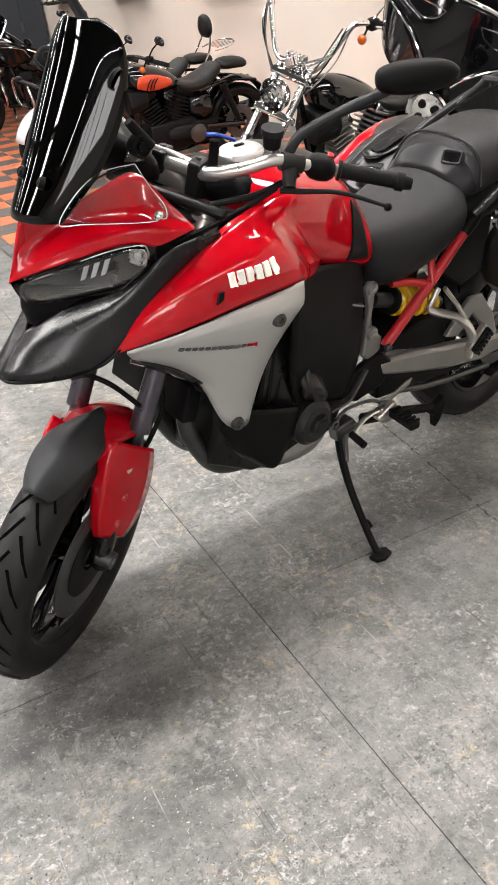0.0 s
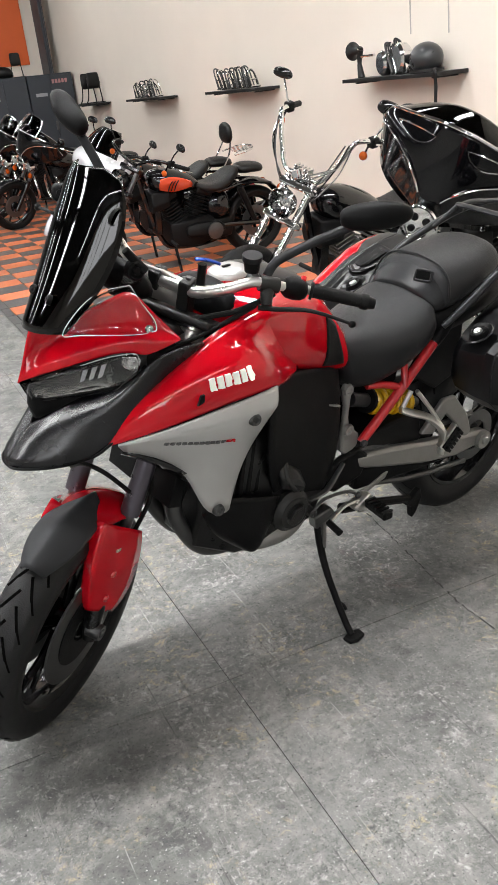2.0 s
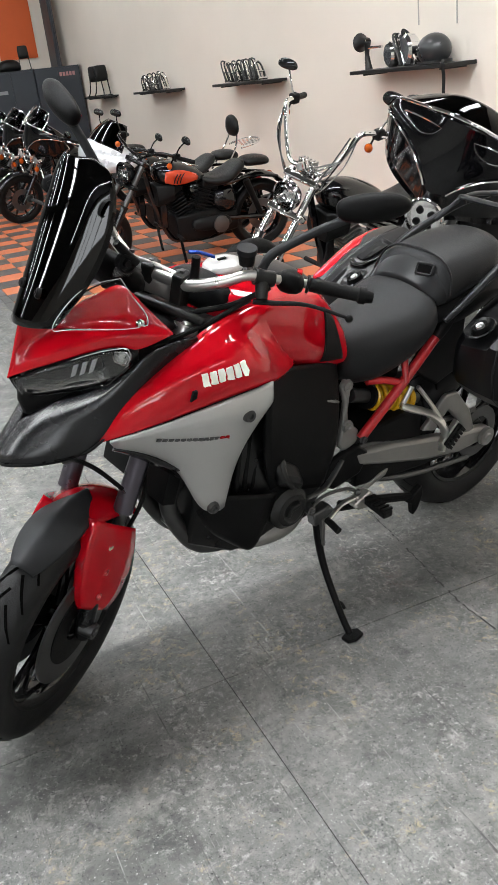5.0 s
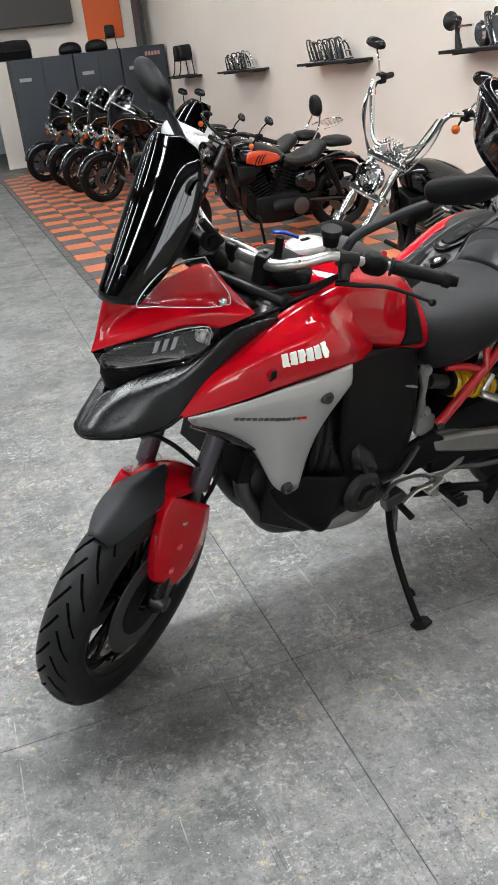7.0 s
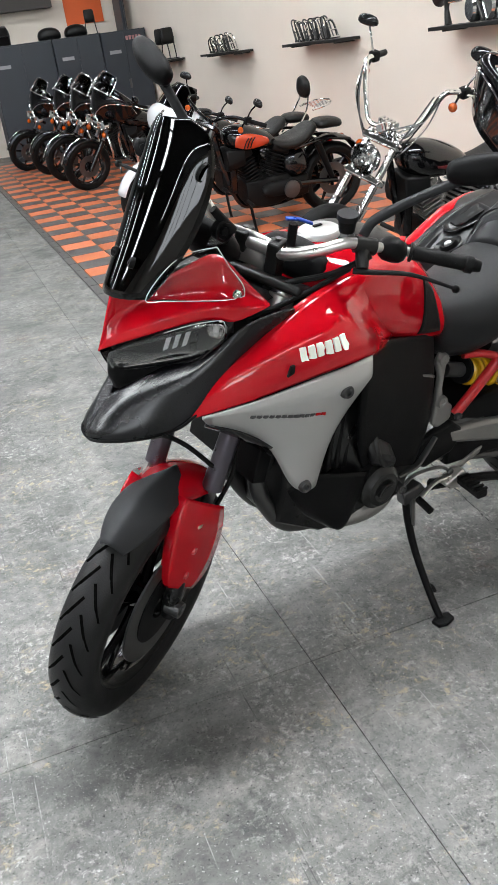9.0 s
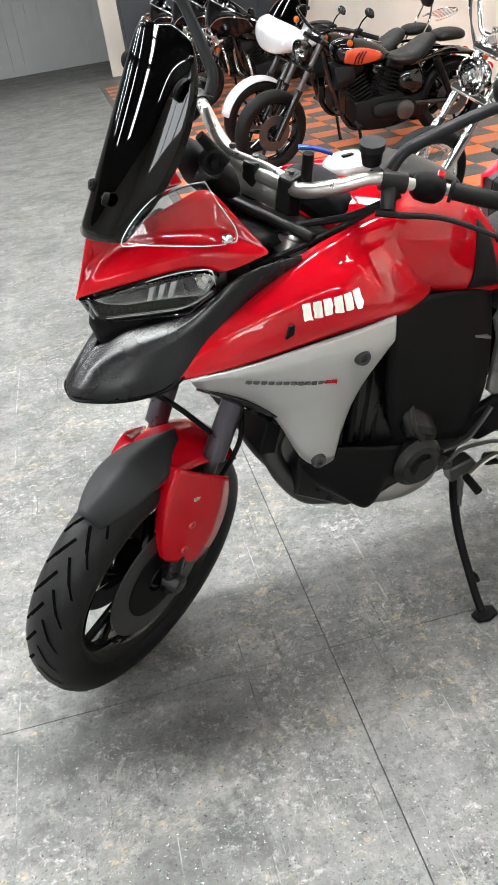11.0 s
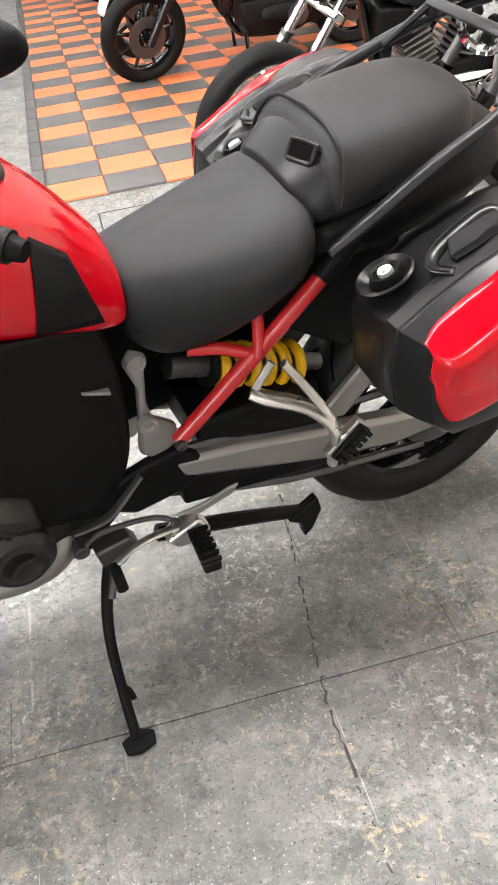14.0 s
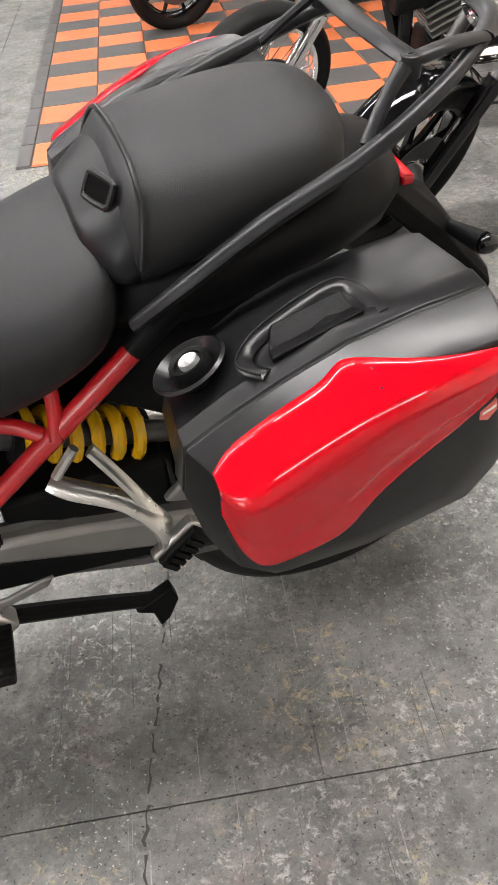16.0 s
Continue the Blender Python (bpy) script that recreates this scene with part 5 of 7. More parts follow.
part("water_pump", loft([(0.82, [(-0.19, 0.56), (-0.2, 0.6), (-0.17, 0.66), (-0.1, 0.66)]), (0.87, [(-0.2, 0.54), (-0.215, 0.58), (-0.18, 0.62), (-0.1, 0.62)]), (0.92, [(-0.18, 0.5), (-0.19, 0.54), (-0.16, 0.58), (-0.1, 0.58)])], mirror=False), ENGINE, bike, bevel=0.01)
part("coolant_pipe", tubed([(0.85, -0.17, 0.64), (0.84, -0.195, 0.6), (0.865, -0.2, 0.55)], 0.009, 10), DARK_CAST, bike)
for k, y in enumerate((-0.07, 0.07)):
    part("exhaust_header", tubed([(0.6, y, 0.66), (0.54, y, 0.58), (0.57, y, 0.47), (0.65, y * 0.9, 0.37), (0.8, y * 0.8, 0.345), (1.0, 0.08, 0.35)], 0.024, 12), STEEL, bike, "dark steel exhaust header")
part("radiator", moved(boxed(-0.02, 0.02, -0.15, 0.15, -0.14, 0.14), Matrix.Translation((0.535, 0, 0.76)) @ pose(0, 0, 0, 0, 18)), BLACK, bike, "black finned radiator", smooth=False, bevel=0.004)
part("muffler", tubed([(1.25, 0.19, 0.42), (1.4, 0.21, 0.46), (1.62, 0.23, 0.55), (1.75, 0.24, 0.6)], [0.03, 0.06, 0.065, 0.055], 18), BLACK, bike, "black muffler")

# Frame plates, subframe, shock, swingarm, rear wheel.
for s in (-1, 1):
    y0, y1 = s * 0.09, s * 0.112
    part("frame_plate", slab([(1.128, 0.735), (1.145, 0.758), (1.166, 0.745), (1.162, 0.7), (1.158, 0.645), (1.165, 0.605), (1.208, 0.57), (1.205, 0.53), (1.16, 0.505), (1.132, 0.53), (1.14, 0.6), (1.146, 0.68)], y0, y1), CASTING, bike, "grey cast frame plate", bevel=0.006)
    part("frame_spar", tubed([(1.115, s * 0.142, 0.512), (1.07, s * 0.148, 0.472), (1.034, s * 0.15, 0.446), (0.97, s * 0.15, 0.44)], [0.008, 0.01, 0.011, 0.008], 8, flat=0.6), STEEL, bike)
    for at in ((1.15, s * 0.11, 0.738), (1.15, s * 0.122, 0.606)):
        part("frame_bolt", ringed([(0, s * 0.001), (0.008, s * 0.001), (0.01, s * 0.005), (0.017, s * 0.006), (0.02, -s * 0.004)], 18, Matrix.Translation(at)), CASTING, bike)
    part("subframe_tube", tubed([(1.199, s * 0.13, 0.55), (1.35, s * 0.14, 0.688), (1.515, s * 0.137, 0.828)], 0.0155, 12, 3), RED_FRAME, bike, "red painted subframe tube")
    part("tube_cover", tubed([(1.488, s * 0.138, 0.806), (1.52, s * 0.137, 0.834), (1.57, s * 0.13, 0.868)], [0.018, 0.022, 0.018], 12), BLACK, bike, "black cover over the tube's upper end")
    if s < 0:
        part("subframe_strut", tubed([(1.355, s * 0.14, 0.692), (1.31, s * 0.11, 0.705), (1.25, s * 0.09, 0.712)], 0.012, 10), RED_FRAME, bike)
        part("subframe_brace", tubed([(1.36, s * 0.15, 0.695), (1.37, s * 0.13, 0.745), (1.37, s * 0.12, 0.8)], 0.011, 10), RED_FRAME, bike)
    bolt(bike, (1.2, s * 0.143, 0.551), 0.012, s, STEEL, "tube_bolt")
    arm = part("passenger_peg_bracket", tubed([(1.335, s * 0.16, 0.63), (1.36, s * 0.175, 0.618), (1.43, s * 0.2, 0.585), (1.475, s * 0.225, 0.53), (1.465, s * 0.235, 0.455)], [0.016, 0.019, 0.019, 0.023, 0.018], 10, 5, flat=0.6), ALLOY, bike, "silver cast passenger peg bracket")
    part("bracket_stay", tubed([(1.4, s * 0.165, 0.675), (1.44, s * 0.195, 0.61), (1.478, s * 0.222, 0.54)], 0.012, 8, flat=0.6), ALLOY, arm)
    part("bracket_stub", tubed([(1.345, s * 0.16, 0.635), (1.38, s * 0.158, 0.68)], 0.008, 8), ALLOY, arm)
    fold = Matrix.Translation((1.49, s * 0.238, 0.51)) @ pose(0, 0, 0, 0, -42, 0)
    peg = part("passenger_peg", moved(boxed(-0.046, 0.046, -0.01, 0.01, -0.017, 0.017), fold), ALLOY, bike, "folded silver passenger footpeg with black rubber teeth", smooth=False, bevel=0.004)
    part("peg_rubber", moved(boxed(-0.042, 0.042, -0.006, 0.006, -0.02, 0.01), fold @ Matrix.Translation((0, s * 0.014, 0))), RUBBER, peg, smooth=False, bevel=0.003)
    for k in range(6):
        part("peg_tooth", moved(boxed(-0.0045, 0.0045, -0.004, 0.004, -0.023, 0.006), fold @ Matrix.Translation((-0.035 + 0.014 * k, s * 0.022, 0))), RUBBER, peg, smooth=False)
    rider = part("footpeg", moved(boxed(-0.018, 0.018, -0.05, 0.05, -0.012, 0.012), Matrix.Translation((1.188, s * 0.235, 0.358)) @ pose(0, 0, 0, 0, 0, s * 6)), RUBBER, bike, "black rubber rider footpeg", smooth=False, bevel=0.006)
    for k in range(6):
        part("peg_rib", moved(boxed(-0.02, 0.02, -0.0035, 0.0035, 0.01, 0.017), Matrix.Translation((1.188, s * 0.235, 0.358)) @ pose(0, 0, 0, 0, 0, s * 6) @ Matrix.Translation((0, -0.04 + 0.016 * k, 0))), RUBBER, rider, smooth=False)
    part("peg_mount", slab([(1.13, 0.36), (1.2, 0.39), (1.225, 0.35), (1.19, 0.325), (1.15, 0.335)], s * 0.15, s * 0.19), ALLOY, bike, "silver footpeg mount", bevel=0.006)
    part("heel_plate", slab([(1.16, 0.4), (1.21, 0.38), (1.285, 0.40), (1.298, 0.42), (1.275, 0.418), (1.22, 0.4)], s * 0.16, s * 0.168), CASTING, bike, bevel=0.003)
part("inner_panel", slab([(1.06, 0.46), (1.3, 0.48), (1.55, 0.58), (1.6, 0.82), (1.2, 0.82), (1.1, 0.74)], 0.05, 0.075), BLACK, bike, "black panel behind the shock", bevel=0.01)
for s in (-1, 1):
    part("tail_panel", slab([(1.43, 0.7), (1.5, 0.795), (1.6, 0.85), (1.68, 0.86), (1.68, 0.63), (1.57, 0.6), (1.5, 0.65)], s * 0.085, s * 0.1), BLACK, bike, "black panel under the tail", bevel=0.008)
part("pivot_cover", slab([(1.05, 0.49), (1.14, 0.515), (1.2, 0.525), (1.255, 0.475), (1.21, 0.415), (1.1, 0.4), (1.05, 0.43)], -0.128, -0.1), BLACK, bike, "black swingarm pivot cover", bevel=0.008)
part("chain_guard", slab([(1.2, 0.435), (1.45, 0.39), (1.72, 0.325), (1.75, 0.29), (1.5, 0.315), (1.2, 0.36)], -0.118, -0.085), BLACK, bike, "black chain guard", bevel=0.008)
coil = []
s0, s1 = Vector((1.225, -0.045, 0.655)), Vector((1.505, -0.045, 0.553))
ax = (s1 - s0).normalized()
e1 = Vector((0, 1, 0))
e2 = ax.cross(e1)
for k in range(91):
    a = 2 * math.pi * k / 15
    coil.append(s0 + (s1 - s0) * (0.3 + 0.68 * k / 90) + 0.036 * (math.cos(a) * e1 + math.sin(a) * e2))
part("shock_spring", tubed(coil, 0.011, 8, 1), YELLOW, bike, "yellow coil shock spring")
part("shock_body", tubed([s0, s0 + (s1 - s0) * 0.5, s1 + ax * 0.04], [0.024, 0.022, 0.018], 16), STEEL, bike, "dark shock damper")
part("shock_collar", tubed([s0 + (s1 - s0) * 0.26, s0 + (s1 - s0) * 0.3], 0.042, 20), BLACK, bike)
RW = Vector((1.835, 0, 0.325))
for s in (-1, 1):
    part("swingarm", slab([(1.18, 0.5), (1.35, 0.468), (1.52, 0.424), (1.7, 0.38), (1.86, 0.35), (1.885, 0.325), (1.86, 0.3), (1.7, 0.3), (1.52, 0.34), (1.35, 0.395), (1.2, 0.447)], s * 0.086, s * 0.13), CASTING, bike, "grey cast swingarm", bevel=0.012)
    part("swingarm_web", slab([(1.5, 0.46), (1.6, 0.56), (1.66, 0.555), (1.74, 0.46), (1.78, 0.37), (1.74, 0.36), (1.68, 0.44), (1.62, 0.5), (1.56, 0.44)], s * 0.105, s * 0.125), CASTING, bike, bevel=0.006)
    part("chain_adjuster", ringed([(0, s * 0.012), (0.012, s * 0.014), (0.016, s * 0.006), (0.034, s * 0.006), (0.036, -s * 0.01)], 20, Matrix.Translation((RW.x, s * 0.142, RW.z))), CASTING, bike)
part("swingarm_brace", loft([(1.25, [(-0.09, 0.46), (-0.1, 0.48), (-0.09, 0.53), (0, 0.54)]), (1.42, [(-0.1, 0.44), (-0.11, 0.47), (-0.1, 0.54), (0, 0.56)]), (1.52, [(-0.1, 0.42), (-0.11, 0.45), (-0.09, 0.52), (0, 0.54)])]), BLACK, bike, "black hugger", bevel=0.008)
wheel_r = part("rear_wheel", ringed([(0.205, -0.065), (0.218, -0.07), (0.222, -0.062), (0.206, -0.045), (0.196, 0), (0.206, 0.045), (0.222, 0.062), (0.218, 0.07), (0.205, 0.065), (0.186, 0.03), (0.184, 0), (0.186, -0.03), (0.205, -0.065)], 44, Matrix.Translation(RW)), GLOSS_BLACK, bike, "black cast rear wheel")
part("tyre", ringed(tyre_profile(0.325, 0.172, 0.214), 64, Matrix.Translation(RW)), TYRE, wheel_r, "wide black rear tyre")
tagged(part("tread", tread(RW, 0.325, 0.172, 24, 0.214), bpy.data.materials["groove shade black"], wheel_r), kind="stuff")
part("spokes", spokes(RW, 0.05, 0.2, 5, 0.02, GLOSS_BLACK), GLOSS_BLACK, wheel_r)
part("hub", ringed([(0, -0.09), (0.04, -0.09), (0.055, -0.06), (0.055, 0.06), (0.04, 0.09), (0, 0.09)], 20, Matrix.Translation(RW)), DARK_CAST, wheel_r)
part("sprocket", ringed([(0.06, -0.1), (0.1, -0.1), (0.1, -0.094), (0.06, -0.094), (0.06, -0.1)], 40, Matrix.Translation(RW)), STEEL, wheel_r)
part("chain", tubed([(1.16, -0.095, 0.5), (1.45, -0.097, 0.46), (1.8, -0.098, 0.43)], 0.009, 6, 3, flat=1.2), STEEL, bike, "dark drive chain")
part("chain_lower", tubed([(1.16, -0.095, 0.4), (1.45, -0.097, 0.29), (1.8, -0.098, 0.23)], 0.009, 6, 3, flat=1.2), STEEL, bike)
part("centre_stand", tubed([(1.13, -0.13, 0.33), (1.3, -0.14, 0.285), (1.46, -0.15, 0.235)], [0.018, 0.016, 0.014], 8), BLACK, bike, "folded black centre stand leg")
part("centre_stand_foot", slab([(1.41, 0.235), (1.48, 0.275), (1.49, 0.235), (1.47, 0.185), (1.45, 0.165), (1.44, 0.215)], -0.165, -0.14), BLACK, bike, bevel=0.004)

# Side stand, gear lever.
part("side_stand", tubed([(1.042, -0.115, 0.33), (1.0, -0.175, 0.28), (0.971, -0.243, 0.218), (0.957, -0.332, 0.12), (0.953, -0.376, 0.078)], [0.015, 0.0125, 0.011, 0.0105, 0.011], 12, 5), BLACK, bike, "black steel side stand")
part("stand_foot", moved(slab([(-0.03, -0.016), (0.012, -0.03), (0.036, -0.012), (0.03, 0.016), (-0.004, 0.024), (-0.03, 0.014)], -0.005, 0.006), Matrix.Translation((0.953, -0.388, 0.0755)) @ pose(0, 0, 0, 90 - 10.9, 0, 0)), BLACK, bike, "worn black stand foot", bevel=0.003)
part("stand_tang", tubed([(0.96, -0.3, 0.15), (0.972, -0.315, 0.143), (0.974, -0.328, 0.13)], 0.006, 8), BLACK, bike)
part("stand_bracket", slab([(1.0, 0.36), (1.07, 0.37), (1.09, 0.34), (1.05, 0.3), (1.01, 0.31)], -0.15, -0.11), STEEL, bike, bevel=0.006)
part("stand_spring", tubed([(1.048, -0.135, 0.335), (1.0, -0.19, 0.272)], 0.01, 8), STEEL, bike)
part("gear_lever", tubed([(1.16, -0.17, 0.372), (1.087, -0.18, 0.382), (1.022, -0.187, 0.358)], [0.01, 0.008, 0.009], 8, flat=0.7), ALLOY, bike, "silver gear lever")
part("gear_joint", ball(bmesh.new(), (1.155, -0.176, 0.394), (0.011, 0.009, 0.011)), STEEL, bike)
part("shift_shaft", ringed([(0, -0.012), (0.007, -0.012), (0.009, -0.006), (0.015, -0.005), (0.016, 0.02)], 16, Matrix.Translation((0.975, -0.162, 0.4))), STEEL, bike)
part("gear_toe", tubed([(1.022, -0.185, 0.357), (1.019, -0.24, 0.348)], 0.011, 10), RUBBER, bike)
part("gear_link", tubed([(0.975, -0.16, 0.4), (1.021, -0.162, 0.43), (1.113, -0.165, 0.42), (1.155, -0.17, 0.395)], 0.0055, 8), STEEL, bike)

# Seats, tail, carrier.
part("rider_seat", loft([(1.14, [(-0.07, 0.77), (-0.09, 0.82), (-0.082, 0.868), (-0.045, 0.89), (0, 0.9)]),
                         (1.172, [(-0.093, 0.715), (-0.118, 0.805), (-0.101, 0.863), (-0.06, 0.888), (0, 0.905)]),
                         (1.22, [(-0.112, 0.688), (-0.148, 0.785), (-0.124, 0.866), (-0.07, 0.897), (0, 0.912)]),
                         (1.33, [(-0.144, 0.714), (-0.18, 0.818), (-0.157, 0.88), (-0.08, 0.916), (0, 0.932)]),
                         (1.43, [(-0.16, 0.79), (-0.188, 0.855), (-0.172, 0.9), (-0.09, 0.94), (0, 0.953)]),
                         (1.5, [(-0.13, 0.83), (-0.155, 0.89), (-0.14, 0.945), (-0.08, 0.975), (0, 0.98)])]), SEAT, bike, "dark grey vinyl rider seat", subsurf=2)
pill = part("pillion_seat", loft([(1.49, [(-0.13, 0.885), (-0.15, 0.925), (-0.125, 0.965), (-0.07, 0.985), (0, 0.99)]),
                           (1.525, [(-0.14, 0.885), (-0.157, 0.935), (-0.135, 0.995), (-0.085, 1.03), (0, 1.04)]),
                           (1.55, [(-0.14, 0.888), (-0.16, 0.94), (-0.14, 1.003), (-0.088, 1.037), (0, 1.046)]),
                           (1.65, [(-0.14, 0.92), (-0.165, 0.965), (-0.15, 1.02), (-0.09, 1.05), (0, 1.056)]),
                           (1.77, [(-0.12, 0.945), (-0.15, 0.985), (-0.135, 1.035), (-0.08, 1.06), (0, 1.065)]),
                           (1.825, [(-0.07, 0.965), (-0.095, 0.995), (-0.085, 1.03), (-0.05, 1.045), (0, 1.05)])], across=(1,), much=0.6), SEAT, bike, "dark grey vinyl passenger seat", subsurf=2)
ridge = part("seat_nose", loft([(1.455, [(-0.06, 0.925), (-0.085, 0.95), (-0.07, 0.968), (0, 0.975)]), (1.475, [(-0.125, 0.885), (-0.145, 0.925), (-0.1, 0.975), (0, 0.995)]), (1.505, [(-0.138, 0.885), (-0.154, 0.93), (-0.11, 1.0), (0, 1.022)]), (1.522, [(-0.138, 0.89), (-0.153, 0.935), (-0.11, 1.008), (0, 1.034)])], ends=True, much=0.4), GREY_BLACK, pill, "dark grey seat front moulding", subsurf=2)
for s in (-1, 1):
    part("seat_piping", tubed([(1.533, s * 0.0, 1.045), (1.532, s * 0.085, 1.034), (1.526, s * 0.136, 0.998), (1.512, s * 0.158, 0.94)], 0.0035, 8), GREY_BLACK, pill)
    if s < 0:
        m = Matrix.Translation((1.493, s * 0.064, 1.002)) @ pose(0, 0, 0, 0, 0, s * 68) @ pose(0, 0, 0, s * 30, 0, 0)
        rim = [(0.025, -0.008), (0.025, 0.009), (0.02, 0.016), (-0.02, 0.016), (-0.025, 0.01), (-0.025, -0.01), (-0.02, -0.016), (0.02, -0.016), (0.025, -0.008)]
        part("seat_window_rim", moved(tubed([(x, 0, z) for x, z in rim], 0.0045, 8, 2, caps=False), m), SEAT, pill)
        # Flat plate, not hollow: its deep black paints the shade of a recess.
        part("seat_window", moved(slab(rim[:-1], -0.0015, 0.0015), m), mat("recess shade black", (0.002, 0.002, 0.002), 0.7, spec=0.05), pill, smooth=False)
part("tail_unit", loft([(1.42, [(-0.12, 0.78), (-0.14, 0.84), (-0.13, 0.89), (0, 0.9)]), (1.6, [(-0.15, 0.8), (-0.17, 0.87), (-0.15, 0.93), (0, 0.95)]), (1.8, [(-0.13, 0.84), (-0.15, 0.9), (-0.13, 0.96), (0, 0.98)]), (1.93, [(-0.08, 0.88), (-0.1, 0.92), (-0.08, 0.97), (0, 0.985)])]), BLACK, bike, "black tail unit", subsurf=1)
part("tail_lamp", moved(boxed(-0.01, 0.012, -0.05, 0.05, -0.008, 0.008), Matrix.Translation((1.935, 0, 0.9))), TAIL_RED, bike, "red tail lamp", smooth=False, bevel=0.005)
for s in (-1, 1):
    part("grab_rail", tubed([(1.49, s * 0.165, 0.868), (1.56, s * 0.185, 0.925), (1.66, s * 0.19, 0.985), (1.79, s * 0.18, 1.035), (1.9, s * 0.15, 1.08), (1.985, s * 0.1, 1.108)], [0.011, 0.0145, 0.015, 0.014, 0.0125, 0.0115], 10, 6, flat=0.8), GREY_BLACK, bike, "dark grey grab rail")
    part("carrier_arm", tubed([(1.8, s * 0.165, 1.04), (1.835, s * 0.14, 1.08), (1.865, s * 0.125, 1.108)], [0.01, 0.01, 0.012], 8, flat=0.7), GREY_BLACK, bike)
    part("carrier_boss", ringed([(0, 0.008), (0.008, 0.01), (0.013, 0.008), (0.015, 0.0), (0.015, -0.018)], 16, Matrix.Translation((1.872, s * 0.122, 1.11)) @ pose(0, 0, 0, 90)), GREY_BLACK, bike)
    part("carrier_side", tubed([(1.865, s * 0.122, 1.108), (1.93, s * 0.115, 1.115), (1.985, s * 0.1, 1.11)], 0.014, 10, flat=0.55), GREY_BLACK, bike)
part("carrier_hoop", tubed([(1.985, -0.1, 1.11), (2.02, -0.06, 1.115), (2.03, 0.0, 1.117), (2.02, 0.06, 1.115), (1.985, 0.1, 1.11)], 0.015, 10, 6, flat=0.55), GREY_BLACK, bike, "dark grey luggage carrier")
part("carrier_bridge", tubed([(1.872, -0.122, 1.112), (1.86, -0.06, 1.118), (1.86, 0.06, 1.118), (1.872, 0.122, 1.112)], 0.016, 10, 6, flat=0.5), GREY_BLACK, bike)
part("plate_arm", loft([(1.9, [(-0.05, 0.86), (-0.06, 0.9), (-0.04, 0.93), (0, 0.935)]), (2.0, [(-0.045, 0.76), (-0.055, 0.8), (-0.04, 0.84), (0, 0.85)]), (2.1, [(-0.07, 0.66), (-0.075, 0.69), (-0.06, 0.71), (0, 0.72)])]), BLACK, bike, "black number plate holder", bevel=0.005)
for s in (-1, 1):
    part("rear_indicator", tubed([(2.02, s * 0.04, 0.8), (2.04, s * 0.11, 0.805)], [0.01, 0.018], 10), BLACK, bike)
    part("indicator_lens", ball(bmesh.new(), (2.045, s * 0.115, 0.805), (0.02, 0.014, 0.016)), GLOSS_BLACK, bike, "dark smoked indicator")


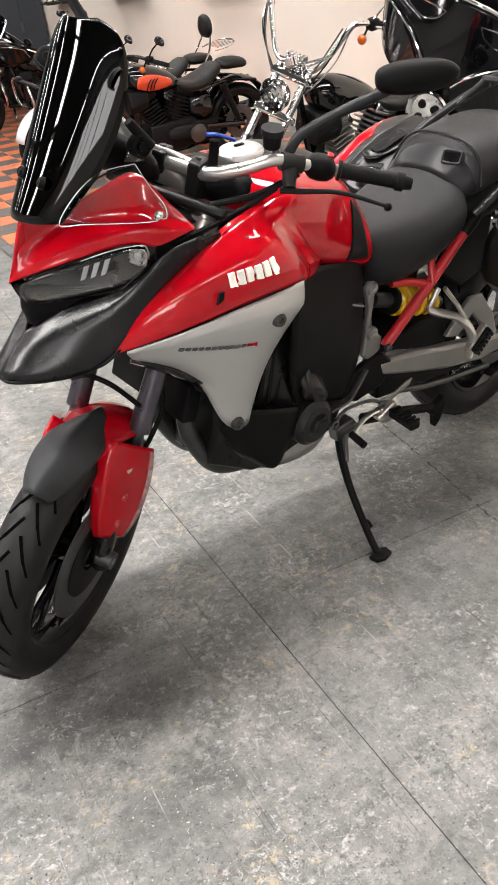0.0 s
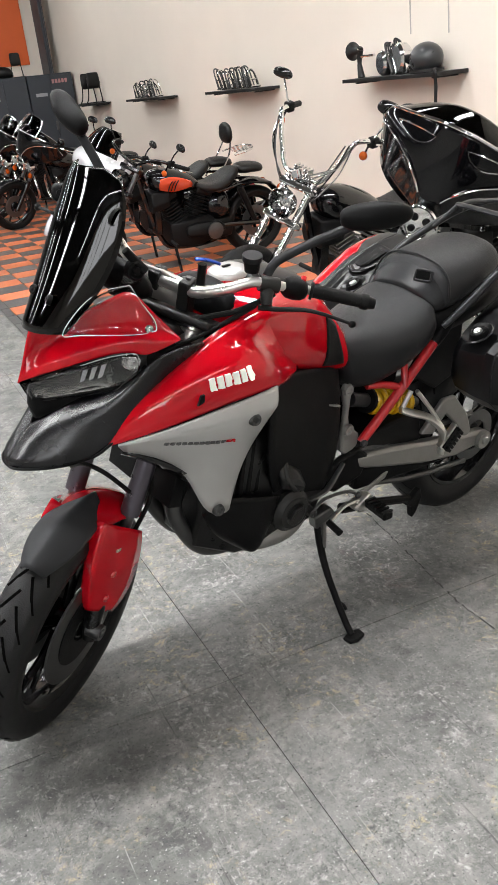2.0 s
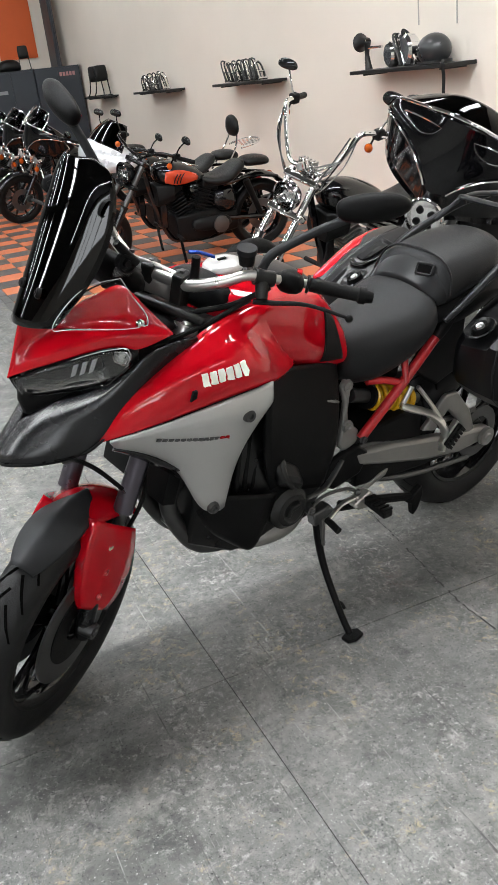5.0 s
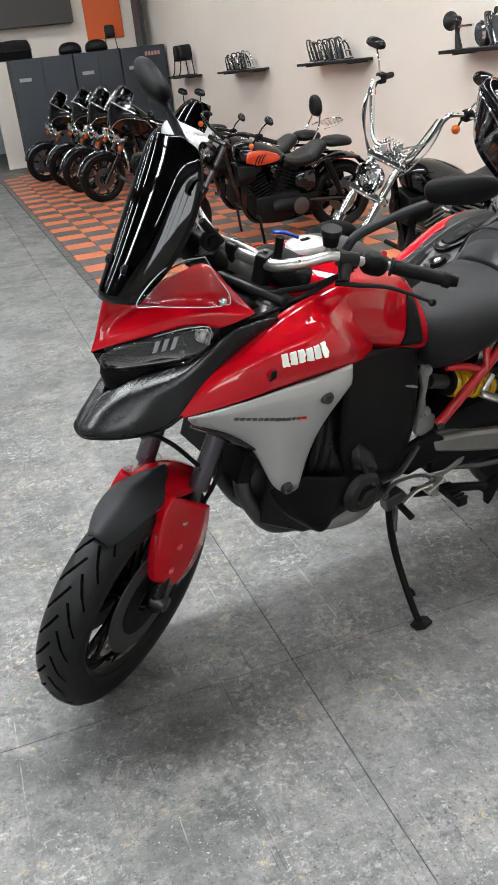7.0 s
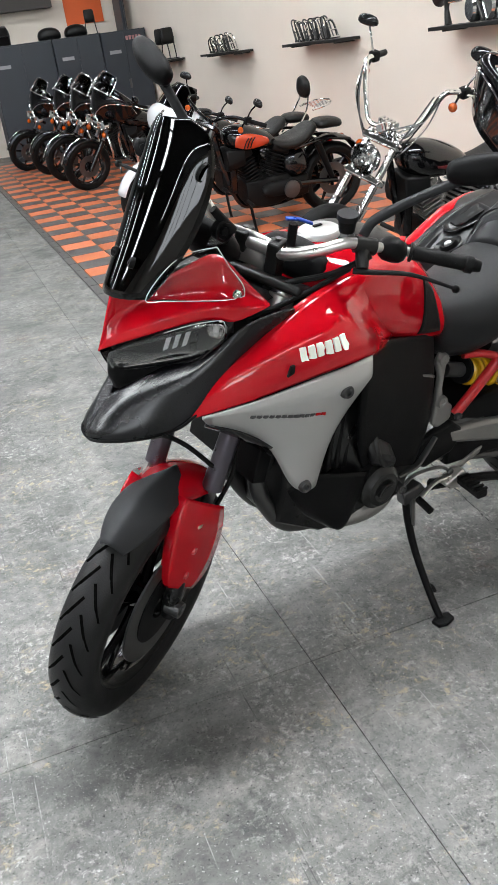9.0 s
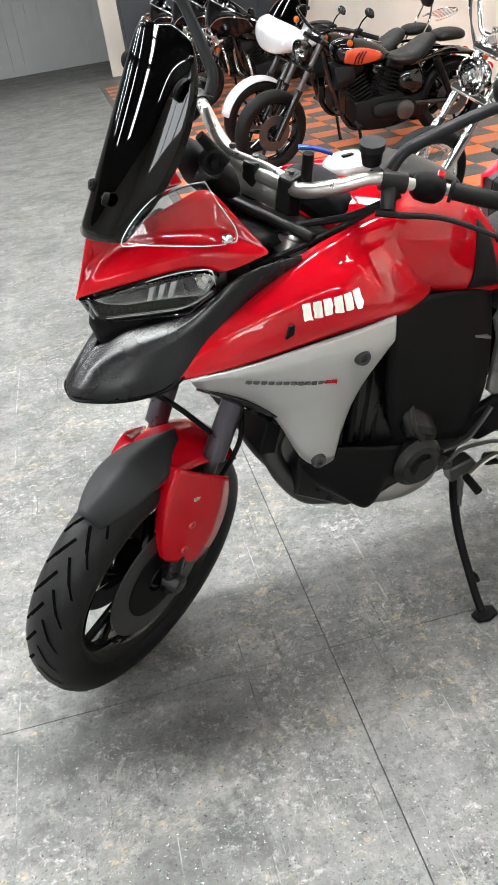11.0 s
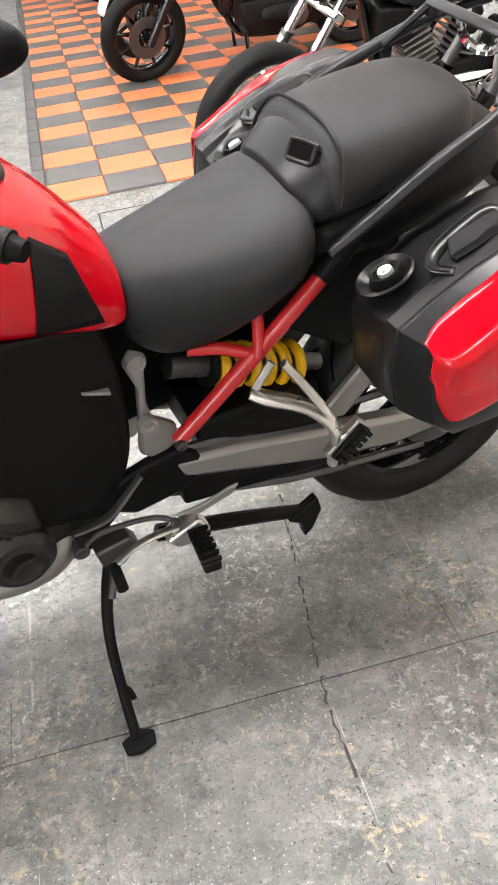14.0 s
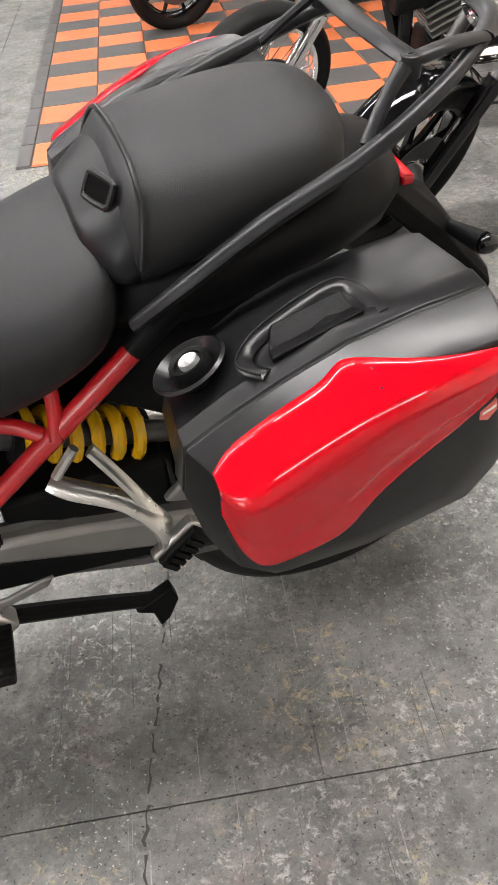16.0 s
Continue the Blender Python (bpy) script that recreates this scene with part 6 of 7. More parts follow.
# Panniers.
def pannier(s):
    """Shell, red lid panel, lock, carrying handle and badge; s is the side."""
    edge = [(1.507, 0.835), (1.56, 0.868), (1.62, 0.9), (1.69, 0.932), (1.77, 0.948), (1.846, 0.954), (1.886, 0.9), (1.896, 0.785), (1.88, 0.72), (1.85, 0.676), (1.69, 0.64), (1.56, 0.642), (1.512, 0.685), (1.497, 0.77)]
    top = [(1.488, 0.842), (1.548, 0.876), (1.61, 0.905), (1.685, 0.934), (1.77, 0.951), (1.855, 0.96), (1.9, 0.89), (1.905, 0.785), (1.888, 0.715), (1.855, 0.668), (1.69, 0.628), (1.555, 0.63), (1.5, 0.68), (1.48, 0.77)]
    cx, cz = 1.69, 0.79

    def inset(o, f):
        return [(cx + (x - cx) * f, cz + (z - cz) * f) for x, z in o]
    def lowered(o, k):
        return [(x + (0.012 * k if x < 1.5 else 0), z - k * (0.034 if x < 1.5 else 0.02 if x < 1.6 else 0.012) if z > 0.84 else z) for x, z in o]
    body = part("pannier", stack([(s * 0.19, inset(lowered(top, 1.2), 0.86)), (s * 0.225, inset(lowered(top, 1.0), 0.97)), (s * 0.3, lowered(top, 0.6)), (s * 0.326, lowered(top, 0.35)), (s * 0.334, top), (s * 0.362, top), (s * 0.364, inset(top, 0.985)), (s * 0.367, inset(top, 0.985)), (s * 0.369, top), (s * 0.412, edge), (s * 0.438, inset(edge, 0.945)), (s * 0.45, inset(edge, 0.84)), (s * 0.456, inset(edge, 0.6)), (s * 0.457, inset(edge, 0.3))]), CASE, bike, "black hard pannier with a red lid panel", bevel=0.0035, angle=32)

    def skin(x, z):
        """How far out the lid's face lies at (x, z)."""
        best = 0.0
        for k in range(len(edge)):
            (x0, z0), (x1, z1) = edge[k], edge[(k + 1) % len(edge)]
            nx, nz = z0 - z1, x1 - x0
            best = max(best, (nx * (x - cx) + nz * (z - cz)) / (nx * (x0 - cx) + nz * (z0 - cz)))
        return float(np.interp(best, [0.3, 0.6, 0.84, 0.945, 1.0, 1.08], [0.457, 0.456, 0.45, 0.438, 0.412, 0.37]))
    f = s < 0
    cols = []
    for x, hi, lo in ((1.506, 0.838, 0.79), (1.516, 0.846, 0.745), (1.53, 0.857, 0.71), (1.548, 0.868, 0.688), (1.58, 0.886, 0.696), (1.615, 0.904, 0.707), (1.645, 0.918, 0.717), (1.662, 0.929, 0.735), (1.68, 0.935, 0.768), (1.73, 0.939, 0.815), (1.78, 0.942, 0.848), (1.825, 0.943, 0.884), (1.842, 0.938, 0.9)):
        col = []
        for q in (0.0, 0.05, 0.13, 0.24, 0.42, 0.62, 0.7, 0.86, 0.95, 1.0):
            z = hi + (lo - hi) * q
            col.append((x, skin(x, z) + float(np.interp(q, [0, 0.05, 0.13, 0.24, 0.42, 0.62, 0.7, 0.95, 1], [0.007, 0.013, 0.016, 0.019, 0.015, 0.012, 0.008, 0.009, 0.002])), z))
        cols.append(col)
    part("lid_panel", sheet(cols, f, (3, 5), 0.75), RED, body, "red glossy lid panel", solid=0.006, subsurf=2)
    dish = part("lock_dish", ringed([(0.05, 0.002), (0.046, 0.005), (0.04, 0.0), (0.03, -0.008)], 28, Matrix.Translation((1.53, s * 0.264, 0.868)) @ pose(0, 0, 0, 78, -24, 0)), CASE, body, "round moulded dish round the lock")
    part("lock", ringed([(0, 0.0), (0.018, 0), (0.019, 0.004), (0.025, 0.006), (0.028, -0.002), (0.029, -0.02)], 24, Matrix.Translation((1.53, s * 0.264, 0.872)) @ pose(0, 0, 0, 78, -24, 0)), BLACK, dish, "round pannier lock")
    part("lock_barrel", ringed([(0, 0.003), (0.004, 0.003), (0.005, 0.001), (0.0125, 0.004), (0.014, -0.005)], 20, Matrix.Translation((1.53, s * 0.264, 0.875)) @ pose(0, 0, 0, 78, -24, 0)), SILVER, dish)
    grip = [(1.598, 0.346, 0.906), (1.582, 0.322, 0.902), (1.588, 0.3, 0.902), (1.612, 0.286, 0.91), (1.68, 0.27, 0.93), (1.715, 0.268, 0.938), (1.732, 0.29, 0.942), (1.736, 0.346, 0.948)]
    part("handle", tubed([(x, s * y, z - 0.007) for x, y, z in grip], 0.0105, 8, 5, flat=0.42), CASE, body, "folded black carrying handle")
    part("handle_line", tubed([(x + (-0.009 if k < 3 else 0.0 if k < 5 else 0.008), s * (y - (0.011 if 2 < k < 6 else 0)), z - 0.004) for k, (x, y, z) in enumerate(grip)], 0.0016, 6, 5), RUBBER, body)
    part("handle_well", stack([(s * 0.287, [(1.625, 0.91), (1.712, 0.935), (1.712, 0.941), (1.625, 0.918)]), (s * 0.315, [(1.612, 0.898), (1.716, 0.932), (1.716, 0.936), (1.612, 0.904)]), (s * 0.336, [(1.608, 0.9), (1.72, 0.938), (1.72, 0.946), (1.608, 0.912)])]), BLACK, body, "shallow handle recess", bevel=0.003)
    part("badge", slab([(1.81, 0.858), (1.83, 0.872), (1.834, 0.854), (1.824, 0.84), (1.812, 0.844)], s * 0.43, s * 0.456), mat("red and white badge", (0.55, 0.12, 0.1), 0.3) if s < 0 else bpy.data.materials["red and white badge"], body, "small shield badge", smooth=False, bevel=0.001)
    part("badge_bar", slab([(1.814, 0.852), (1.83, 0.86), (1.83, 0.864), (1.814, 0.856)], s * 0.4561, s * 0.457), WHITE_LETTER, body, smooth=False)


for s in (-1, 1):
    pannier(s)


# ---- the other motorcycles ----
FAIRING_BLACK = mat("deep black fairing paint", (0.0025, 0.0025, 0.003), 0.06, 0, 0.2, 5, rough_vary=0.02, spec=0.35)
CRUISER_BLACK = mat("black wrinkle engine coating", (0.0045, 0.0045, 0.0047), 0.5, 0.0, 0.3, 20, bump=0.3, bump_scale=400, spec=0.16)
SPOKE_STEEL = mat("polished spokes", (0.6, 0.6, 0.6), 0.15, 1.0, 0.1, 30)


def cruiser(label, matrix, group="parked cruisers", steer=18, ape=False, chrome_fork=False, spoked=False, r=0.33, tank_paint=None, fender=None, fairing="", bags=False, sissy=False, cowl=None, stretch=0.0, low_bar=True, mirrors=True, panel=None, shield=False):
    """A heavy V-twin motorcycle that faces -x, front axle over its origin."""
    ob = thing("motorcycle", label, "motorcycle", matrix, group)
    head = Vector((0.46, 0, 0.9))
    st = Matrix.Translation(head) @ Matrix.Rotation(radians(steer), 4, Vector((math.sin(radians(30)), 0, math.cos(radians(30))))) @ Matrix.Translation(-head)
    wb = 1.62 + stretch
    metal = CHROME if chrome_fork else GLOSS_BLACK

    def P(name, bm, material, label="", turn=False, **k):
        parent = k.pop("parent", ob)
        return part(name, moved(bm, st) if turn else bm, material, parent, label, **k)

    F, R = Vector((0, 0, r)), Vector((wb, 0, 0.32))
    # wheels
    for c, rr, w, turn, nm in ((F, r, 0.11 if spoked else 0.13, True, "front_wheel"), (R, 0.32, 0.16, False, "rear_wheel")):
        rim = rr - (0.075 if spoked else 0.09)
        wh = P(nm, ringed([(rim - 0.012, -0.035), (rim + 0.004, -0.04), (rim - 0.006, -0.03), (rim - 0.016, 0), (rim - 0.006, 0.03), (rim + 0.004, 0.04), (rim - 0.012, 0.035), (rim - 0.024, 0), (rim - 0.012, -0.035)], 40, Matrix.Translation(c)), CHROME if spoked else GLOSS_BLACK, "chrome laced wheel" if spoked else "black cast wheel", turn)
        P("tyre", ringed(tyre_profile(rr, w, rim), 44, Matrix.Translation(c)), RUBBER, "black tyre", turn, parent=wh)
        bm = bmesh.new()
        if spoked:
            for k in range(28):
                a = 2 * math.pi * k / 28
                b = a + (0.35 if k % 2 else -0.35)
                y = 0.03 if k % 4 < 2 else -0.03
                tube(bm, [(0.03 * math.cos(b), y, 0.03 * math.sin(b)), ((rim - 0.01) * math.cos(a), 0, (rim - 0.01) * math.sin(a))], 0.0022, 5, 1)
        else:
            for k in range(9):
                a = 2 * math.pi * k / 9
                tube(bm, [(0.03 * math.cos(a), 0, 0.03 * math.sin(a)), ((rim - 0.01) * math.cos(a + 0.1), 0, (rim - 0.01) * math.sin(a + 0.1))], [0.02, 0.011], 6, 1)
        P("spokes", moved(bm, Matrix.Translation(c)), SPOKE_STEEL if spoked else GLOSS_BLACK, "", turn, parent=wh)
        P("hub", ringed([(0, -0.07), (0.035, -0.07), (0.042, -0.05), (0.042, 0.05), (0.035, 0.07), (0, 0.07)], 16, Matrix.Translation(c)), metal, "", turn, parent=wh)
        P("brake_disc", ringed([(0.07, -0.06), (0.145, -0.06), (0.145, -0.055), (0.07, -0.055), (0.07, -0.06)], 32, Matrix.Translation(c)), STEEL, "", turn, parent=wh)
    # fork
    for s in (-1, 1):
        lo, hi = Vector((0.02, s * 0.1, r)), Vector((0.46, s * 0.1, 1.0))
        P("fork_tube", tubed([lo + (hi - lo) * 0.42, hi], 0.022, 12), CHROME if chrome_fork else STEEL, "", True)
        P("fork_slider", tubed([lo - (hi - lo) * 0.06, lo + (hi - lo) * 0.2, lo + (hi - lo) * 0.42, lo + (hi - lo) * 0.46], [0.03, 0.03, 0.031, 0.035], 12, 2), metal, "", True)
    for q in (0.0, 0.27):
        c = Vector((0.44, 0, 0.96)) + Vector((-0.44, 0, -0.67)) * q
        P("fork_yoke", moved(boxed(-0.035, 0.035, -0.135, 0.135, -0.022, 0.022), Matrix.Translation(c) @ pose(0, 0, 0, 0, 33)), metal, "", True, bevel=0.012)
    if fender is not None:
        rows = []
        a0, a1 = (35, 165)
        for k in range(11):
            a = radians(a0 + (a1 - a0) * k / 10)
            rows.append([((r + 0.035 - 0.03 * q * q) * math.cos(a), 0.075 * q, r + (r + 0.035 - 0.03 * q * q) * math.sin(a)) for q in (-1, -0.6, 0, 0.6, 1)])
        P("front_fender", sheet(rows), fender, "front mudguard", True, solid=0.004, subsurf=1)
    # headlamp
    if fairing != "batwing":
        hl = Vector((0.3, 0, 0.89))
        lampo = P("headlamp", ringed([(0, 0.09), (0.05, 0.085), (0.085, 0.04), (0.092, 0.0), (0.096, -0.012), (0.09, -0.02), (0.084, -0.012)], 28, Matrix.Translation(hl) @ pose(0, 0, 0, 0, 0, -90)), CHROME if chrome_fork else GLOSS_BLACK, "round headlamp", True)
        P("reflector", ringed([(0, 0.05), (0.03, 0.045), (0.06, 0.025), (0.084, -0.008)], 28, Matrix.Translation(hl) @ pose(0, 0, 0, 0, 0, -90)), LENS, "", True, parent=lampo)
        P("bulb_shield", ringed([(0, -0.004), (0.016, 0.0), (0.022, 0.012), (0.01, 0.03)], 16, Matrix.Translation(hl) @ pose(0, 0, 0, 0, 0, -90)), CHROME, "", True, parent=lampo)
        P("lens", ringed([(0, -0.026), (0.04, -0.023), (0.07, -0.017), (0.086, -0.008)], 28, Matrix.Translation(hl) @ pose(0, 0, 0, 0, 0, -90)), CLEAR, "", True, parent=lampo)
    # tank, frame, engine
    P("tank", loft([(0.56, [(-0.05, 0.78), (-0.07, 0.84), (-0.05, 0.9), (0, 0.91)]), (0.66, [(-0.12, 0.7), (-0.163, 0.8), (-0.125, 0.905), (0, 0.945)]), (0.8, [(-0.13, 0.69), (-0.172, 0.78), (-0.13, 0.895), (0, 0.935)]), (0.98, [(-0.1, 0.69), (-0.125, 0.75), (-0.09, 0.825), (0, 0.85)]), (1.08, [(-0.04, 0.71), (-0.05, 0.73), (-0.03, 0.75), (0, 0.755)])]), tank_paint or GLOSS_BLACK, "teardrop fuel tank", subsurf=2)
    if panel is not None:
        for s in (-1, 1):
            P("tank_panel", sheet([[(0.635, 0.128, 0.765), (0.625, 0.145, 0.8), (0.65, 0.135, 0.855)], [(0.72, 0.155, 0.735), (0.72, 0.171, 0.8), (0.72, 0.145, 0.87)], [(0.82, 0.152, 0.735), (0.82, 0.166, 0.79), (0.82, 0.138, 0.855)], [(0.95, 0.115, 0.745), (0.97, 0.122, 0.77), (0.95, 0.108, 0.8)]], s < 0), panel, "orange tank panel", solid=0.004, subsurf=2)
            for k in range(3):
                P("panel_stripe", tubed([(0.7 + 0.03 * k, s * 0.168, 0.75), (0.72 + 0.03 * k, s * 0.173, 0.8), (0.75 + 0.03 * k, s * 0.166, 0.83)], 0.005, 6), BLACK)
    P("tank_console", loft([(0.68, [(-0.03, 0.905), (-0.035, 0.92), (0, 0.935)]), (0.8, [(-0.04, 0.885), (-0.045, 0.9), (0, 0.92)]), (0.98, [(-0.02, 0.805), (-0.025, 0.82), (0, 0.832)])]), GLOSS_BLACK, subsurf=1)
    P("frame", tubed([(0.5, 0, 0.86), (0.56, 0, 0.6), (0.66, 0, 0.3), (0.8, 0, 0.2), (1.2, 0, 0.2), (1.35, 0, 0.4), (1.2, 0, 0.68)], 0.024, 8, 4), GLOSS_BLACK)
    P("crankcase", loft([(0.72, [(-0.1, 0.24), (-0.13, 0.32), (-0.1, 0.44), (0, 0.46)]), (0.86, [(-0.13, 0.21), (-0.16, 0.32), (-0.13, 0.45), (0, 0.48)]), (1.02, [(-0.13, 0.21), (-0.16, 0.34), (-0.13, 0.46), (0, 0.48)]), (1.16, [(-0.1, 0.25), (-0.13, 0.36), (-0.1, 0.46), (0, 0.48)])]), CRUISER_BLACK, "black crankcase", bevel=0.012)
    for lean_deg, x in ((-22, 0.82), (22, 0.99)):
        m = Matrix.Translation((x, 0, 0.44)) @ pose(0, 0, 0, 0, lean_deg, 0)
        for k in range(7):
            P("cooling_fin", moved(boxed(-0.075, 0.075, -0.1, 0.1, 0.01 + 0.03 * k, 0.022 + 0.03 * k), m), CASTING if chrome_fork else CRUISER_BLACK, "", smooth=False, bevel=0.003)
        P("cylinder", moved(tubed([(0, 0, 0), (0, 0, 0.22)], 0.062, 14), m), CRUISER_BLACK)
        P("rocker_box", moved(boxed(-0.085, 0.085, -0.105, 0.105, 0.22, 0.3), m), CHROME if chrome_fork else CRUISER_BLACK, "", bevel=0.02)
        P("pushrod", moved(tubed([(0.02, 0.12, -0.02), (0.02, 0.11, 0.24)], 0.012, 8), m), CHROME)
    P("primary_cover", loft([(0.84, [(-0.17, 0.3), (-0.2, 0.34), (-0.17, 0.4), (-0.12, 0.4)]), (0.9, [(-0.17, 0.25), (-0.215, 0.33), (-0.17, 0.43), (-0.12, 0.43)]), (1.15, [(-0.17, 0.25), (-0.215, 0.33), (-0.17, 0.43), (-0.12, 0.43)]), (1.25, [(-0.17, 0.29), (-0.2, 0.33), (-0.17, 0.39), (-0.12, 0.39)])], mirror=False), metal if chrome_fork else CRUISER_BLACK, "primary cover", subsurf=1)
    P("derby_cover", ringed([(0, -0.01), (0.05, -0.012), (0.06, -0.006), (0.075, -0.004), (0.078, 0.01)], 26, Matrix.Translation((1.12, -0.212, 0.34))), CHROME if chrome_fork else STEEL)
    P("air_cleaner", ringed([(0, 0.05), (0.06, 0.05), (0.09, 0.03), (0.095, -0.02), (0, -0.02)], 24, Matrix.Translation((0.9, 0.17, 0.62))), metal)
    for k in range(2):
        P("exhaust", tubed([(0.78 + 0.22 * k, 0.13, 0.6), (0.72 + 0.25 * k, 0.19, 0.5), (0.82 + 0.2 * k, 0.21, 0.28 + 0.08 * k), (1.3, 0.22, 0.26 + 0.09 * k), (1.95, 0.22, 0.28 + 0.1 * k)], [0.024, 0.024, 0.026, 0.036, 0.04], 12), CHROME if chrome_fork or bags else GLOSS_BLACK, "exhaust pipe")
    P("oil_tank", loft([(1.08, [(-0.1, 0.44), (-0.14, 0.5), (-0.13, 0.62), (0, 0.66)]), (1.2, [(-0.14, 0.38), (-0.18, 0.48), (-0.16, 0.64), (0, 0.68)]), (1.38, [(-0.12, 0.4), (-0.15, 0.5), (-0.13, 0.64), (0, 0.68)])]), GLOSS_BLACK, "black oil tank and side cover", subsurf=1)
    P("gearbox", loft([(1.1, [(-0.12, 0.22), (-0.15, 0.3), (-0.12, 0.42), (0, 0.44)]), (1.34, [(-0.1, 0.24), (-0.13, 0.32), (-0.1, 0.42), (0, 0.44)])]), CRUISER_BLACK, bevel=0.012)
    P("coil_cover", loft([(0.56, [(-0.1, 0.56), (-0.13, 0.62), (-0.1, 0.74), (0, 0.76)]), (0.72, [(-0.13, 0.6), (-0.15, 0.66), (-0.13, 0.74), (0, 0.76)])]), CRUISER_BLACK, bevel=0.012)
    P("downtube_cover", boxed(0.6, 0.66, -0.06, 0.06, 0.35, 0.62), GLOSS_BLACK, "", bevel=0.01)
    # seat, rear
    P("seat", loft([(0.98, [(-0.07, 0.7), (-0.09, 0.75), (-0.07, 0.78), (0, 0.79)]), (1.12, [(-0.15, 0.64), (-0.18, 0.7), (-0.14, 0.73), (0, 0.72)]), (1.28, [(-0.16, 0.65), (-0.19, 0.72), (-0.15, 0.76), (0, 0.75)]), (1.38, [(-0.13, 0.72), (-0.15, 0.8), (-0.11, 0.84), (0, 0.84)]), (1.46, [(-0.1, 0.76), (-0.12, 0.82), (-0.09, 0.85), (0, 0.855)])]) if not bags else loft([(1.0, [(-0.08, 0.62), (-0.1, 0.67), (-0.08, 0.7), (0, 0.71)]), (1.14, [(-0.17, 0.55), (-0.21, 0.61), (-0.16, 0.645), (0, 0.635)]), (1.32, [(-0.18, 0.56), (-0.22, 0.63), (-0.17, 0.67), (0, 0.66)]), (1.42, [(-0.16, 0.64), (-0.18, 0.72), (-0.14, 0.755), (0, 0.76)]), (1.5, [(-0.13, 0.68), (-0.15, 0.74), (-0.12, 0.77), (0, 0.775)])]), LEATHER, "black leather saddle", subsurf=2)
    P("pillion", loft([(1.44, [(-0.1, 0.76), (-0.12, 0.81), (-0.1, 0.85), (0, 0.86)]), (1.6, [(-0.11, 0.77), (-0.13, 0.82), (-0.11, 0.86), (0, 0.87)]), (1.74, [(-0.08, 0.75), (-0.1, 0.79), (-0.08, 0.83), (0, 0.84)])]) if not bags else loft([(1.46, [(-0.13, 0.69), (-0.16, 0.74), (-0.13, 0.785), (0, 0.79)]), (1.66, [(-0.15, 0.7), (-0.18, 0.76), (-0.15, 0.8), (0, 0.81)]), (1.86, [(-0.11, 0.68), (-0.13, 0.73), (-0.11, 0.77), (0, 0.78)])]), LEATHER, "black leather pillion pad", subsurf=2)
    rows = []
    for k in range(12):
        a = radians(-5 + 145 * k / 11)
        rows.append([(wb + (0.375 - 0.03 * q * q) * math.cos(a), 0.1 * q, 0.34 + (0.375 - 0.03 * q * q) * math.sin(a)) for q in (-1, -0.6, 0, 0.6, 1)])
    P("rear_fender", sheet(rows), tank_paint or GLOSS_BLACK, "rear mudguard", solid=0.004, subsurf=1)
    P("tail_lamp", ball(bmesh.new(), (wb + 0.36, 0, 0.5), (0.035, 0.06, 0.035)), TAIL_RED, "red tail lamp")
    for s in (-1, 1):
        P("swingarm", tubed([(1.18, s * 0.11, 0.36), (wb, s * 0.13, 0.32)], 0.024, 8), GLOSS_BLACK)
        P("shock", tubed([(wb - 0.06, s * 0.15, 0.36), (wb - 0.2, s * 0.15, 0.68)], [0.026, 0.032], 10), CHROME if chrome_fork else BLACK)
        P("fender_strut", tubed([(1.2, s * 0.12, 0.66), (1.5, s * 0.125, 0.7), (wb + 0.15, s * 0.12, 0.66)], 0.014, 8), metal)
        P("footpeg", tubed([(0.7, s * 0.16, 0.3), (0.68, s * 0.32, 0.3)], 0.016, 10), RUBBER)
        P("rear_signal", ball(bmesh.new(), (wb + 0.22, s * 0.17, 0.62), (0.035, 0.03, 0.032)), AMBER)
        if bags:
            P("saddlebag", loft([(1.3, [(s * 0.17, 0.42), (s * 0.36, 0.42), (s * 0.38, 0.6), (s * 0.35, 0.68), (s * 0.17, 0.68)]), (1.42, [(s * 0.17, 0.34), (s * 0.39, 0.34), (s * 0.41, 0.58), (s * 0.37, 0.7), (s * 0.17, 0.7)]), (1.9, [(s * 0.17, 0.34), (s * 0.38, 0.34), (s * 0.4, 0.55), (s * 0.36, 0.66), (s * 0.17, 0.66)]), (2.02, [(s * 0.17, 0.4), (s * 0.34, 0.4), (s * 0.35, 0.52), (s * 0.32, 0.6), (s * 0.17, 0.6)])], mirror=False), GLOSS_BLACK, "glossy black hard saddlebag", subsurf=1)
            P("bag_guard", tubed([(1.28, s * 0.2, 0.36), (1.26, s * 0.4, 0.38), (1.26, s * 0.4, 0.6), (1.3, s * 0.2, 0.62)], 0.016, 10), CHROME, "chrome saddlebag guard")
            P("engine_guard", tubed([(0.6, s * 0.06, 0.66), (0.58, s * 0.3, 0.6), (0.6, s * 0.38, 0.42), (0.62, s * 0.3, 0.28), (0.66, s * 0.06, 0.26)], 0.017, 10), CHROME, "chrome engine guard bar")
            P("floorboard", moved(boxed(-0.14, 0.14, -0.05, 0.05, -0.01, 0.01), Matrix.Translation((0.78, s * 0.27, 0.26))), RUBBER, "", bevel=0.006)
    P("side_stand", tubed([(0.74, -0.12, 0.26), (0.72, -0.22, 0.14), (0.71, -0.3, 0.03)], 0.014, 8), metal)
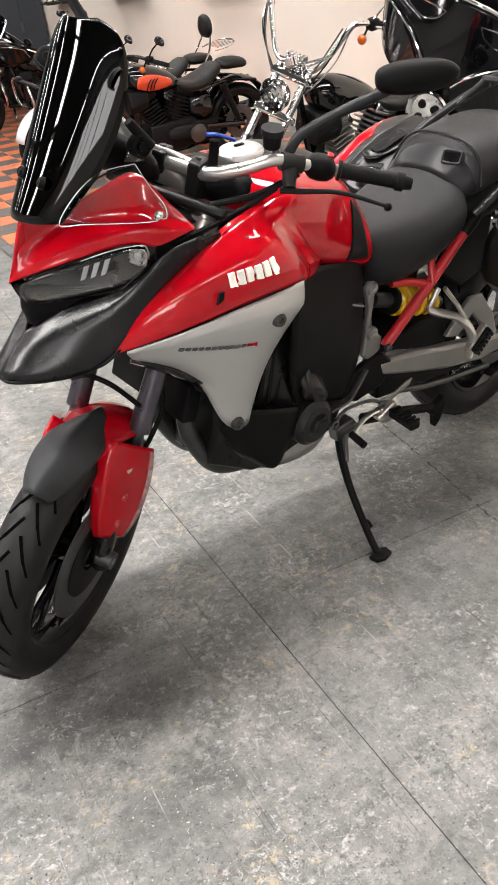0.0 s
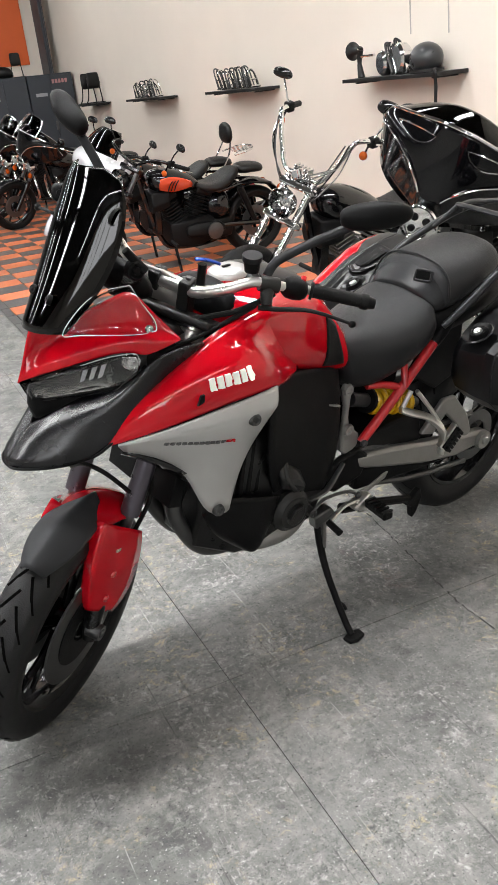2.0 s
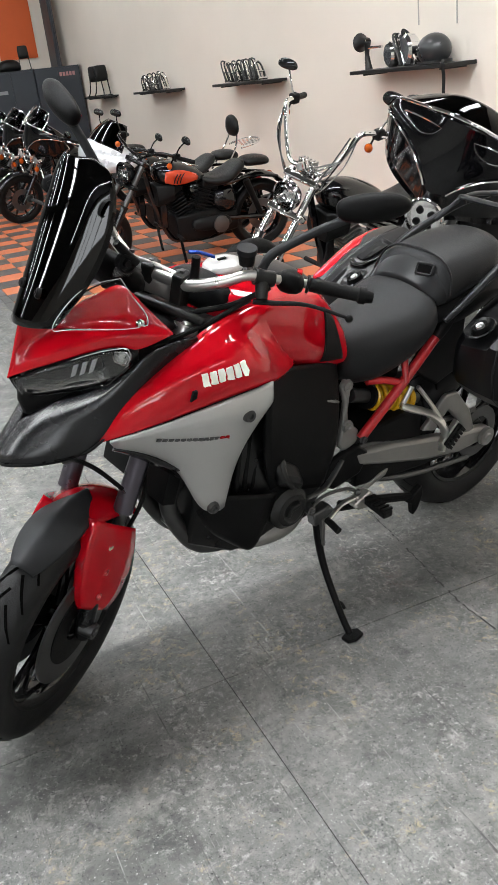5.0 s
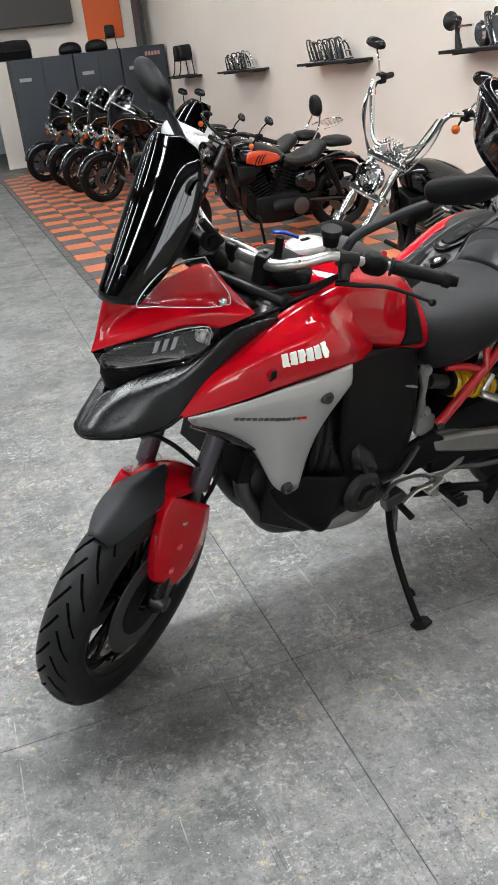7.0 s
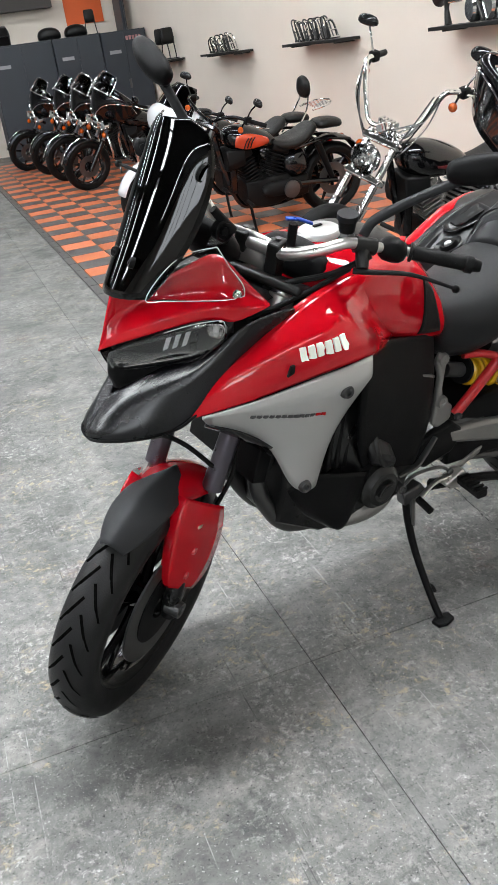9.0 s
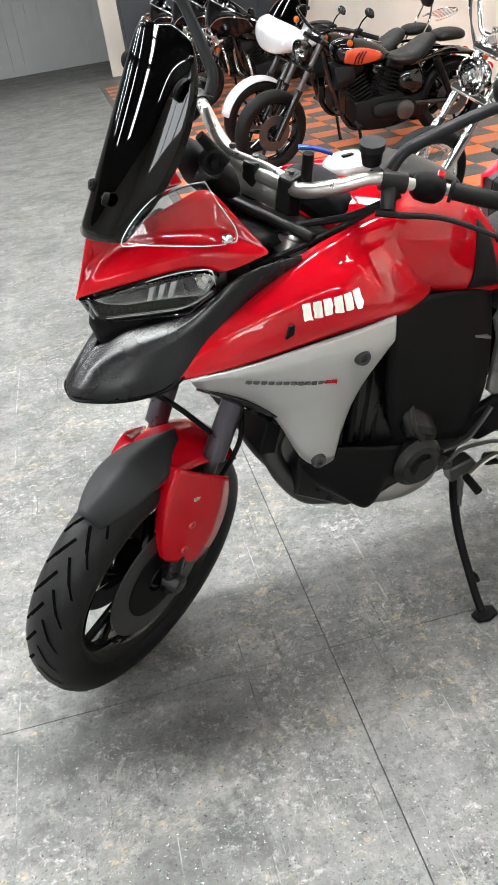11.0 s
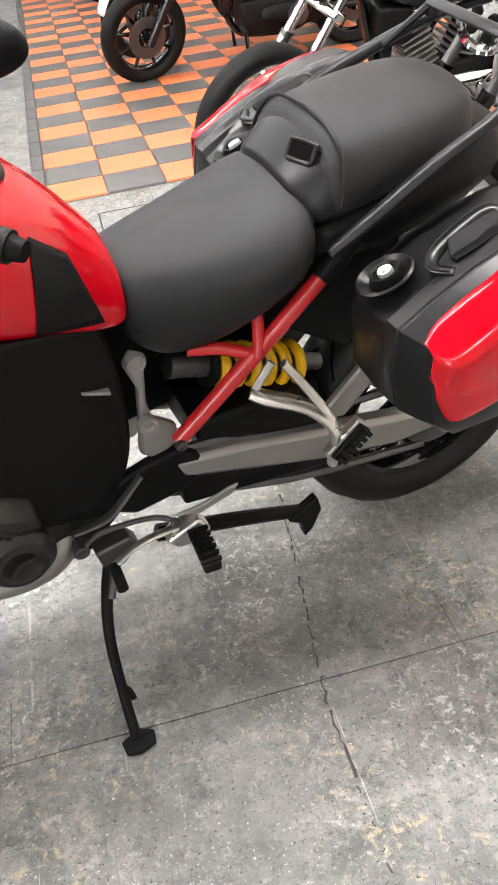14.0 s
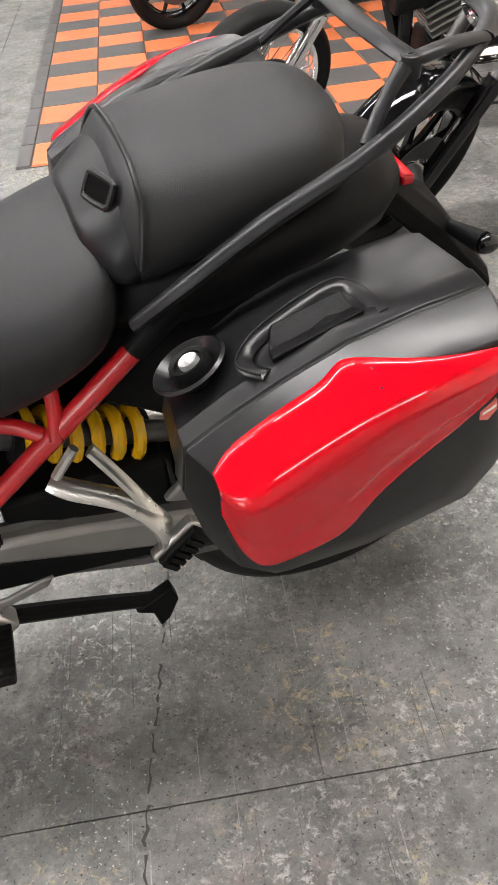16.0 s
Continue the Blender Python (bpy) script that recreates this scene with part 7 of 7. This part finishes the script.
    # handlebar
    if ape:
        half = [(0.47, 0.06, 1.02), (0.46, 0.13, 1.03), (0.49, 0.2, 1.12), (0.53, 0.27, 1.27), (0.57, 0.3, 1.31), (0.7, 0.34, 1.29)]
    elif fairing == "batwing":
        half = [(0.46, 0.06, 1.0), (0.48, 0.2, 1.08), (0.5, 0.36, 1.12), (0.62, 0.43, 1.08)]
    else:
        half = [(0.47, 0.06, 1.0), (0.45, 0.16, 1.05), (0.48, 0.32, 1.1), (0.6, 0.42, 1.06)]
    for s in (-1, 1):
        pts = [Vector((x, s * y, z)) for x, y, z in half]
        P("handlebar", tubed([Vector((0.47, 0, 1.0))] + pts, 0.0155 if ape else 0.0135, 10, 6), CHROME if chrome_fork or ape else GLOSS_BLACK, "", True)
        d = (pts[-1] - pts[-2]).normalized()
        P("grip", tubed([pts[-1] - d * 0.02, pts[-1] + d * 0.12], 0.018, 12), RUBBER, "black rubber grip", True)
        P("switch_housing", moved(boxed(-0.03, 0.03, -0.025, 0.025, -0.03, 0.03), Matrix.Translation(pts[-1] - d * 0.04)), BLACK, "", True, bevel=0.01)
        P("lever", tubed([pts[-1] + Vector((-0.05, 0, 0)), pts[-1] + Vector((-0.07, s * 0.02, 0)) + d * 0.1, pts[-1] + Vector((-0.05, s * 0.02, 0)) + d * 0.17], 0.007, 8), CHROME, "", True)
        if not shield:
            P("front_signal", ball(bmesh.new(), pts[-1] - d * 0.06 + Vector((-0.05, 0, -0.07)), (0.023, 0.026, 0.026)), AMBER, "amber round indicator", True)
        P("signal_stem", tubed([pts[-1] - d * 0.06, pts[-1] - d * 0.06 + Vector((-0.04, 0, -0.06))], 0.007, 6), GLOSS_BLACK, "", True)
        if mirrors:
            P("mirror_stem", tubed([pts[-1] - d * 0.05, pts[-1] + Vector((-0.04, s * 0.03, 0.1)), pts[-1] + Vector((-0.02, s * 0.07, 0.15))], 0.006, 6), metal, "", True)
            P("mirror", moved(loft([(-0.02, [(-0.04, -0.02), (-0.05, 0.0), (-0.035, 0.025), (0, 0.03)]), (0.008, [(-0.065, -0.03), (-0.08, 0.0), (-0.06, 0.035), (0, 0.04)]), (0.015, [(-0.06, -0.028), (-0.075, 0.0), (-0.055, 0.032), (0, 0.037)])]), Matrix.Translation(pts[-1] + Vector((-0.02, s * 0.09, 0.17))) @ pose(0, 0, 0, 0, 10, s * 10)), GLOSS_BLACK, "black mirror", True, subsurf=1)
    for k in (-0.02, 0.02):
        P("cable", tubed([(0.48, k, 0.98), (0.4, k - 0.1, 1.06), (0.44, -0.26, 1.16 if ape else 1.08)], 0.005, 6), CHROME if ape else RUBBER, "", True)
    if ape:
        P("riser", moved(boxed(-0.02, 0.02, -0.07, 0.07, -0.02, 0.07), Matrix.Translation((0.47, 0, 0.98))), CHROME, "", True, bevel=0.01)
        for k in range(5):
            P("riser_fin", moved(boxed(-0.028, 0.028, -0.058 + 0.026 * k, -0.046 + 0.026 * k, 0.05, 0.1), Matrix.Translation((0.47, 0, 0.98))), CHROME, "", True, bevel=0.004)
        for s in (-1, 1):
            for k in range(3):
                P("control_cable", tubed([(0.53 - 0.02 * k, s * (0.285 - 0.012 * k), 1.29), (0.47 - 0.02 * k, s * (0.27 - 0.03 * k), 1.14), (0.46 - 0.025 * k, s * (0.17 - 0.02 * k), 0.98), (0.47, s * 0.06, 0.86)], 0.0045, 6), (CHROME, RUBBER, STEEL)[k], "", True)
            P("tank_mark", sheet([[(0.74, 0.171, 0.79), (0.735, 0.172, 0.8)], [(0.81, 0.17, 0.772), (0.81, 0.173, 0.795)], [(0.9, 0.148, 0.775), (0.9, 0.152, 0.788)]], s < 0), mat("dark red tank mark", (0.16, 0.01, 0.012), 0.3) if s < 0 else bpy.data.materials["dark red tank mark"], "dark red mark on the tank", solid=0.006)
        P("speedometer", ringed([(0, -0.03), (0.03, -0.03), (0.04, -0.02), (0.04, 0.02), (0, 0.03)], 20, Matrix.Translation((0.42, 0, 1.05)) @ pose(0, 0, 0, 60)), CHROME, "", True)
    if sissy:
        for s in (-1, 1):
            P("sissy_bar", tubed([(1.5, s * 0.13, 0.66), (1.66, s * 0.12, 0.88), (1.72, s * 0.06, 1.05)], 0.009, 8), CHROME)
        P("backrest", loft([(1.65, [(-0.08, 0.97), (-0.14, 1.03), (-0.13, 1.17), (0, 1.2)]), (1.74, [(-0.09, 0.97), (-0.15, 1.03), (-0.14, 1.17), (0, 1.21)])]), LEATHER, "black padded backrest", subsurf=2)
        for k in range(6):
            P("rack_bar", tubed([(1.75, -0.12 + 0.048 * k, 0.9), (1.95, -0.1 + 0.04 * k, 0.92)], 0.006, 6), CHROME)
        P("rack_hoop", tubed([(1.72, -0.14, 0.88), (1.9, -0.14, 0.91), (1.98, 0, 0.925), (1.9, 0.14, 0.91), (1.72, 0.14, 0.88)], 0.009, 8), CHROME, "chrome luggage rack")
    if cowl is not None:
        P("headlamp_cowl", loft([(0.1, [(-0.08, 0.86), (-0.13, 0.95), (-0.1, 1.04), (0, 1.06)]), (0.18, [(-0.24, 0.86), (-0.32, 0.98), (-0.26, 1.09), (0, 1.13)]), (0.32, [(-0.34, 0.88), (-0.43, 1.0), (-0.36, 1.09), (0, 1.14)]), (0.5, [(-0.38, 0.92), (-0.46, 1.0), (-0.4, 1.07), (0, 1.1)])]), cowl, "pale fork-mounted fairing", True, subsurf=2)
        P("fly_screen", sheet([[(0.3, -0.3, 1.06), (0.2, 0, 1.11), (0.3, 0.3, 1.06)], [(0.4, -0.27, 1.19), (0.3, 0, 1.23), (0.4, 0.27, 1.19)], [(0.48, -0.16, 1.27), (0.4, 0, 1.31), (0.48, 0.16, 1.27)]]), TINT, "dark fly screen", True, solid=0.004, subsurf=2)
    if fairing == "batwing":
        wing = ((0.0, 0.79, 0.26, 0.945, 0.185, 1.305, 0.245), (0.06, 0.8, 0.27, 0.962, 0.19, 1.302, 0.25), (0.1, 0.82, 0.29, 1.01, 0.205, 1.295, 0.262), (0.18, 0.83, 0.33, 1.072, 0.245, 1.272, 0.295),
                (0.28, 0.84, 0.39, 1.106, 0.31, 1.238, 0.355), (0.37, 0.86, 0.47, 1.108, 0.395, 1.2, 0.425), (0.43, 0.9, 0.55, 1.09, 0.48, 1.15, 0.49), (0.45, 0.95, 0.59, 1.075, 0.53, 1.12, 0.53))
        half = []
        for y, zb, xb, zc, xc, zt, xt in wing:
            if shield:
                y, zb, zc, zt = y * 0.9, zb + 0.03, zc, zt - 0.03
            else:
                y, zb, zc, zt = y * 1.06, zb + 0.045, zc + 0.055, zt + 0.062
            half.append([(xb, y, zb), (xc + 0.012, y, zc - 0.03), (xc, y, zc), (xc * 0.72 + xt * 0.28 - 0.012, y * 1.02, zc * 0.68 + zt * 0.32), (xc * 0.3 + xt * 0.7 - 0.01, y * 1.01, zc * 0.3 + zt * 0.7), (xt, y, zt)])
        cols = [[(x, -y, z) for x, y, z in c] for c in reversed(half[1:])] + half
        fo = P("fairing", sheet(cols, sharp=(2,), much=0.8), FAIRING_BLACK, "large glossy black fork-mounted fairing with chrome trim", True, solid=0.01, subsurf=2)
        P("fairing_back", sheet([[(x + 0.1, y * 0.93, z) for x, y, z in c] for c in cols]), BLACK, "", True, solid=0.01, subsurf=1, parent=fo)
        for s in (-1, 1):
            P("edge_trim", tubed([(c[2][0] - 0.006, s * c[2][1], c[2][2] + 0.004) for c in half[1:]], 0.0055, 8, 4), CHROME, "chrome trim along the lower edge", True, parent=fo)
            out = [(0.292, 0.11, 1.218), (0.288, 0.14, 1.178), (0.3, 0.2, 1.155), (0.335, 0.26, 1.158), (0.385, 0.335, 1.178), (0.36, 0.28, 1.196), (0.32, 0.19, 1.214), (0.292, 0.11, 1.218)]
            if not shield:
                P("vent_trim", tubed([(x - 0.052, s * (y * 1.05 - 0.03), z + 0.07) for x, y, z in out], 0.0045, 6, 4), CHROME, "chrome vent outline", True, parent=fo)
            P("rim_trim", tubed([(half[7][k][0] + 0.004, s * half[7][k][1], half[7][k][2]) for k in (0, 2, 5)], 0.006, 8, 4), CHROME, "", True, parent=fo)
            P("mirror_pod", moved(loft([(-0.03, [(-0.05, -0.03), (-0.06, 0.0), (-0.045, 0.03), (0, 0.035)]), (0.0, [(-0.075, -0.04), (-0.085, 0.0), (-0.065, 0.04), (0, 0.045)]), (0.03, [(-0.06, -0.03), (-0.07, 0.0), (-0.05, 0.032), (0, 0.036)])]), Matrix.Translation((0.56, s * 0.47, 1.17))), GLOSS_BLACK, "black mirror", True, subsurf=2, parent=fo)
        tops = [c[5] for c in cols]
        P("screen_trim", tubed([(x - 0.008, y, z) for x, y, z in tops[2:-2]], 0.0085, 8, 4), CHROME, "chrome trim under the screen", True, parent=fo)
        hood = [[Vector(q) + Vector((0.004, 0, -0.006)) for q in tops[1:-1]]]
        for back, up, close in ((0.05, 0.045, 0.04), (0.1, 0.072, 0.12)):
            hood.append([Vector(q) + Vector((back, -q[1] * close, up * max(0.0, 1 - (q[1] / 0.42) ** 2) - back * 0.1)) for q in tops[1:-1]])
        P("low_screen", sheet(hood), TINT, "low dark screen", True, solid=0.004, subsurf=2, parent=fo)
        lampo = P("headlamp", ringed([(0.085, 0.06), (0.1, 0.0), (0.106, -0.014), (0.1, -0.026), (0.09, -0.02), (0.088, 0.0)], 32, Matrix.Translation((0.2, 0, 0.865)) @ pose(0, 0, 0, 0, 0, -90)), CHROME, "round chrome-ringed headlamp", True)
        P("lens", ringed([(0, -0.02), (0.05, -0.018), (0.09, -0.004)], 32, Matrix.Translation((0.2, 0, 0.865)) @ pose(0, 0, 0, 0, 0, -90)), LENS, "", True, parent=lampo)
        for k in range(4):
            a = math.pi * (0.25 + 0.5 * k)
            P("lamp_bulb", ringed([(0, -0.01), (0.018, -0.006), (0.022, 0.01)], 14, Matrix.Translation((0.18, 0.045 * math.cos(a), 0.865 + 0.045 * math.sin(a))) @ pose(0, 0, 0, 0, 0, -90)), BLACK, "", True, parent=lampo)
        if shield:
            P("windshield", sheet([[(0.31, -0.26, 1.21), (0.25, 0, 1.25), (0.31, 0.26, 1.21)], [(0.4, -0.25, 1.31), (0.34, 0, 1.36), (0.4, 0.25, 1.31)], [(0.47, -0.2, 1.4), (0.42, 0, 1.45), (0.47, 0.2, 1.4)]]), SMOKE, "clear windshield", True, solid=0.004, subsurf=2)
            P("windshield_edge", tubed([(0.31, -0.265, 1.21), (0.4, -0.255, 1.31), (0.46, -0.2, 1.4), (0.42, 0, 1.45), (0.46, 0.2, 1.4), (0.4, 0.255, 1.31), (0.31, 0.265, 1.21)], 0.005, 6, 4), CHROME, "bright windshield edge", True)
            P("lamp_bar", tubed([(0.24, -0.2, 0.83), (0.22, 0, 0.79), (0.24, 0.2, 0.83)], 0.012, 8, 4), CHROME, "", True)
            P("fender_trim", tubed([((r + 0.04) * math.cos(radians(a)), 0, r + (r + 0.04) * math.sin(radians(a))) for a in (100, 120, 140, 160, 166)], 0.012, 8, 3, flat=0.5), CHROME, "chrome mudguard trim", True)
            for s in (-1, 1):
                P("passing_lamp", ringed([(0, 0.07), (0.04, 0.06), (0.06, 0.0), (0.066, -0.012), (0.056, -0.018)], 20, Matrix.Translation((0.2, s * 0.21, 0.85)) @ pose(0, 0, 0, 0, 0, -90)), CHROME, "chrome passing lamp", True)
                P("passing_lens", ringed([(0, -0.02), (0.03, -0.018), (0.056, -0.012)], 20, Matrix.Translation((0.2, s * 0.21, 0.85)) @ pose(0, 0, 0, 0, 0, -90)), LENS, "", True)
                P("lamp_signal", ball(bmesh.new(), (0.19, s * 0.22, 0.745), (0.03, 0.035, 0.035)), AMBER, "amber round indicator", True)
    return ob


def parked(u, v, yaw=0.0, lean=7.0):
    return ROOM @ pose(u, v, 0, 0, 0, yaw) @ pose(0, 0, 0, lean, 0, 0)


cruiser("black touring motorcycle with a large fairing and hard saddlebags", parked(*C_AT), fairing="batwing", bags=True, fender=GLOSS_BLACK, steer=33, mirrors=False)
cruiser("black cruiser with chrome fork, laced front wheel and tall handlebar", parked(*B_AT), ape=True, chrome_fork=True, spoked=True, r=0.345, steer=20)
cruiser("black cruiser with an orange panel on its tank", parked(*A_AT), panel=ORANGE, steer=15, fender=None)
cruiser("black touring cruiser with a pale silver fairing and dark screen", parked(*A2_AT), cowl=PEARL, fender=PEARL, steer=15, sissy=True)
far_bike = cruiser("black touring cruiser with a fairing, clear windshield and chrome passing lamps", parked(*FAR_AT[0]), "row of touring cruisers", fairing="batwing", bags=True, fender=GLOSS_BLACK, steer=12, mirrors=False, shield=True)
for at in FAR_AT[1:]:
    copy_thing(far_bike, parked(*at))
